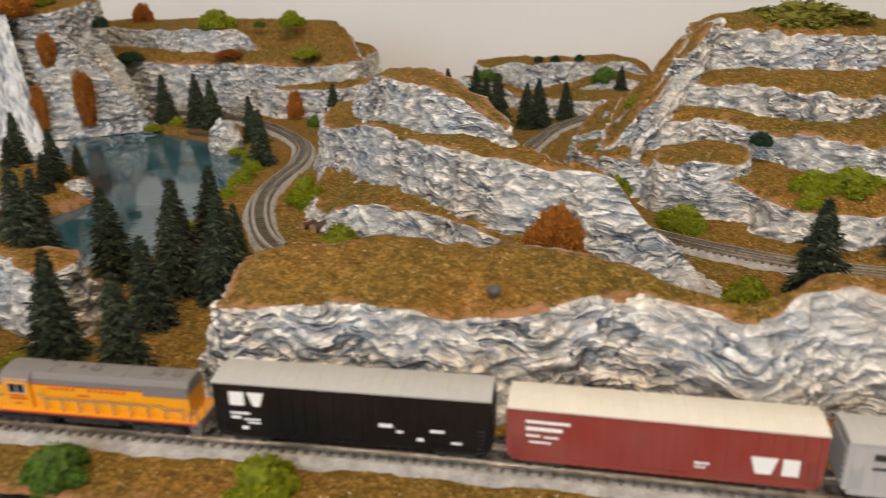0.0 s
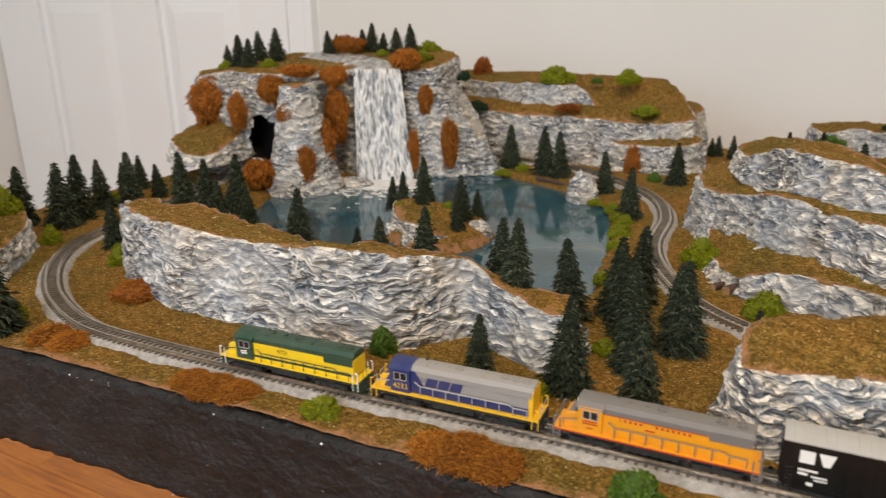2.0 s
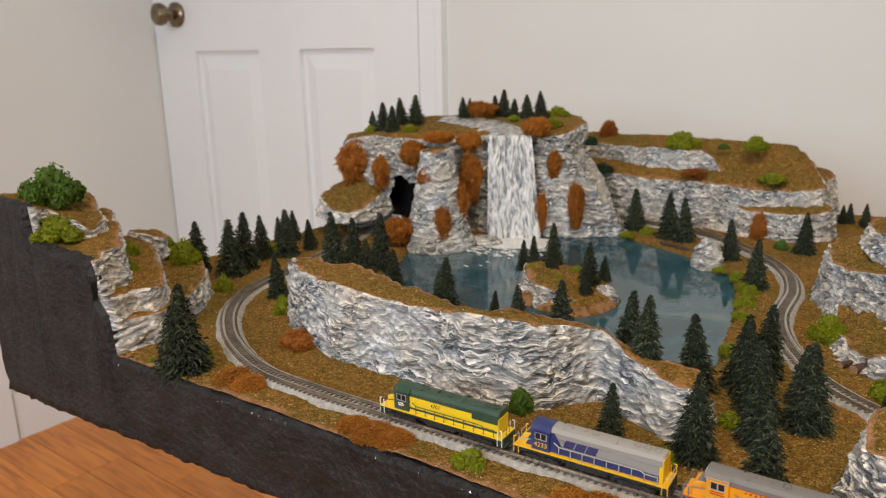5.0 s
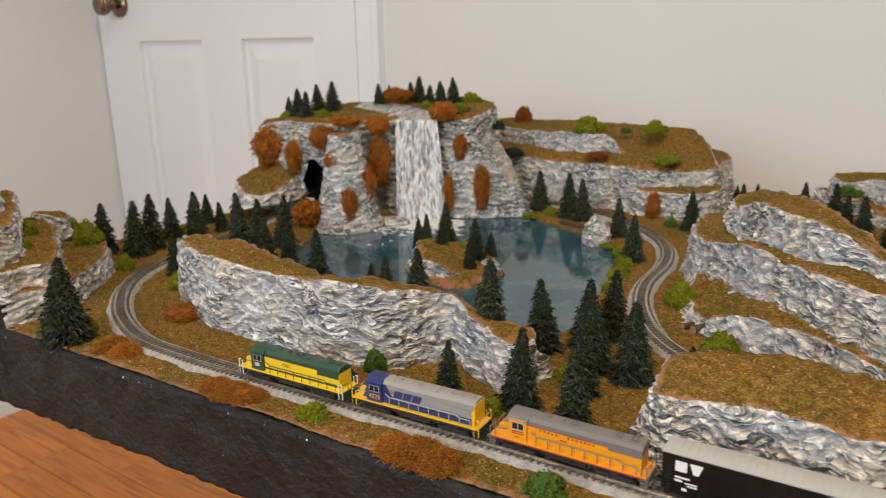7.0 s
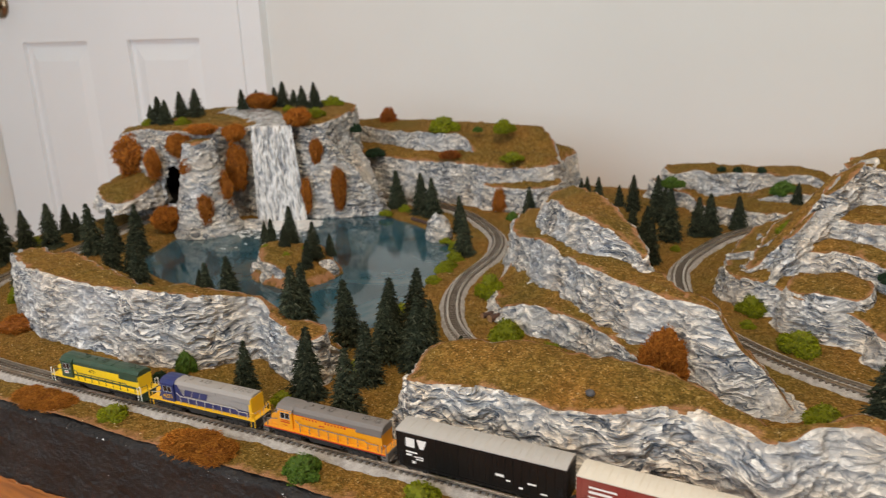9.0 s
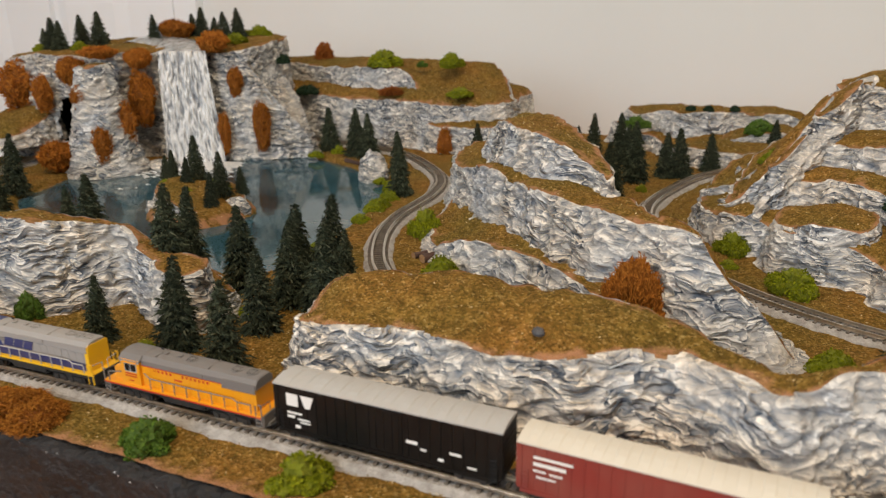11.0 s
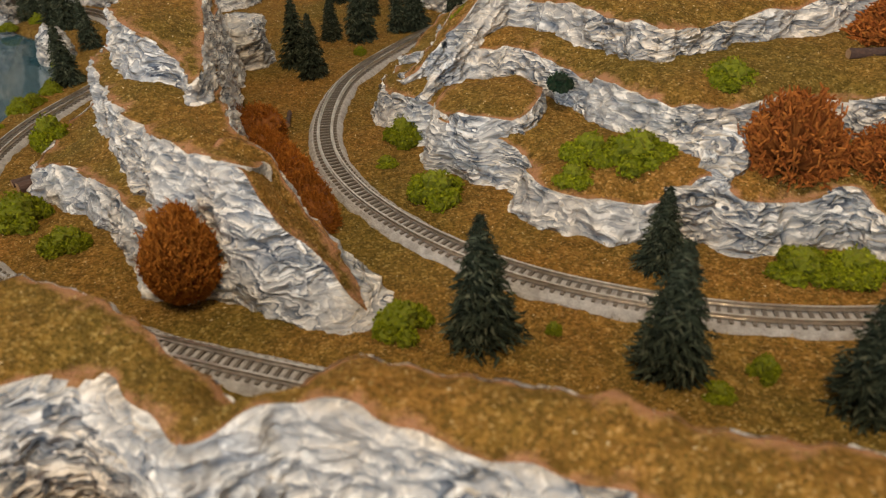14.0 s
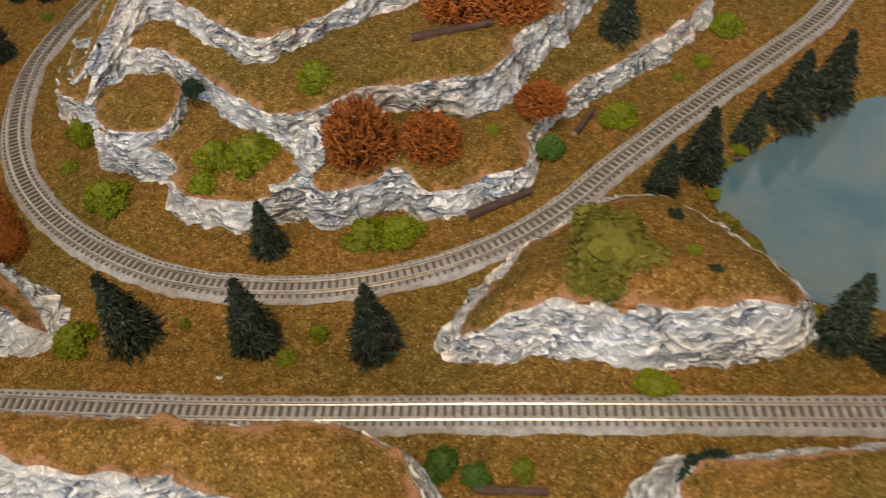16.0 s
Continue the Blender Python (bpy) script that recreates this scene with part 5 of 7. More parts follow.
def lichen_mesh(name, seed, mat, twigs, core=0.76, thick=1.0, root=0.82, reach=1.0):
    """Dried lichen: a ragged dome packed with short forked curling twigs, unit wide and high."""
    rnd = random.Random(seed)
    bm = bmesh.new()
    bmesh.ops.create_icosphere(bm, subdivisions=3, radius=core, matrix=Matrix.Translation((0, 0, 0.40)) @ Matrix.Diagonal((1.05, 1.05, 0.60, 1)))
    for v in bm.verts:
        v.co *= 1 + 0.16 * noise.noise(v.co * 3.1 + Vector((seed, 0, 0))) + 0.05 * noise.noise(v.co * 9)
        v.co.z = max(v.co.z, 0.0)
    for f in bm.faces:
        f.material_index = 1

    def twig(a, b, w):
        d = (b - a).normalized()
        s = d.orthogonal().normalized() * w
        t = d.cross(s)
        base = [bm.verts.new(a + s), bm.verts.new(a - s * 0.5 + t * 0.87), bm.verts.new(a - s * 0.5 - t * 0.87)]
        end = [bm.verts.new(b + s * 0.8), bm.verts.new(b - s * 0.4 + t * 0.7), bm.verts.new(b - s * 0.4 - t * 0.7)]
        for i in range(3):
            j = (i + 1) % 3
            bm.faces.new((base[i], base[j], end[j], end[i]))

    for k in range(twigs):
        d = Vector((rnd.gauss(0, 1), rnd.gauss(0, 1), abs(rnd.gauss(0.1, 0.8)))).normalized()
        p = Vector((d.x * 0.88, d.y * 0.88, 0.10 + d.z * 0.84)) * (1 + 0.14 * noise.noise(d * 3.1 + Vector((seed, 0, 0))))
        q = p * rnd.uniform(0.99, 1.0 + 0.06 * reach) + Vector((rnd.gauss(0, 0.055), rnd.gauss(0, 0.055), rnd.gauss(0, 0.045))) * reach
        q.z = max(q.z, 0.02)
        twig(p * rnd.uniform(root - 0.06, root + 0.06), q, 0.014 * thick)
        for _ in range(2):
            e = q * rnd.uniform(0.97, 1.03) + Vector((rnd.gauss(0, 0.06), rnd.gauss(0, 0.06), rnd.gauss(0, 0.05))) * reach
            e.z = max(e.z, 0.01)
            twig(q, e, 0.011 * thick)
    return mesh_of(bm, name, [mat, M_RUSTSHADE])


def ball_mesh(name, seed, mat, twigs, core=0.62, thick=0.9, reach=0.6):
    """A round ball of dried lichen, unit wide and high."""
    me = lichen_mesh(name, seed, mat, twigs, core, thick, 0.74, reach)
    co = np.empty(len(me.vertices) * 3, np.float32)
    me.vertices.foreach_get("co", co)
    co = co.reshape(-1, 3)
    f = np.clip(co[:, 2], 0, 1)
    grow = np.sqrt(np.clip(1 - (1.9 * (0.52 - f).clip(0)) ** 2, 0.12, 1))
    co[:, 0] *= grow
    co[:, 1] *= grow
    me.vertices.foreach_set("co", co.ravel())
    return me


def scrub_mesh(name, seed, mat, twigs, tall):
    """A cushion of fine lichen, unit wide and high; tall: its height over its half width."""
    rnd = random.Random(seed)
    bm = bmesh.new()

    def skin(d, k):
        e = 2.5 if tall > 2 else 2.0
        q = (abs(d.x) ** e + abs(d.y) ** e + abs(d.z) ** e) ** (1 / e)
        s = d / q * 0.94 * k * (1 + 0.34 * noise.noise(d * 1.7 + Vector((seed, 0, 0))) + 0.12 * noise.noise(d * 4.5 + Vector((0, seed, 0))))
        return Vector((s.x, s.y, 0.5 + 0.5 * s.z))
    bmesh.ops.create_icosphere(bm, subdivisions=3, radius=1.0)
    for v in bm.verts:
        v.co = skin(v.co.normalized(), 0.80)
    for f in bm.faces:
        f.material_index = 1
    for k in range(twigs):
        d = Vector((rnd.gauss(0, 1), rnd.gauss(0, 1), rnd.gauss(0, 1))).normalized()
        p = skin(d, rnd.uniform(0.80, 1.0))
        a = Vector((rnd.gauss(0, 0.09), rnd.gauss(0, 0.09), rnd.gauss(0, 0.09) / tall * 2))
        w = Vector((rnd.gauss(0, 0.030), rnd.gauss(0, 0.030), rnd.gauss(0, 0.030) / tall * 2))
        n = a.cross(w).normalized() * 0.03
        n.z *= 2 / tall
        vs = [bm.verts.new(p - a), bm.verts.new(p + w), bm.verts.new(p + n), bm.verts.new(p + a)]
        for t in ((0, 1, 2), (3, 2, 1), (0, 2, 3), (0, 3, 1)):
            bm.faces.new([vs[q] for q in t])
    return mesh_of(bm, name, [mat, M_RUSTSHADE])


BALL = [ball_mesh("foliage", 27, M_RUSSET, 4200)]
SCRUB = [scrub_mesh("foliage", s, M_RUSSET, 2600, 4.0) for s in (28, 29, 30)]
MOUND = [scrub_mesh("foliage", s, M_RUSSET, 2600, 1.7) for s in (31, 32)]
LIME = [foam_mesh("foliage", s, M_LIME, 3600, 0.07) for s in (11, 12, 13)]
MOSS = [foam_mesh("foliage", s, M_MOSS, 3600, 0.07) for s in (14, 15)]
DARK = [foam_mesh("foliage", s, M_DKGREEN, 1400, 0.09) for s in (16, 17)]
RUSSET = [lichen_mesh("foliage", s, M_RUSSET, 1300) for s in (21, 22)]
ORANGE = [lichen_mesh("foliage", s, M_ORANGE, 1900, 0.62, 1.05, 0.66, 1.15) for s in (23, 24)]
MAROON = [lichen_mesh("foliage", s, M_MAROON, 1000, 0.46, 1.7, 0.56) for s in (25, 26)]
MAT = [foam_mesh("foliage", s, M_OLIVE, 3600, 0.07) for s in (41, 42)]


def bush(kinds, label, x, y, z, r, h, tilt=0.0, depth=1.0):
    ob = tagged(new("bush", kinds[plant_random.randrange(len(kinds))]), label, "bush")
    ob.matrix_basis = pose(x, y, z - 0.0012, tilt, 0, 0) @ pose(0, 0, 0, 0, 0, plant_random.uniform(0, 360) if depth == 1.0 else 0) @ Matrix.Diagonal((r, r * depth, h, 1))
    return ob


FRONT_TREES = [(-0.143, 0.411, 0.000, 0.036), (-0.104, 0.420, 0.000, 0.049), (-0.070, 0.412, 0.000, 0.045), (-0.083, 0.452, 0.000, 0.044), (-0.066, 0.481, 0.000, 0.052), (-0.098, 0.498, 0.000, 0.045),
               (-0.076, 0.512, 0.000, 0.038), (-0.091, 0.485, 0.000, 0.046), (-0.128, 0.494, 0.000, 0.051), (-0.107, 0.513, 0.000, 0.050), (-0.101, 0.536, 0.000, 0.050), (-0.172, 0.498, 0.006, 0.051), (-0.146, 0.460, 0.022, 0.047),
               (-0.031, 0.478, 0.000, 0.034)]
SHORE_TREES = [(-0.266, 0.494, 0.014, 0.022), (-0.234, 0.473, 0.022, 0.030), (-0.292, 0.466, 0.028, 0.024), (-0.196, 0.457, 0.030, 0.036), (-0.270, 0.446, 0.036, 0.034), (-0.383, 0.527, 0.000, 0.040), (-0.414, 0.530, 0.000, 0.043),
               (-0.489, 0.566, 0.000, 0.052), (-0.476, 0.578, 0.000, 0.045), (-0.450, 0.585, 0.000, 0.050), (-0.552, 0.595, 0.000, 0.031), (-0.592, 0.608, 0.000, 0.033), (-0.600, 0.596, 0.000, 0.028)]
WEST_TREES = [(-0.576, 0.478, 0.000, 0.049), (-0.545, 0.492, 0.000, 0.052), (-0.552, 0.512, 0.000, 0.054), (-0.566, 0.545, 0.000, 0.043), (-0.550, 0.562, 0.000, 0.048), (-0.397, 0.343, 0.000, 0.058), (-0.406, 0.338, 0.000, 0.044), (-0.462, 0.474, 0.000, 0.036)]
ISLAND_TREES = [(-0.325, 0.632, 0.006, 0.028), (-0.312, 0.626, 0.012, 0.028), (-0.299, 0.638, 0.012, 0.038), (-0.290, 0.618, 0.013, 0.024), (-0.256, 0.618, 0.010, 0.034), (-0.250, 0.600, 0.007, 0.026), (-0.250, 0.634, 0.008, 0.022)]
REAR_TREES = [(-0.313, 0.846, 0.000, 0.046), (-0.269, 0.828, 0.000, 0.049), (-0.250, 0.822, 0.000, 0.046), (-0.192, 0.778, 0.000, 0.039), (-0.152, 0.708, 0.000, 0.042), (-0.142, 0.840, 0.000, 0.040), (-0.135, 0.988, 0.000, 0.022),
              (-0.128, 0.991, 0.000, 0.024), (-0.112, 0.985, 0.000, 0.026), (-0.075, 0.947, 0.000, 0.026), (-0.055, 0.932, 0.000, 0.042), (-0.025, 0.918, 0.000, 0.046), (-0.013, 0.893, 0.000, 0.039), (0.009, 0.830, 0.000, 0.052),
              (-0.012, 0.770, 0.000, 0.046), (-0.014, 0.827, 0.000, 0.034), (0.010, 0.748, 0.000, 0.042), (0.029, 0.855, 0.000, 0.040), (0.041, 0.860, 0.000, 0.044), (0.062, 0.893, 0.000, 0.036), (0.110, 0.938, 0.018, 0.026)]
SUMMIT_TREES = [(-0.594, 0.742, 0.104, 0.022), (-0.570, 0.734, 0.104, 0.033), (-0.552, 0.728, 0.104, 0.030), (-0.582, 0.780, 0.106, 0.033), (-0.569, 0.790, 0.106, 0.036), (-0.525, 0.827, 0.112, 0.026), (-0.560, 0.890, 0.112, 0.020),
                (-0.504, 0.864, 0.112, 0.026), (-0.495, 0.868, 0.112, 0.033), (-0.488, 0.880, 0.112, 0.022), (-0.461, 0.866, 0.112, 0.028), (-0.446, 0.872, 0.112, 0.032)]
LOOP_TREES = [(0.188, 0.520, 0.000, 0.047), (0.248, 0.518, 0.000, 0.048), (0.304, 0.517, 0.000, 0.045), (0.241, 0.576, 0.000, 0.034), (0.426, 0.733, 0.019, 0.044), (0.441, 0.618, 0.000, 0.034), (0.462, 0.634, 0.000, 0.044),
              (0.492, 0.658, 0.000, 0.034), (0.517, 0.676, 0.000, 0.046), (0.542, 0.690, 0.000, 0.048), (0.507, 0.527, 0.000, 0.044), (0.523, 0.516, 0.000, 0.034)]
for rows, group in ((FRONT_TREES, "spruces in the front gap"), (SHORE_TREES, "spruces along the lake shore"), (WEST_TREES, "spruces at the west bend"), (ISLAND_TREES, "spruces on the island"),
                    (REAR_TREES, "spruces at the rear"), (SUMMIT_TREES, "spruces on the mountain top"), (LOOP_TREES, "spruces round the loop")):
    for x, y, z, h in rows:
        conifer(x, y, z, h * (0.92 if rows is FRONT_TREES else 1.0), group, 1.3 if rows is SUMMIT_TREES else 1.12 if rows is LOOP_TREES else 1.0)

LIME_ROWS = [(0.141, 0.609, 0.000, 0.0150, 0.0150), (0.105, 0.665, 0.000, 0.0125, 0.0150), (0.106, 0.636, 0.000, 0.0065, 0.0060), (0.226, 0.621, 0.0205, 0.0170, 0.0150), (0.206, 0.620, 0.020, 0.0120, 0.0140), (0.203, 0.606, 0.0165, 0.0098, 0.0100),
             (0.259, 0.657, 0.044, 0.0140, 0.0120), (0.308, 0.586, 0.000, 0.0130, 0.0120), (0.290, 0.583, 0.000, 0.0130, 0.0120), (0.263, 0.510, 0.000, 0.0058, 0.0060), (0.276, 0.523, 0.000, 0.0055, 0.0090), (0.210, 0.528, 0.000, 0.0034, 0.0050), (0.160, 0.516, 0.000, 0.0115, 0.0130), (0.120, 0.738, 0.043, 0.0113, 0.0110)]
LIME_MORE = [(0.424, 0.675, 0.001, 0.0125, 0.0120), (0.498, 0.763, 0.000, 0.0110, 0.0150), (0.478, 0.730, 0.000, 0.0070, 0.0070), (0.462, 0.714, 0.000, 0.0050, 0.0050), (0.443, 0.550, 0.032, 0.0036, 0.0035), (0.426, 0.500, 0.000, 0.0110, 0.0060), (0.353, 0.648, 0.017, 0.0046, 0.0045),
             (-0.189, 0.354, 0.000, 0.0097, 0.0095), (0.005, 0.364, 0.000, 0.0120, 0.0110), (-0.081, 0.617, 0.000, 0.0135, 0.0210), (-0.034, 0.545, 0.000, 0.0137, 0.0170), (0.110, 0.671, 0.000, 0.0120, 0.0140), (0.002, 0.533, 0.000, 0.0120, 0.0110), (-0.114, 0.410, 0.000, 0.0085, 0.0080)]
LIME_LEFT = [(-0.512, 0.458, 0.000, 0.0085, 0.0160), (-0.427, 0.448, 0.000, 0.0090, 0.0160), (-0.543, 0.344, 0.067, 0.0230, 0.0170), (-0.510, 0.375, 0.038, 0.0088, 0.0120), (-0.548, 0.448, 0.021, 0.0150, 0.0230), (-0.575, 0.448, 0.021, 0.0140, 0.0230), (-0.545, 0.398, 0.040, 0.0080, 0.0130), (-0.404, 0.360, 0.000, 0.0057, 0.0130),
             (-0.430, 0.337, 0.000, 0.0029, 0.0040), (-0.570, 0.504, 0.000, 0.0080, 0.0140), (-0.575, 0.558, 0.000, 0.0140, 0.0120), (-0.206, 0.418, 0.000, 0.0060, 0.0080)]
LIME_REAR = [(-0.584, 0.728, 0.104, 0.0080, 0.0080), (-0.532, 0.734, 0.104, 0.0113, 0.0110), (-0.438, 0.898, 0.112, 0.0168, 0.0140), (-0.398, 0.812, 0.110, 0.0140, 0.0110), (-0.465, 0.842, 0.112, 0.0073, 0.0070), (-0.300, 0.942, 0.080, 0.0230, 0.0190), (-0.222, 0.950, 0.080, 0.0160, 0.0170),
             (-0.190, 0.905, 0.055, 0.0160, 0.0100), (-0.294, 0.833, 0.000, 0.0082, 0.0100), (-0.307, 0.812, 0.000, 0.0090, 0.0070), (0.022, 0.797, 0.000, 0.0054, 0.0070), (-0.150, 0.690, -0.001, 0.0090, 0.0100), (-0.146, 0.660, -0.001, 0.0100, 0.0110), (-0.306, 0.611, 0.013, 0.0055, 0.0075), (-0.272, 0.628, 0.012, 0.0060, 0.0085), (-0.277, 0.605, 0.012, 0.0050, 0.0060)]
for rows in (LIME_ROWS, LIME_MORE, LIME_LEFT, LIME_REAR):
    for r in rows:
        bush(LIME, "lime-green torn foam bush on the turf", *r)
for r in [(-0.056, 0.357, 0.000, 0.0110, 0.0125), (-0.197, 0.414, 0.000, 0.0080, 0.0160), (-0.574, 0.360, 0.086, 0.0240, 0.0300), (0.385, 0.646, 0.003, 0.0090, 0.0130), (-0.255, 0.945, 0.080, 0.0069, 0.0070), (-0.163, 0.844, 0.000, 0.0080, 0.0110), (0.095, 0.955, 0.027, 0.0165, 0.0150), (-0.020, 0.960, 0.026, 0.0140, 0.0120)]:
    bush(MOSS, "mid-green foam bush with torn edges", *r)
for r in [(0.186, 0.661, 0.0365, 0.0075, 0.0080), (0.440, 0.580, 0.018, 0.0060, 0.0090), (0.449, 0.536, 0.034, 0.0045, 0.0045), (-0.369, 0.850, 0.088, 0.0076, 0.0110), (-0.380, 0.905, 0.050, 0.0170, 0.0110), (0.028, 0.985, 0.042, 0.0055, 0.0060), (0.045, 0.985, 0.042, 0.0055, 0.0070),
          (0.069, 0.988, 0.043, 0.0060, 0.0065), (-0.205, 0.400, 0.000, 0.006, 0.006)]:
    bush(DARK, "small dark green foam bush", *r)
bush(BALL, "round russet dried-lichen bush by the rock nose", 0.077, 0.513, 0.001, 0.0158, 0.0400)
bush(SCRUB, "round russet dried-lichen bush on the mountain shoulder", -0.583, 0.698, 0.049, 0.0198, 0.0470)
for r in [(0.026, 0.652, 0.000, 0.0155, 0.0200), (0.050, 0.620, 0.000, 0.0130, 0.0220), (0.063, 0.607, 0.000, 0.0140, 0.0240), (0.077, 0.594, 0.000, 0.0140, 0.0240), (0.090, 0.581, 0.000, 0.0130, 0.0220), (0.100, 0.571, 0.000, 0.0110, 0.0180), (-0.192, 0.874, 0.000, 0.0091, 0.0280), (-0.370, 0.413, 0.000, 0.0150, 0.0110)]:
    bush(RUSSET, "russet dried-lichen bush on the turf", *r)
for r in [(-0.108, 0.352, 0.000, 0.0115, 0.0070), (-0.121, 0.353, 0.000, 0.0130, 0.0078), (-0.134, 0.352, 0.000, 0.0105, 0.0062), (-0.234, 0.351, 0.000, 0.0110, 0.0046), (-0.247, 0.350, 0.000, 0.0125, 0.0050), (-0.261, 0.350, 0.000, 0.0100, 0.0046), (-0.347, 0.350, 0.000, 0.0110, 0.0070), (-0.363, 0.351, 0.000, 0.0120, 0.0070)]:
    bush(ORANGE, "low orange-brown dried-lichen scrub", *r)
for r in [(0.285, 0.625, 0.0215, 0.0200, 0.0320), (0.321, 0.630, 0.019, 0.0170, 0.0220), (0.379, 0.673, 0.014, 0.0155, 0.0120), (0.335, 0.722, 0.045, 0.0240, 0.0220), (0.362, 0.726, 0.043, 0.0220, 0.0190), (-0.408, 0.980, 0.081, 0.0115, 0.0210), (-0.272, 0.905, 0.053, 0.0140, 0.0090)]:
    bush(MAROON, "dark rust-brown dried-lichen bush on turf", *r)
# scrub that clings to the mountain's face
for r in [(-0.537, 0.688, 0.050, 0.0088, 0.0340), (-0.494, 0.690, 0.078, 0.0135, 0.0240), (-0.471, 0.704, 0.101, 0.0170, 0.0110), (-0.451, 0.732, 0.091, 0.0130, 0.0170), (-0.4615, 0.671, 0.057, 0.0085, 0.0230), (-0.441, 0.697, 0.019, 0.0112, 0.0430),
          (-0.446, 0.726, 0.036, 0.0120, 0.0520), (-0.4415, 0.669, 0.005, 0.0092, 0.0380), (-0.484, 0.654, 0.004, 0.0180, 0.0250), (-0.380, 0.785, 0.060, 0.0076, 0.0290), (-0.386, 0.769, 0.004, 0.0060, 0.0420), (-0.357, 0.792, 0.008, 0.0085, 0.0470), (-0.514, 0.848, 0.112, 0.0190, 0.0190), (-0.395, 0.776, 0.104, 0.0150, 0.0190)]:
    bush(SCRUB if r[4] > 2.2 * r[3] else MOUND, "russet lichen scrub clinging to the rock", *r)
tagged(bush(MAT, "broad olive clump", 0.23, 0.80, 0.092, 0.050, 0.017), "broad olive moss clump on the rocky summit", "bush")
tagged(bush(MAT, "flat olive mat", 0.408, 0.549, 0.026, 0.031, 0.0180), "flat olive moss mat on the turf mound", "bush")

for r in [(0.487, 0.546, 0.001, 0.0100, 0.0090), (0.484, 0.562, 0.000, 0.0090, 0.0080), (0.477, 0.578, 0.000, 0.0090, 0.0080), (0.470, 0.594, 0.000, 0.0080, 0.0070), (0.497, 0.538, 0.000, 0.0080, 0.0070)]:
    bush(MAT, "olive grass tuft hanging over the pond bank", *r)

# bits of green in the dip before the track
for r in [(0.338, 0.461, 0.000, 0.0085, 0.0120), (0.352, 0.457, 0.000, 0.0070, 0.0100)]:
    bush(MOSS, "mid-green foam bush in the shaded dip", *r)
bush(LIME, "small lime-green foam tuft in the dip", 0.370, 0.461, 0.0, 0.0060, 0.0070)
bush(DARK, "dark green foam bush in a rock cleft", 0.437, 0.449, 0.026, 0.0130, 0.0070)
bush(MOSS, "green foam bush behind the front hill", 0.215, 0.4695, 0.0, 0.0080, 0.0080)
for r in [(-0.300, 0.636, 0.009, 0.0070, 0.0090), (-0.262, 0.626, 0.010, 0.0080, 0.0090), (-0.310, 0.616, 0.008, 0.0060, 0.0090), (-0.276, 0.612, 0.010, 0.0060, 0.0060)]:
    bush(LIME, "small lime-green foam bush on the island", *r)
for r in [(-0.148, 0.672, -0.001, 0.0085, 0.0090), (-0.158, 0.700, -0.001, 0.0080, 0.0080), (-0.170, 0.725, -0.001, 0.0085, 0.0090), (-0.190, 0.742, -0.001, 0.0070, 0.0060), (-0.140, 0.630, -0.001, 0.0080, 0.0080), (-0.128, 0.560, 0.000, 0.0090, 0.0080), (-0.100, 0.465, 0.000, 0.0080, 0.0080), (0.476, 0.640, 0.000, 0.0050, 0.0050), (0.487, 0.650, 0.000, 0.0050, 0.0050), (0.468, 0.616, 0.000, 0.0045, 0.0045)]:
    bush(LIME, "lime-green foam tuft along the shore", *r)


def straw():
    """Loose flecks of straw, turf crumb and grit over all the turf."""
    rnd = np.random.RandomState(8)
    spots = []
    for ob in list(scene.objects):
        if ob.type == "MESH" and (ob.name.startswith("turf_top") or ob.name == "ground"):
            me = ob.data
            co = np.empty(len(me.vertices) * 3, np.float32)
            me.vertices.foreach_get("co", co)
            co = co.reshape(-1, 3)
            tri = np.array([p.vertices[:3] for p in me.polygons])
            a, b, c = co[tri[:, 0]], co[tri[:, 1]], co[tri[:, 2]]
            area = np.linalg.norm(np.cross(b - a, c - a), axis=1) * (2 if ob.name == "ground" else 1)
            n = int(area.sum() / 2 * 90000)
            pick = rnd.choice(len(tri), n, p=area / area.sum())
            u, v = rnd.rand(n, 1), rnd.rand(n, 1)
            if ob.name == "ground":
                at = a[pick] + (b - a)[pick] * u + (c - b)[pick] * v
            else:
                flip = (u + v) > 1
                u, v = np.where(flip, 1 - u, u), np.where(flip, 1 - v, v)
                at = a[pick] + (b - a)[pick] * u + (c - a)[pick] * v
            spots.append(at)
    at = np.concatenate(spots)
    at = at[at[:, 2] > -0.0015]
    n = len(at)
    ang = rnd.uniform(0, math.tau, n)
    long = rnd.uniform(0.0004, 0.0012, n)
    wide = rnd.uniform(0.00016, 0.00036, n)
    d = np.column_stack([np.cos(ang), np.sin(ang), rnd.uniform(-0.3, 0.6, n)])
    s = np.column_stack([-np.sin(ang), np.cos(ang), rnd.uniform(-0.3, 0.3, n)])
    base = at + (0, 0, 0.0003)
    v = np.stack([base - s * wide[:, None], base + s * wide[:, None], base + d * long[:, None] + (0, 0, 0.0002), base + (0, 0, 0.00045)], 1).reshape(-1, 3)
    i = np.arange(n) * 4
    me = bpy.data.meshes.new("straw_fleck")
    me.from_pydata(v.tolist(), [], np.concatenate([np.column_stack([i, i + 2, i + 3]), np.column_stack([i + 1, i + 3, i + 2]), np.column_stack([i, i + 3, i + 1])]).tolist())
    me.materials.append(M_STRAW)
    tagged(part("straw_fleck", me, None), "loose straw flecks and turf crumbs", "ground cover", kind="stuff")


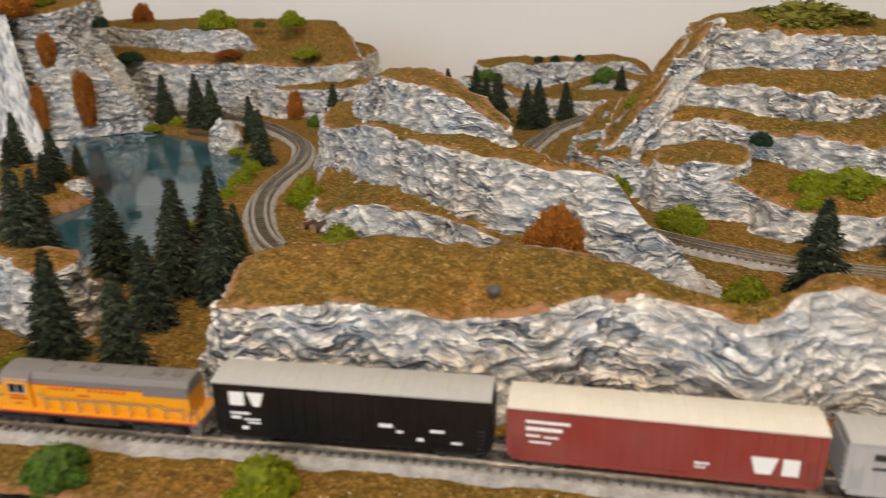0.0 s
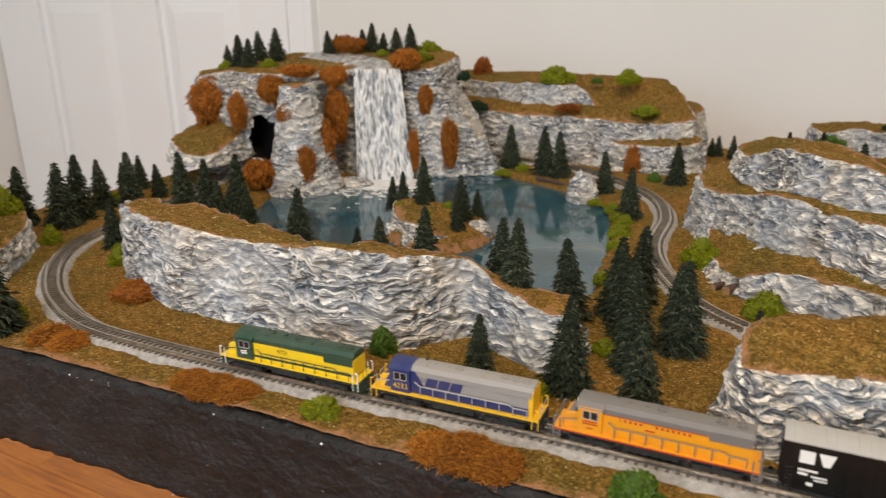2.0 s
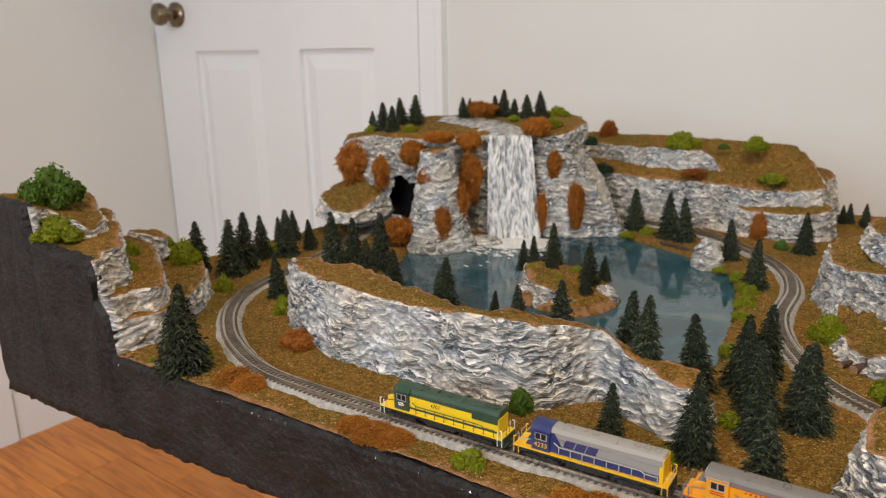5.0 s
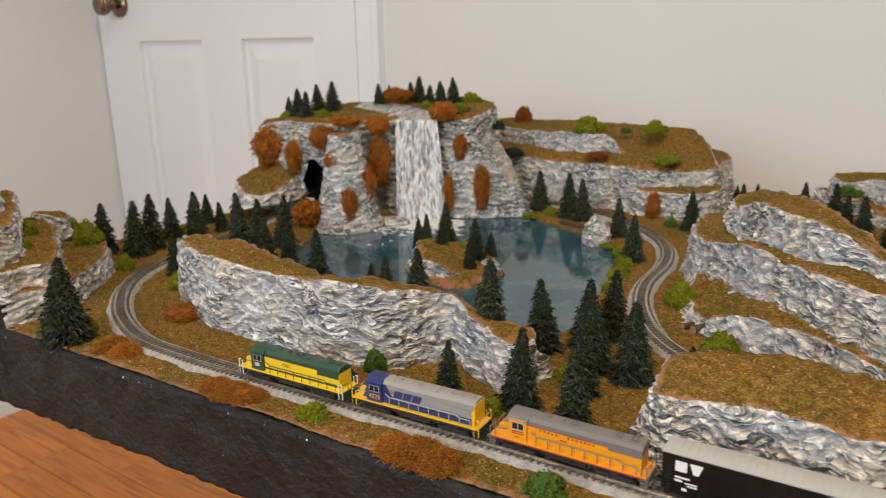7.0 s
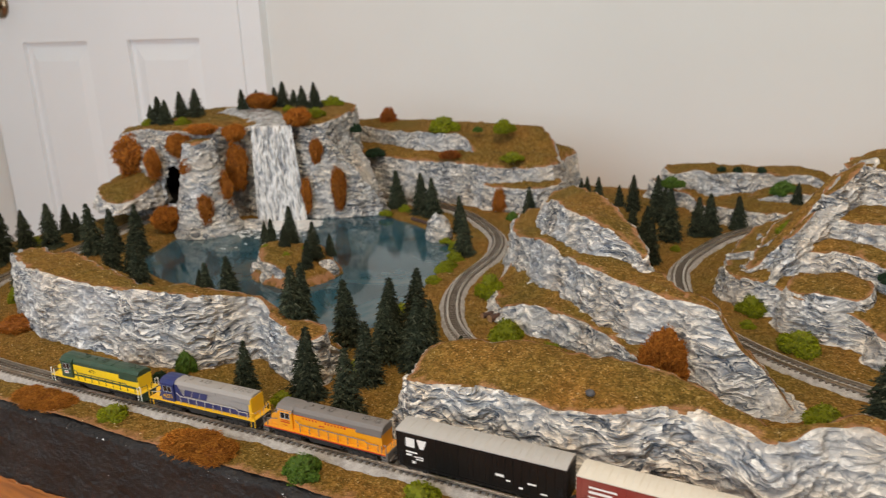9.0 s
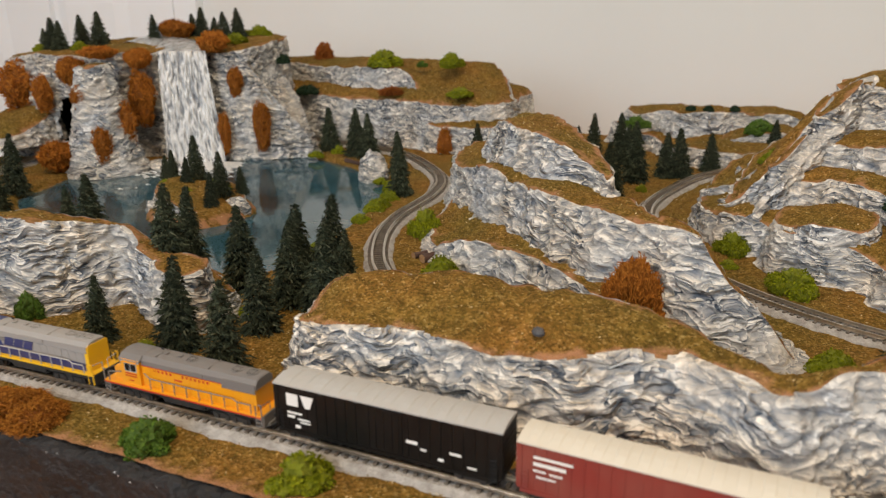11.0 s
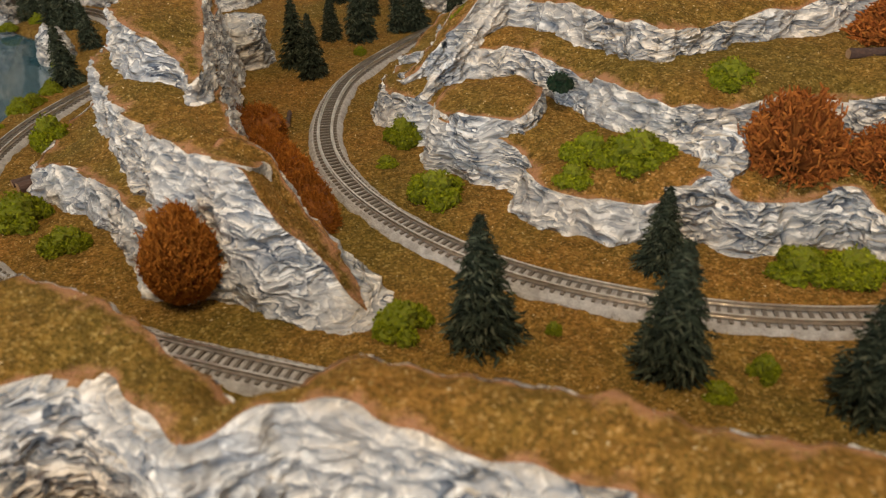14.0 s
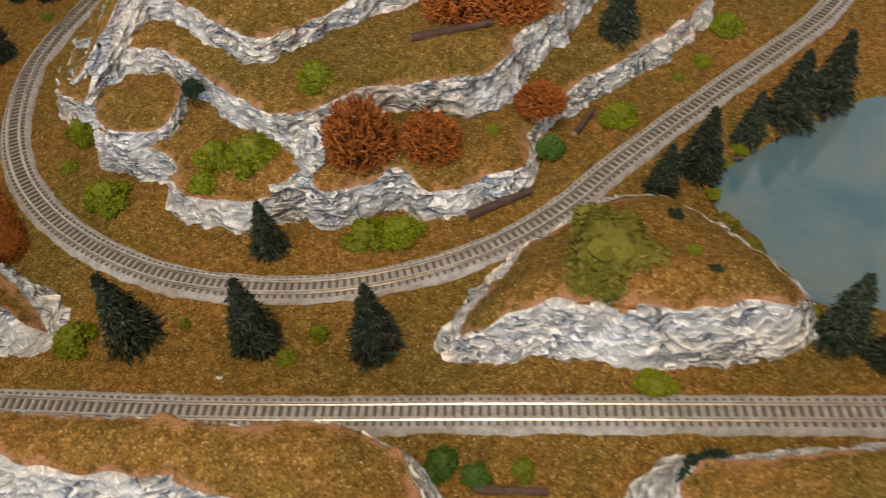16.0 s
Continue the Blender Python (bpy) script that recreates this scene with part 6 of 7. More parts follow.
M_STRAW = foliage_material("straw_and_crumb", [(0.0, (0.085, 0.070, 0.014)), (0.35, (0.17, 0.115, 0.024)), (0.70, (0.27, 0.175, 0.045)), (0.92, (0.36, 0.25, 0.09)), (1.0, (0.70, 0.58, 0.36))])
straw()

# ---------------------------------------------------------------- floorboards
def floorboards():
    f = tagged(new("floor"), "orange-brown oak strip floor with dark joints", "floor", kind="structure")
    shared = {}
    rnd = random.Random(5)
    wide = 0.083
    rows = int((Y1 - Y0) / wide) + 1
    for j in range(rows):
        x = X0
        first = rnd.choice((0.3, 0.5, 0.9))
        y = Y0 + j * wide
        while x < X1:
            n = round(min(first if x == X0 else rnd.choice((0.7, 1.0, 1.3)), X1 - x), 3)
            if n < 0.02:
                break
            if n not in shared:
                bm = bmesh.new()
                box(bm, 0.0006, 0.0006, -0.012, n - 0.0006, wide - 0.0006, 0)
                bmesh.ops.bevel(bm, geom=[e for e in bm.edges if all(v.co.z > -0.001 for v in e.verts)], offset=0.0012, segments=1)
                shared[n] = mesh_of(bm, "floorboard", M_FLOOR)
            if x + n > X0 and x < X1:
                part("floorboard", shared[n], None, f, at=pose(x, y, FLOOR_Z))
            x += n


floorboards()

# ---------------------------------------------------------------- train
def model_paint(name, base, rough):
    """Satin model paint, very slightly dusty."""
    m = material(name, base, rough)
    n1 = noise_tex(m, 60.0, 4)
    r = ramp(m, [(0.35, (0, 0, 0)), (0.8, (0.16, 0.16, 0.16))])
    wire(m, n1, "Fac", r, 0)
    c = mix(m, (r, "Color"), base, (0.30, 0.25, 0.18))
    wire(m, c, 2, shader(m), "Base Color")
    return m


M_TGREEN = model_paint("loco_dark_green", (0.020, 0.060, 0.038), 0.42)
M_TYELLOW = model_paint("loco_bright_yellow", (0.86, 0.60, 0.010), 0.42)
M_TBLUE = model_paint("loco_deep_blue", (0.018, 0.030, 0.135), 0.42)
M_TGREY = model_paint("loco_light_grey", (0.30, 0.29, 0.28), 0.5)
M_TGOLD = model_paint("loco_orange_yellow", (0.80, 0.33, 0.005), 0.42)
M_TAMBER = model_paint("loco_amber_yellow", (0.86, 0.50, 0.008), 0.42)
M_TROOF = model_paint("loco_roof_grey", (0.165, 0.155, 0.15), 0.55)
M_TBLACK = varied("car_black", (0.0045, 0.0044, 0.0046), (0.0085, 0.0080, 0.0078), 60.0, 0.40)
shader(M_TBLACK).inputs["Specular IOR Level"].default_value = 0.3
M_TRED = model_paint("car_boxcar_red", (0.235, 0.030, 0.022), 0.55)
M_TCREAM = model_paint("car_cream_roof", (0.66, 0.63, 0.55), 0.6)
M_TPALE = model_paint("car_pale_grey", (0.42, 0.42, 0.41), 0.55)
M_TBROWN = model_paint("car_brown_end", (0.13, 0.026, 0.018), 0.55)
M_TCARYEL = model_paint("car_warm_yellow", (0.82, 0.47, 0.010), 0.5)
M_TWHITE = material("lettering_white", (0.80, 0.80, 0.78), 0.5)
M_TREDLINE = material("lettering_red", (0.50, 0.03, 0.015), 0.5)
M_TRUCK = varied("truck_charcoal", (0.020, 0.019, 0.018), (0.034, 0.032, 0.030), 200.0, 0.6)
M_WHEEL = varied("blackened_wheel", (0.06, 0.055, 0.05), (0.10, 0.09, 0.085), 200.0, 0.4, metal=0.8)
M_TGLASS = material("dark_cab_glass", (0.015, 0.018, 0.02), 0.08)
MM = 0.001


def bits(name, parent, mat, boxes, bevel=0.12, label="", at=None):
    """A part made of bevelled blocks given in millimetres: x0, x1, y0, y1, z0, z1."""
    bm = bmesh.new()
    for x0, x1, y0, y1, z0, z1 in boxes:
        box(bm, x0 * MM, y0 * MM, z0 * MM, x1 * MM, y1 * MM, z1 * MM)
    if bevel:
        bmesh.ops.bevel(bm, geom=bm.edges[:], offset=bevel * MM, segments=1)
    return part(name, bm, mat, parent, label, at=at)


def rods(name, parent, mat, lines, r=0.16, label=""):
    bm = bmesh.new()
    for a, b in lines:
        cyl(bm, Vector(a) * MM, Vector(b) * MM, r * MM, n=6)
    return part(name, bm, mat, parent, label)


def discs(name, parent, mat, spots, r, h, label=""):
    bm = bmesh.new()
    for x, y, z in spots:
        cyl(bm, (x * MM, y * MM, z * MM), (x * MM, y * MM, (z + h * 0.7) * MM), r * MM, n=18)
        cyl(bm, (x * MM, y * MM, (z + h * 0.7) * MM), (x * MM, y * MM, (z + h) * MM), r * 0.86 * MM, r * 0.2 * MM, n=18)
    return part(name, bm, mat, parent, label)


def bogie(parent, x, wheelbase, big):
    t = bits("truck", parent, M_TRUCK, [(x - wheelbase / 2 - 2.0, x + wheelbase / 2 + 2.0, s * 5.4 - 0.5, s * 5.4 + 0.5, 1.6, 3.6) for s in (-1, 1)]
             + [(x - 1.6, x + 1.6, -5.8, 5.8, 1.4, 4.4)] + [(x + d * wheelbase / 2 - 1.0, x + d * wheelbase / 2 + 1.0, s * 5.9 - 0.5, s * 5.9 + 0.5, 1.4, 3.4) for d in (-1, 1) for s in (-1, 1)]
             + ([(x - 0.8 + d, x + 0.8 + d, s * 6.0 - 0.3, s * 6.0 + 0.3, 1.2, 3.2) for d in (-1.6, 1.6) for s in (-1, 1)] if big else []), 0.2)
    for d in (-1, 1):
        for s in (-1, 1):
            bm = bmesh.new()
            c = Vector(((x + d * wheelbase / 2) * MM, s * 3.4 * MM, (2.4 if big else 2.0) * MM))
            r = (2.4 if big else 2.0) * MM
            cyl(bm, c, c + Vector((0, s * 0.9 * MM, 0)), r, n=20)
            cyl(bm, c - Vector((0, s * 0.35 * MM, 0)), c, r * 1.14, n=20)
            cyl(bm, c + Vector((0, s * 0.9 * MM, 0)), c + Vector((0, s * 1.1 * MM, 0)), r * 0.45, n=12)
            part("wheel", bm, M_WHEEL, t)


def coupler(parent, x, s):
    bits("coupler", parent, M_TRUCK, [(min(x, x + s * 2.6), max(x, x + s * 2.6), -0.5, 0.5, 3.6, 4.6), (min(x + s * 2.0, x + s * 3.4), max(x + s * 2.0, x + s * 3.4), -1.1, 0.9, 3.4, 4.9)], 0.15)


def digits(parent, text, x, side, y, z, size, mat, name="number"):
    cu = bpy.data.curves.new("text", "FONT")
    cu.body, cu.size, cu.align_x, cu.extrude = text, size * MM, "CENTER", 0.03 * MM
    tmp = bpy.data.objects.new("text", cu)
    scene.collection.objects.link(tmp)
    me = bpy.data.meshes.new_from_object(tmp.evaluated_get(bpy.context.evaluated_depsgraph_get()))
    bpy.data.objects.remove(tmp)
    me.materials.clear()
    me.materials.append(mat)
    return part(name, me, None, parent, at=Matrix.Translation((x * MM, side * y * MM, z * MM)) @ Euler((radians(90), 0, radians(180 if side > 0 else 0))).to_matrix().to_4x4())


def bars(parent, mat, side, y, rows, name="lettering"):
    """Painted marks on a car's side: thin plates x0, x1, z0, z1."""
    lo, hi = sorted((side * y, side * (y + 0.06)))
    for x0, x1, z0, z1 in rows:
        bits(name, parent, mat, [(x0, x1, lo, hi, z0, z1)], 0)


def slanted(parent, mat, side, y, quads, name="emblem"):
    """Flat painted strokes on a car's side, each a ring of corners (x, z)."""
    bm = bmesh.new()
    for quad in quads:
        f = [bm.verts.new((x * MM, side * (y + 0.05) * MM, z * MM)) for x, z in quad]
        b = [bm.verts.new((x * MM, side * (y - 0.05) * MM, z * MM)) for x, z in quad]
        bm.faces.new(f)
        for i in range(len(f)):
            bm.faces.new((f[i], b[i], b[(i + 1) % len(f)], f[(i + 1) % len(f)]))
    bmesh.ops.recalc_face_normals(bm, faces=bm.faces)
    return part(name, bm, mat, parent)


def locomotive(label, hood, top, cab, nose, nose_top, sill, rail, grab, pilot, number, number_mat, number_at, fans, band, low_top):
    """A four-axle road diesel. band: colour and heights of a stripe along the hood's foot; low_top: how far the roof colour comes down at the rear."""
    e = tagged(new("diesel_locomotive"), label, "model locomotive")
    bits("underframe", e, M_TRUCK, [(-36.5, 36.5, -6.5, 6.5, 4.6, 5.9), (-36.5, -33, -6.4, 6.4, 3.6, 5.2), (33, 36.5, -6.4, 6.4, 3.6, 5.2)], 0.2)
    bits("walkway", e, sill, [(-36.6, 36.6, -6.8, 6.8, 5.95, 6.6)], 0.1)
    t = bits("fuel_tank", e, M_TRUCK, [(-9.5, 9.5, -5.2, 5.2, 1.9, 5.0)], 0.9)
    for x in (-12.5, 9.8):
        bits("air_reservoir", t, M_TRUCK, [(x, x + 2.7, -4.6, 4.6, 2.8, 4.8)], 0.5)
    bits("long_hood", e, hood, [(-33.5, 18.5, -4.9, 4.9, 6.6, 16.6)], 0.3)
    bm = bmesh.new()
    section = [(-5.0, 15.0), (-5.0, 16.9), (-3.7, 18.6), (-1.5, 19.0), (1.5, 19.0), (3.7, 18.6), (5.0, 16.9), (5.0, 15.0)]
    rings = [[bm.verts.new((x * MM, y * k * MM, (15 + (z - 15) * q) * MM)) for y, z in section] for x, k, q in ((-33.75, 0.97, 0.93), (-33.2, 1.0, 1.0), (18.6, 1.0, 1.0))]
    for p, q in zip(rings, rings[1:]):
        for i in range(8):
            bm.faces.new((p[i], q[i], q[(i + 1) % 8], p[(i + 1) % 8]))
    bm.faces.new(rings[0])
    bm.faces.new(rings[-1])
    bmesh.ops.recalc_face_normals(bm, faces=bm.faces)
    roof = part("hood_roof", bm, top, e)
    bits("radiator_housing", e, top, [(-33.4, -19.0, -5.25, 5.25, low_top, 17.1)], 0.25)
    for x in (12.2, -12.4):
        bits("roof_seam", roof, top, [(x, x + 0.25, -3.6, 3.6, 18.55, 19.12)], 0.05)
    if band is not None:
        for s in (-1, 1):
            bits("hood_band", e, band[0], [(-33.45, 18.4, s * 4.94 - 0.06, s * 4.94 + 0.06, band[1], band[2])], 0)
    c = bits("cab", e, cab, [(18.5, 27.5, -6.2, 6.2, 6.6, 16.9)], 0.25)
    bm = bmesh.new()
    section = [(-6.35, 16.3), (-6.35, 16.6), (-4.2, 18.5), (-1.5, 19.1), (1.5, 19.1), (4.2, 18.5), (6.35, 16.6), (6.35, 16.3)]
    rings = [[bm.verts.new((x * MM, y * MM, z * MM)) for y, z in section] for x in (18.2, 28.3)]
    for i in range(8):
        bm.faces.new((rings[0][i], rings[1][i], rings[1][(i + 1) % 8], rings[0][(i + 1) % 8]))
    bm.faces.new(rings[0])
    bm.faces.new(rings[1])
    bmesh.ops.recalc_face_normals(bm, faces=bm.faces)
    part("cab_roof", bm, M_TBLUE if cab is M_TBLUE else top, c)
    for s in (-1, 1):
        for x in (20.2, 23.1):
            f = bits("window_frame", c, M_TPALE, [(x - 0.35, x + 2.75, s * 6.22 - 0.06, s * 6.22 + 0.06, 11.9, 15.6)], 0)
            bits("cab_window", f, M_TGLASS, [(x, x + 2.4, s * 6.28 - 0.06, s * 6.28 + 0.06, 12.3, 15.2)], 0)
        bits("windscreen", c, M_TGLASS, [(27.46, 27.62, s * 3.0 - 1.9, s * 3.0 + 1.9, 13.4, 16.0)], 0)
        bits("sunshade", c, cab, [(19.6, 26.2, s * 6.6 - 0.4, s * 6.6 + 0.4, 15.9, 16.2)], 0.05)
    bm = bmesh.new()
    n = [bm.verts.new(Vector(v) * MM) for v in ((27.5, -4.4, 6.6), (33.2, -4.4, 6.6), (33.2, 4.4, 6.6), (27.5, 4.4, 6.6), (27.5, -4.4, 13.4), (31.6, -4.0, 12.6), (31.6, 4.0, 12.6), (27.5, 4.4, 13.4), (33.2, -4.2, 11.4), (33.2, 4.2, 11.4))]
    for f in ((0, 1, 8, 5, 4), (3, 7, 6, 9, 2), (1, 2, 9, 8), (8, 9, 6, 5), (4, 5, 6, 7), (0, 3, 2, 1), (0, 4, 7, 3)):
        bm.faces.new([n[k] for k in f])
    bmesh.ops.recalc_face_normals(bm, faces=bm.faces)
    bmesh.ops.bevel(bm, geom=bm.edges[:], offset=0.25 * MM, segments=2)
    short = part("short_hood", bm, nose, e)
    bm = bmesh.new()
    v = [bm.verts.new(Vector(q) * MM) for q in ((27.5, -4.2, 13.48), (31.5, -3.8, 12.72), (31.5, 3.8, 12.72), (27.5, 4.2, 13.48))]
    low = [bm.verts.new(q.co - Vector((0, 0, 0.3 * MM))) for q in v]
    bm.faces.new(v)
    for i in range(4):
        bm.faces.new((v[i], low[i], low[(i + 1) % 4], v[(i + 1) % 4]))
    bmesh.ops.recalc_face_normals(bm, faces=bm.faces)
    part("nose_top", bm, nose_top, short)
    for y in (-3.4, 1.6):
        bits("number_board", c, M_TWHITE, [(28.2, 28.7, y, y + 1.8, 16.8, 18.0)], 0.1)
    for x, r in fans:
        fan = discs("roof_fan", e, top, [(x, 0, 18.85)], r, 0.55)
        bits("fan_grille", fan, M_TROOF if top is M_TGREY else M_TRUCK, [(x + d, x + d + 0.18, -r * 0.8, r * 0.8, 19.26, 19.36) for d in (-1.3, -0.65, 0.0, 0.65, 1.3)], 0)
    for x in (2.8, 9.4):
        bits("exhaust_stack", e, top, [(x, x + 1.4, -0.9, 0.9, 18.8, 19.6)], 0.15)
    bits("dynamic_brake_blister", e, top, [(-10.5, 3.5, -5.35, 5.35, 15.4, 17.0)], 0.4)
    bits("bell_bracket", e, M_TRUCK, [(14.0, 15.0, -3.0, -2.4, 18.6, 19.4)], 0.1)
    z0 = band[2] + 0.3 if band is not None else 7.4
    for s in (-1, 1):
        for k in range(13):
            bits("hood_door", e, hood, [(-31 + 3.8 * k, -27.6 + 3.8 * k, s * 4.94 - 0.07, s * 4.94 + 0.07, z0, min(14.6, low_top - 0.3 if k < 4 else 14.6))], 0.06)
        bits("intake_grille", e, M_TROOF if hood is M_TGREY else hood, [(11.2 + 0.55 * k, 11.5 + 0.55 * k, s * 5.0 - 0.06, s * 5.0 + 0.06, 12.2, 14.4) for k in range(9)], 0)
    for s in (-1, 1):
        xs = [-32 + 5.7 * k for k in range(9)]
        rods("handrail", e, rail, [((xs[0], s * 6.5, 10.0), (xs[1], s * 6.5, 10.0)), ((xs[1], s * 6.5, 10.0), (xs[1] + 1.8, s * 6.5, 11.0)), ((xs[1] + 1.8, s * 6.5, 11.0), (xs[-1], s * 6.5, 11.0)), ((xs[-1], s * 6.5, 11.0), (xs[-1] + 2.6, s * 6.3, 12.6)),
                                   ((27.8, s * 6.3, 11.2), (34.0, s * 6.4, 10.2))], 0.23)
        for k, x in enumerate(xs):
            rods("handrail_post", e, rail, [((x, s * 6.5, 6.5), (x, s * 6.5, 10.0 if k < 2 else 11.0))], 0.22)
        for d in (-1, 1):
            bits("step", e, pilot, [(d * 35.4 - 1.2, d * 35.4 + 1.2, s * 6.2 - 0.7, s * 6.2 + 0.7, z, z + 0.35) for z in (2.2, 3.6, 5.0)], 0)
            bits("step_well", e, pilot, [(d * 35.4 - 1.3, d * 35.4 + 1.3, s * 5.5 - 0.15, s * 5.5 + 0.15, 2.0, 6.0)], 0)
            rods("grab_iron", e, grab, [((d * 36.5, s * 6.6, 2.4), (d * 36.5, s * 6.6, 10.8)), ((d * 34.1, s * 6.6, 2.4), (d * 34.1, s * 6.6, 10.2)), ((d * 36.5, s * 6.6, 10.8), (d * 35.4, s * 6.6, 10.9))], 0.27)
        if number:
            digits(e, number, number_at[0], s, number_at[1], number_at[2], number_at[3], number_mat)
    for d in (-1, 1):
        bits("pilot_plate", e, pilot, [(d * 36.8 - 0.3, d * 36.8 + 0.3, -6.3, 6.3, 2.0, 6.4), (d * 37.3 - 0.4, d * 37.3 + 0.4, -4.0, 4.0, 1.6, 2.8)], 0.1)
        rods("end_rail", e, rail, [((d * 36.4, -6.2, 10.4), (d * 36.4, -1.4, 10.0)), ((d * 36.4, 1.4, 10.0), (d * 36.4, 6.2, 10.4)), ((d * 36.4, -1.4, 10.0), (d * 36.4, -1.4, 6.6)), ((d * 36.4, 1.4, 10.0), (d * 36.4, 1.4, 6.6))])
        bogie(e, d * 22.5, 12.5, True)
        coupler(e, d * 36.8, d)
    for y in (-0.8, 0.8):
        rods("headlight", c, M_TWHITE, [((28.2, y, 17.8), (28.7, y, 17.8))], 0.5)
    return e


def freight_car(name, label, half, body, roof, end, height, ribs, mark):
    c = tagged(new(name), label, "model freight car")
    top = height
    bits("body", c, body, [(-half, half, -6.6, 6.6, 4.4, top - 1.0)], 0.25)
    bits("side_sill", c, body, [(-half + 1, half - 1, s * 6.5 - 0.3, s * 6.5 + 0.3, 3.2, 4.6) for s in (-1, 1)], 0.1)
    r = bmesh.new()
    n, rings = 26, []
    for k in range(n):
        lift = 0.0 if k % 2 else 0.25
        for u in (0.0, 0.86):
            x = -half - 0.3 + (2 * half + 0.6) * (k + u) / (n - 0.14)
            rings.append([r.verts.new((x * MM, y * MM, z * MM)) for y, z in ((-6.9, top - 1.2), (-6.9, top - 0.7), (-3.4, top - 0.1 + lift), (0, top + 0.15 + lift), (3.4, top - 0.1 + lift), (6.9, top - 0.7), (6.9, top - 1.2))])
    for p, q in zip(rings, rings[1:]):
        for i in range(7):
            r.faces.new((p[i], q[i], q[(i + 1) % 7], p[(i + 1) % 7]))
    r.faces.new(rings[0][::-1])
    r.faces.new(rings[-1])
    bmesh.ops.recalc_face_normals(r, faces=r.faces)
    part("roof", r, roof, c)
    for d in (-1, 1):
        bits("end_panel", c, end, [(d * (half + 0.15) - 0.2, d * (half + 0.15) + 0.2, -6.4, 6.4, 4.6, top - 1.2)], 0.12)
        for z in np.arange(6.2, top - 2, 2.0):
            bits("end_rib", c, end, [(d * (half + 0.45) - 0.25, d * (half + 0.45) + 0.25, -5.8, 5.8, z, z + 0.8)], 0.12)
        bogie(c, d * (half - 10), 8.0, False)
        coupler(c, d * (half + 0.3), d)
    for s in (-1, 1):
        bits("side_door", c, body, [(-7.5, 5.5, s * 6.72 - 0.16, s * 6.72 + 0.16, 5.0, top - 1.8)], 0.06)
        for x in (-6.5, -4.2, -1.2, 1.8, 4.2):
            bits("door_rib", c, body, [(x, x + 0.4, s * 6.9 - 0.16, s * 6.9 + 0.16, 5.2, top - 2.0)], 0.06)
        for x in np.linspace(-half + 1, half - 1.5, ribs):
            if not -8.5 < x < 6.0:
                bits("side_rib", c, body, [(x, x + 0.5, s * 6.66 - 0.14, s * 6.66 + 0.14, 4.8, top - 1.4)], 0.05)
        for d in (-1, 1):
            rods("ladder", c, body, [((d * (half - 1.4), s * 7.0, z), (d * (half - 3.6), s * 7.0, z)) for z in np.arange(4.2, 12, 1.4)] + [((d * (half - x), s * 7.0, 3.8), (d * (half - x), s * 7.0, 12.0)) for x in (1.4, 3.6)], 0.13)
        mark(c, s, half)
    return c


def mark_black(c, s, half):
    f = -s
    q = lambda *p: [(f * x, z) for x, z in p]
    slanted(c, M_TWHITE, s, 6.86, [q((-half + 5, 13.8), (-half + 9.6, 13.8), (-half + 9.6, 18.4), (-half + 5, 18.4)), q((-half + 10.6, 18.4), (-half + 12.2, 13.8), (-half + 14.2, 13.8), (-half + 15.8, 18.4))])
    bars(c, M_TWHITE, s, 6.86, [tuple(sorted((f * a, f * b))) + (z, z + h) for a, b, z, h in ((-half + 5, -half + 11, 10.8, 0.8), (-half + 5, -half + 8, 9.2, 1.0), (-half + 9, -half + 14, 8.9, 0.6), (-half + 10, -half + 14, 7.8, 0.6), (9, 13, 10.2, 1.2), (14, 16, 8.6, 0.8), (20, 22, 6.4, 1.0), (24, 28, 9.6, 0.9), (30, 33, 6.2, 0.7), (-half + 8, -half + 10, 5.6, 1.2))])


def mark_red(c, s, half):
    f = -s
    q = lambda *p: [(f * x, z) for x, z in p]
    x = half - 18
    slanted(c, M_TWHITE, s, 6.86, [q((x, 12), (x + 1.4, 6.8), (x + 5.4, 6.8), (x + 6.8, 12)), q((x + 8, 6.8), (x + 12.2, 6.8), (x + 12.2, 12), (x + 8, 12))])
    bars(c, M_TWHITE, s, 6.86, [tuple(sorted((f * a, f * b))) + (z, z + h) for a, b, z, h in ((-half + 5, -half + 17, 15.8, 0.9), (-half + 5, -half + 15, 13.4, 1.2), (-half + 5, -half + 9, 11.4, 0.7), (-half + 10, -half + 14, 11.2, 0.6), (-half + 6, -half + 12, 9.4, 0.6), (9, 13, 8, 0.6), (9, 12, 6.8, 0.5))])


def mark_grey(c, s, half):
    f = -s
    bars(c, M_TRUCK, s, 6.86, [tuple(sorted((f * a, f * b))) + (z, z + h) for a, b, z, h in ((-half + 6, -half + 15, 14.2, 2.0), (-half + 6, -half + 12, 11.4, 0.8), (10, 18, 9.2, 0.7), (10, 15, 7.8, 0.6), (26, 31, 8, 0.6))])


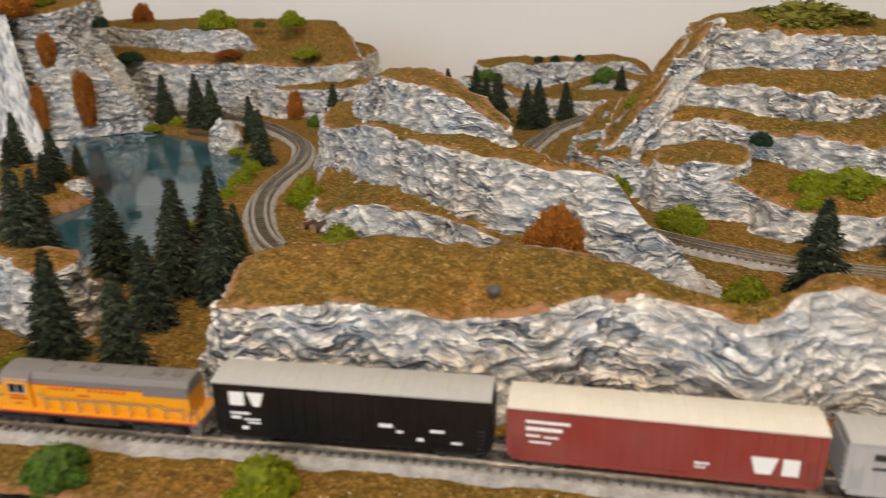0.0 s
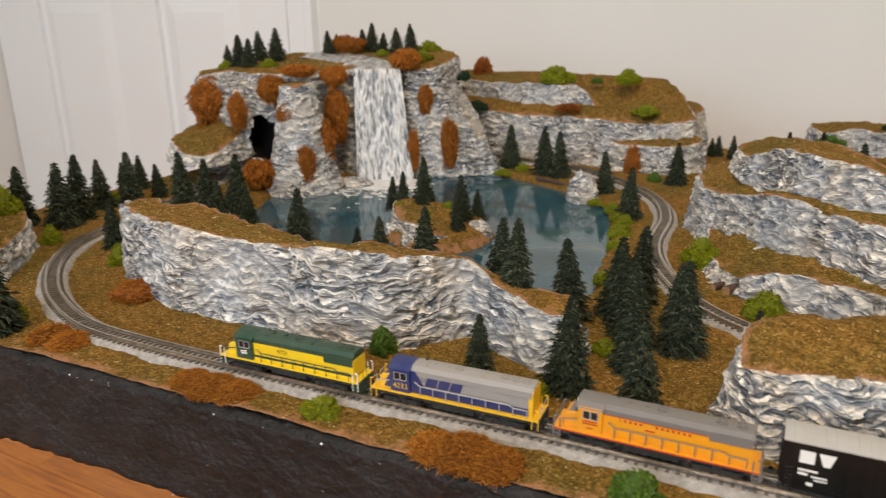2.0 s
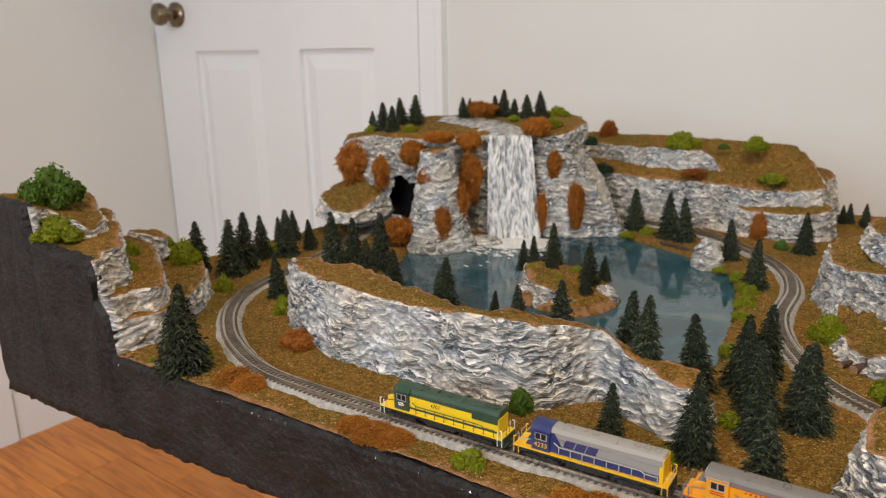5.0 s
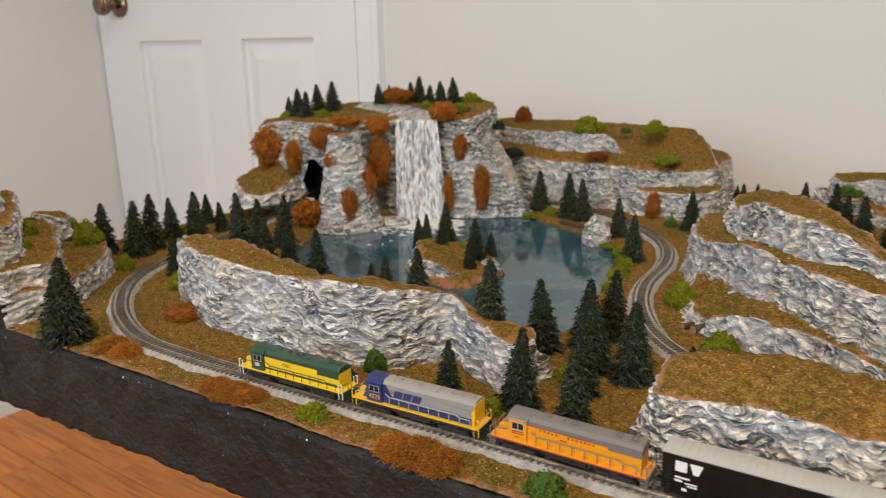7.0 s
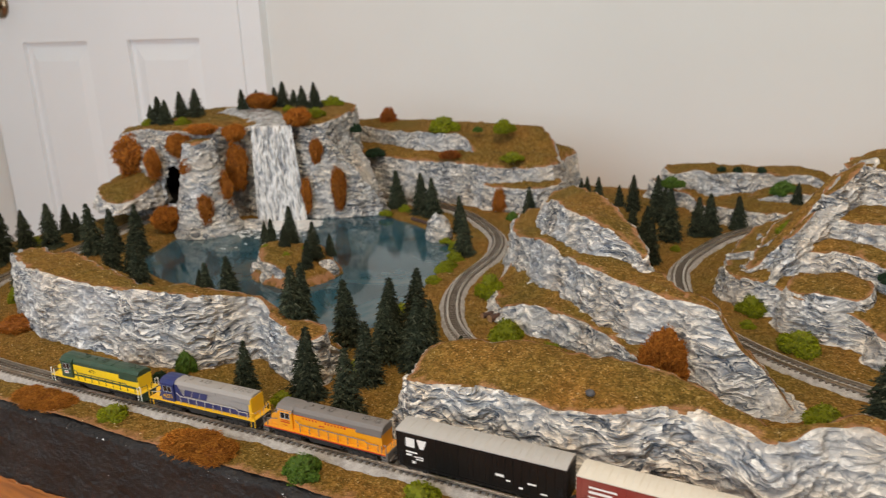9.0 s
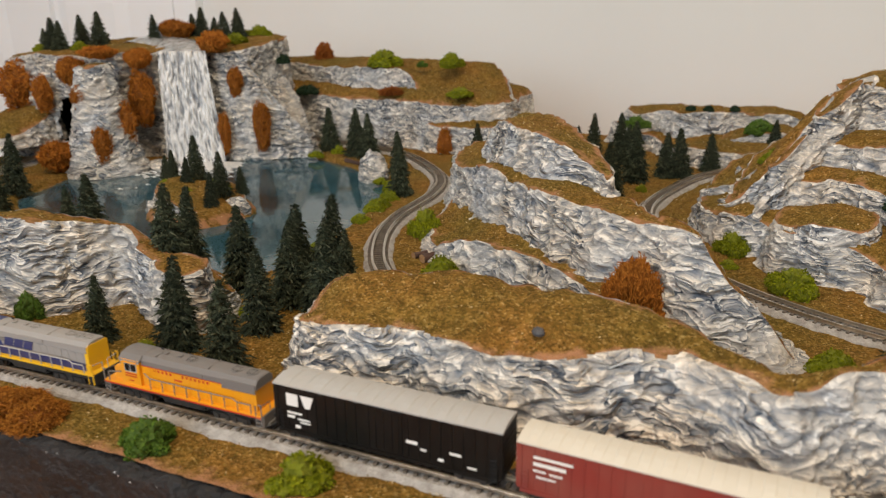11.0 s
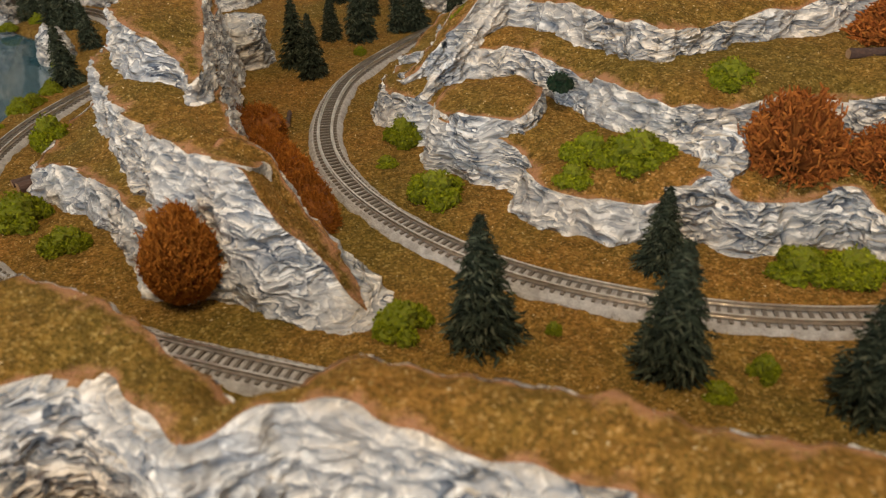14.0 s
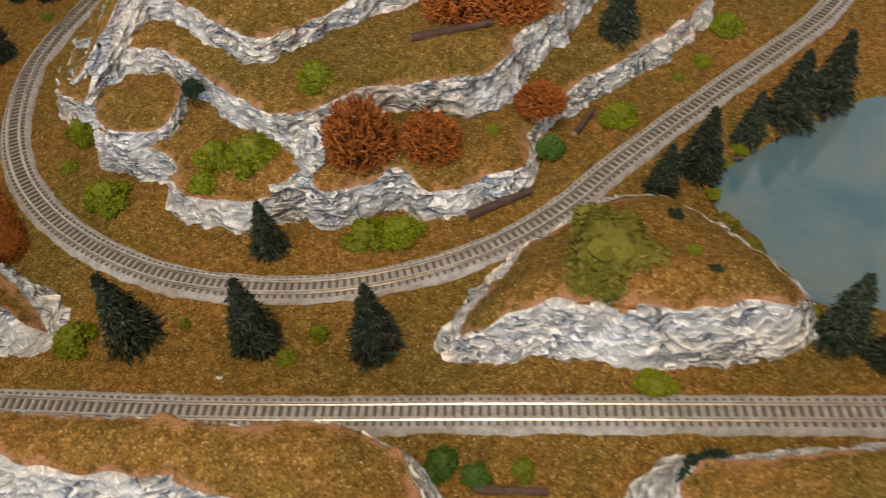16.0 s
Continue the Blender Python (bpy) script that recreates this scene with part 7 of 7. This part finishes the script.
def mark_yellow(c, s, half):
    f = -s
    bm = bmesh.new()
    x = f * (half - 9)
    for k in range(28):
        a, b = k * math.tau / 28, (k + 1) * math.tau / 28
        bm.faces.new([bm.verts.new(((x + r * math.cos(t)) * MM, s * 6.93 * MM, (11.6 + r * math.sin(t)) * MM)) for r, t in ((3.4, a), (3.4, b), (2.7, b), (2.7, a))])
    part("emblem", bm, M_TBLACK, c)
    slanted(c, M_TBLACK, s, 6.88, [[(x - 1.0, 13.8), (x + 0.9, 13.4), (x + 1.2, 9.6), (x - 0.6, 9.2)]], "emblem_figure")
    bars(c, M_TRUCK, s, 6.86, [tuple(sorted((f * a, f * b))) + (z, z + h) for a, b, z, h in ((-half + 6, -half + 16, 15.2, 0.9), (-half + 6, -half + 13, 13.2, 0.8), (-half + 14, -half + 18, 10.4, 0.5), (-half + 6, -half + 12, 9.6, 0.5), (9, 15, 7.4, 0.5))])


def tank_car():
    c = tagged(new("tank_car"), "glossy black model tank car with a walkway dome", "model freight car")
    bm = bmesh.new()
    prof = [(-37.5, 0.4), (-37.0, 2.8), (-36.0, 4.6), (-34.5, 5.7), (-32.5, 6.1), (32.5, 6.1), (34.5, 5.7), (36.0, 4.6), (37.0, 2.8), (37.5, 0.4)]
    rings = [[bm.verts.new((x * MM, r * math.cos(k * math.tau / 28) * MM, (11.6 + r * math.sin(k * math.tau / 28)) * MM)) for k in range(28)] for x, r in prof]
    for a, b in zip(rings, rings[1:]):
        for k in range(28):
            bm.faces.new((a[k], a[(k + 1) % 28], b[(k + 1) % 28], b[k]))
    bm.faces.new(rings[0])
    bm.faces.new(rings[-1])
    bmesh.ops.recalc_face_normals(bm, faces=bm.faces)
    part("tank", bm, M_TBLACK, c, smooth=True)
    bits("underframe", c, M_TBLACK, [(-39, 39, -1.6, 1.6, 4.0, 5.8), (-39, -29, -6.2, 6.2, 4.2, 5.4), (29, 39, -6.2, 6.2, 4.2, 5.4)], 0.2)
    bits("saddle", c, M_TBLACK, [(d * 30 - 1.6, d * 30 + 1.6, -5.0, 5.0, 5.0, 9.0) for d in (-1, 1)], 0.3)
    discs("dome", c, M_TBLACK, [(0, 0, 17.2)], 2.4, 1.6)
    bits("walkway", c, M_TRUCK, [(-6, 6, -4.6, -2.8, 17.0, 17.3), (-6, 6, 2.8, 4.6, 17.0, 17.3)], 0.05)
    rods("platform_rail", c, M_TRUCK, [((x, s * 4.6, 17.2), (x, s * 4.6, 20.0)) for x in (-6, 0, 6) for s in (-1, 1)] + [((-6, s * 4.6, 20.0), (6, s * 4.6, 20.0)) for s in (-1, 1)], 0.14)
    rods("side_rail", c, M_TRUCK, [((-38, s * 6.4, 7.6), (38, s * 6.4, 7.6)) for s in (-1, 1)] + [((x, s * 6.4, 5.2), (x, s * 6.4, 7.6)) for x in (-38, -30, 30, 38) for s in (-1, 1)], 0.15)
    for s in (-1, 1):
        bars(c, M_TWHITE, s, 6.06, [(-28, -22, 12.4, 12.9), (-27, -23, 11.2, 11.6), (20, 27, 11.6, 12.1), (33, 34.5, 10.4, 11.6)])
    for d in (-1, 1):
        bogie(c, d * 30, 8.0, False)
        coupler(c, d * 39, d)
    return c


def gondola():
    c = tagged(new("gondola_car"), "black open model gondola with ribbed sides, empty", "model freight car")
    half = 42
    bits("floor_plate", c, M_TBLACK, [(-half, half, -6.4, 6.4, 4.2, 5.2)], 0.1)
    for s in (-1, 1):
        bits("side_wall", c, M_TBLACK, [(-half, half, s * 6.4 - 0.25, s * 6.4 + 0.25, 4.6, 11.6), (-half, half, s * 6.6 - 0.4, s * 6.6 + 0.4, 11.2, 11.9)] + [(x - 0.35, x + 0.35, s * 6.85 - 0.3, s * 6.85 + 0.3, 4.4, 11.4) for x in np.linspace(-half + 1, half - 1, 15)], 0.08)
        bars(c, M_TWHITE, s, 7.15, [(-30, -24, 8.6, 9.2), (-30, -25, 7.4, 7.8), (22, 30, 8.0, 8.4)])
    for d in (-1, 1):
        bits("end_wall", c, M_TBLACK, [(d * half - 0.3, d * half + 0.3, -6.4, 6.4, 4.6, 11.6)] + [(d * (half + 0.4) - 0.25, d * (half + 0.4) + 0.25, -6, 6, z, z + 0.7) for z in (6, 8, 10)], 0.08)
        bogie(c, d * (half - 10), 8.0, False)
        coupler(c, d * half, d)
    return c


def on_track(s):
    i = [np.interp(s, FRONT_ACC, FRONT_LINE[:, k]) for k in (0, 1)]
    return Vector((i[0], i[1], RAIL_TOP))


def couple(car, s, half, base):
    """Stand a car on the track, its middle s metres along it; base: half the distance between its trucks."""
    a, b = on_track(s + base * MM), on_track(s - base * MM)
    m = (a + b) / 2
    car.matrix_basis = Matrix.Translation(m) @ Matrix.Rotation(math.atan2(a.y - b.y, a.x - b.x), 4, "Z")


def train():
    nose = float(FRONT_ACC[int(np.argmin(np.abs(FRONT_LINE[:, 0] + 0.255) + 10 * (FRONT_LINE[:, 1] > 0.42)))])
    lead = locomotive("dark green and yellow model diesel locomotive with white grab irons", M_TYELLOW, M_TGREEN, M_TGREEN, M_TYELLOW, M_TGREEN, M_TYELLOW, M_TGREEN, M_TWHITE, M_TGREEN, "4701", M_TBLACK,
                      (2.6, 5.02, 11.9, 3.0), ((-30.0, 2.1), (-25.4, 2.1), (-4.0, 2.3)), (M_TGREEN, 7.9, 9.0), 12.6)
    blue = locomotive("grey and blue model diesel locomotive with yellow ends", M_TGREY, M_TGREY, M_TBLUE, M_TAMBER, M_TBLUE, M_TAMBER, M_TPALE, M_TAMBER, M_TRUCK, "4233", M_TAMBER,
                      (22.8, 6.34, 8.4, 3.4), ((-30.0, 2.1), (-25.4, 2.1), (-20.8, 2.1), (-1.5, 2.0)), (M_TBLUE, 6.7, 9.9), 14.6)
    gold = locomotive("orange-yellow model diesel locomotive with a grey roof", M_TGOLD, M_TROOF, M_TGOLD, M_TGOLD, M_TROOF, M_TGOLD, M_TROOF, M_TROOF, M_TROOF, "", M_TREDLINE,
                      (0, 0, 0, 0), ((-29.0, 2.3), (-22.5, 2.3), (-2.0, 2.1)), None, 13.6)
    for s in (-1, 1):
        # a slanted emblem in three solid pieces
        for x, w in ((12.2, 4.9), (6.8, 4.9), (1.4, 4.9)):
            slanted(blue, M_TBLUE, s, 5.06, [((x, 10.9), (x - w, 10.9), (x - w - 1.4, 14.7), (x - 1.4, 14.7))])
        slanted(blue, M_TBLUE, s, 5.02, [((18.5, 9.9), (12.2, 9.9), (16.4, 16.6), (18.5, 16.6))], "slanted_stripe")
        slanted(blue, M_TBLUE, s, 4.42, [((27.6, 7.0), (31.4, 7.0), (29.8, 10.0), (30.4, 10.4), (28.4, 13.2), (27.6, 13.2))], "slanted_stripe")
        bits("hood_corner", blue, M_TAMBER, [(-33.9, -32.2, s * 5.02 - 0.1, s * 5.02 + 0.1, 6.7, 17.0)], 0)
        bars(gold, M_TREDLINE, s, 5.0, [(-13 + 1.9 * k, -12.1 + 1.9 * k, 13.3, 14.3) for k in (0, 1, 2, 3, 4, 5, 6, 9, 10, 11, 12, 13)])
        bars(gold, M_TREDLINE, s, 5.0, [(-0.6, 3.0, 11.6, 12.2)])
        bars(gold, M_TREDLINE, s, 6.26, [(20.2, 25.6, 10.9, 11.4), (20.0, 25.8, 9.9, 10.4), (21.8, 24.2, 8.2, 8.6)])
        bits("sill_line", gold, M_TREDLINE, [(-36.4, 36.4, s * 6.84 - 0.06, s * 6.84 + 0.06, 5.5, 6.0)], 0)
        bits("hood_line", gold, M_TREDLINE, [(-33.3, 18.4, s * 5.0 - 0.06, s * 5.0 + 0.06, 14.75, 15.0)], 0)
        bits("roof_skirt", gold, M_TPALE, [(18.4, 27.6, s * 6.25 - 0.05, s * 6.25 + 0.05, 15.8, 16.7)], 0)
        slanted(lead, M_TWHITE, s, 6.2, [((21.4, 9.2), (24.6, 8.9), (25.0, 10.6), (21.8, 11.0))])
        bars(lead, M_TREDLINE, s, 6.26, [(21.9, 24.4, 9.8, 10.2)], "emblem_band")
    bits("hood_end", blue, M_TAMBER, [(-34.0, -33.7, -4.8, 4.8, 6.8, 17.6)], 0.1)
    bits("hood_end", lead, M_TYELLOW, [(-34.0, -33.7, -4.8, 4.8, 6.8, 15.6)], 0.1)
    at = nose - 0.040
    for e in (lead, blue, gold):
        couple(e, at, 37, 22.5)
        at -= 0.0795
    yellow = freight_car("box_car", "yellow model box car with grey roof and brown ends", 36, M_TCARYEL, M_TPALE, M_TBROWN, 19.6, 20, mark_yellow)
    other = copy_thing(yellow, Matrix())
    tank = tank_car()
    cars = [(freight_car("box_car", "tall black model box car with a grey roof", 41, M_TBLACK, M_TPALE, M_TBLACK, 22.0, 22, mark_black), 41),
            (freight_car("box_car", "red-brown model box car with a cream roof", 41, M_TRED, M_TCREAM, M_TRED, 21.0, 22, mark_red), 41),
            (freight_car("box_car", "pale grey model covered car with dark lettering bars", 38, M_TPALE, M_TPALE, M_TPALE, 19.8, 24, mark_grey), 38),
            (yellow, 36), (other, 36), (tank, 39), (copy_thing(tank, Matrix()), 39), (copy_thing(tank, Matrix()), 39), (gondola(), 42)]
    at += 0.0795 - 0.0400
    for car, half in cars:
        at -= (half + 2.6) * MM
        couple(car, at, half, half - 10)
        at -= (half + 2.6) * MM


train()
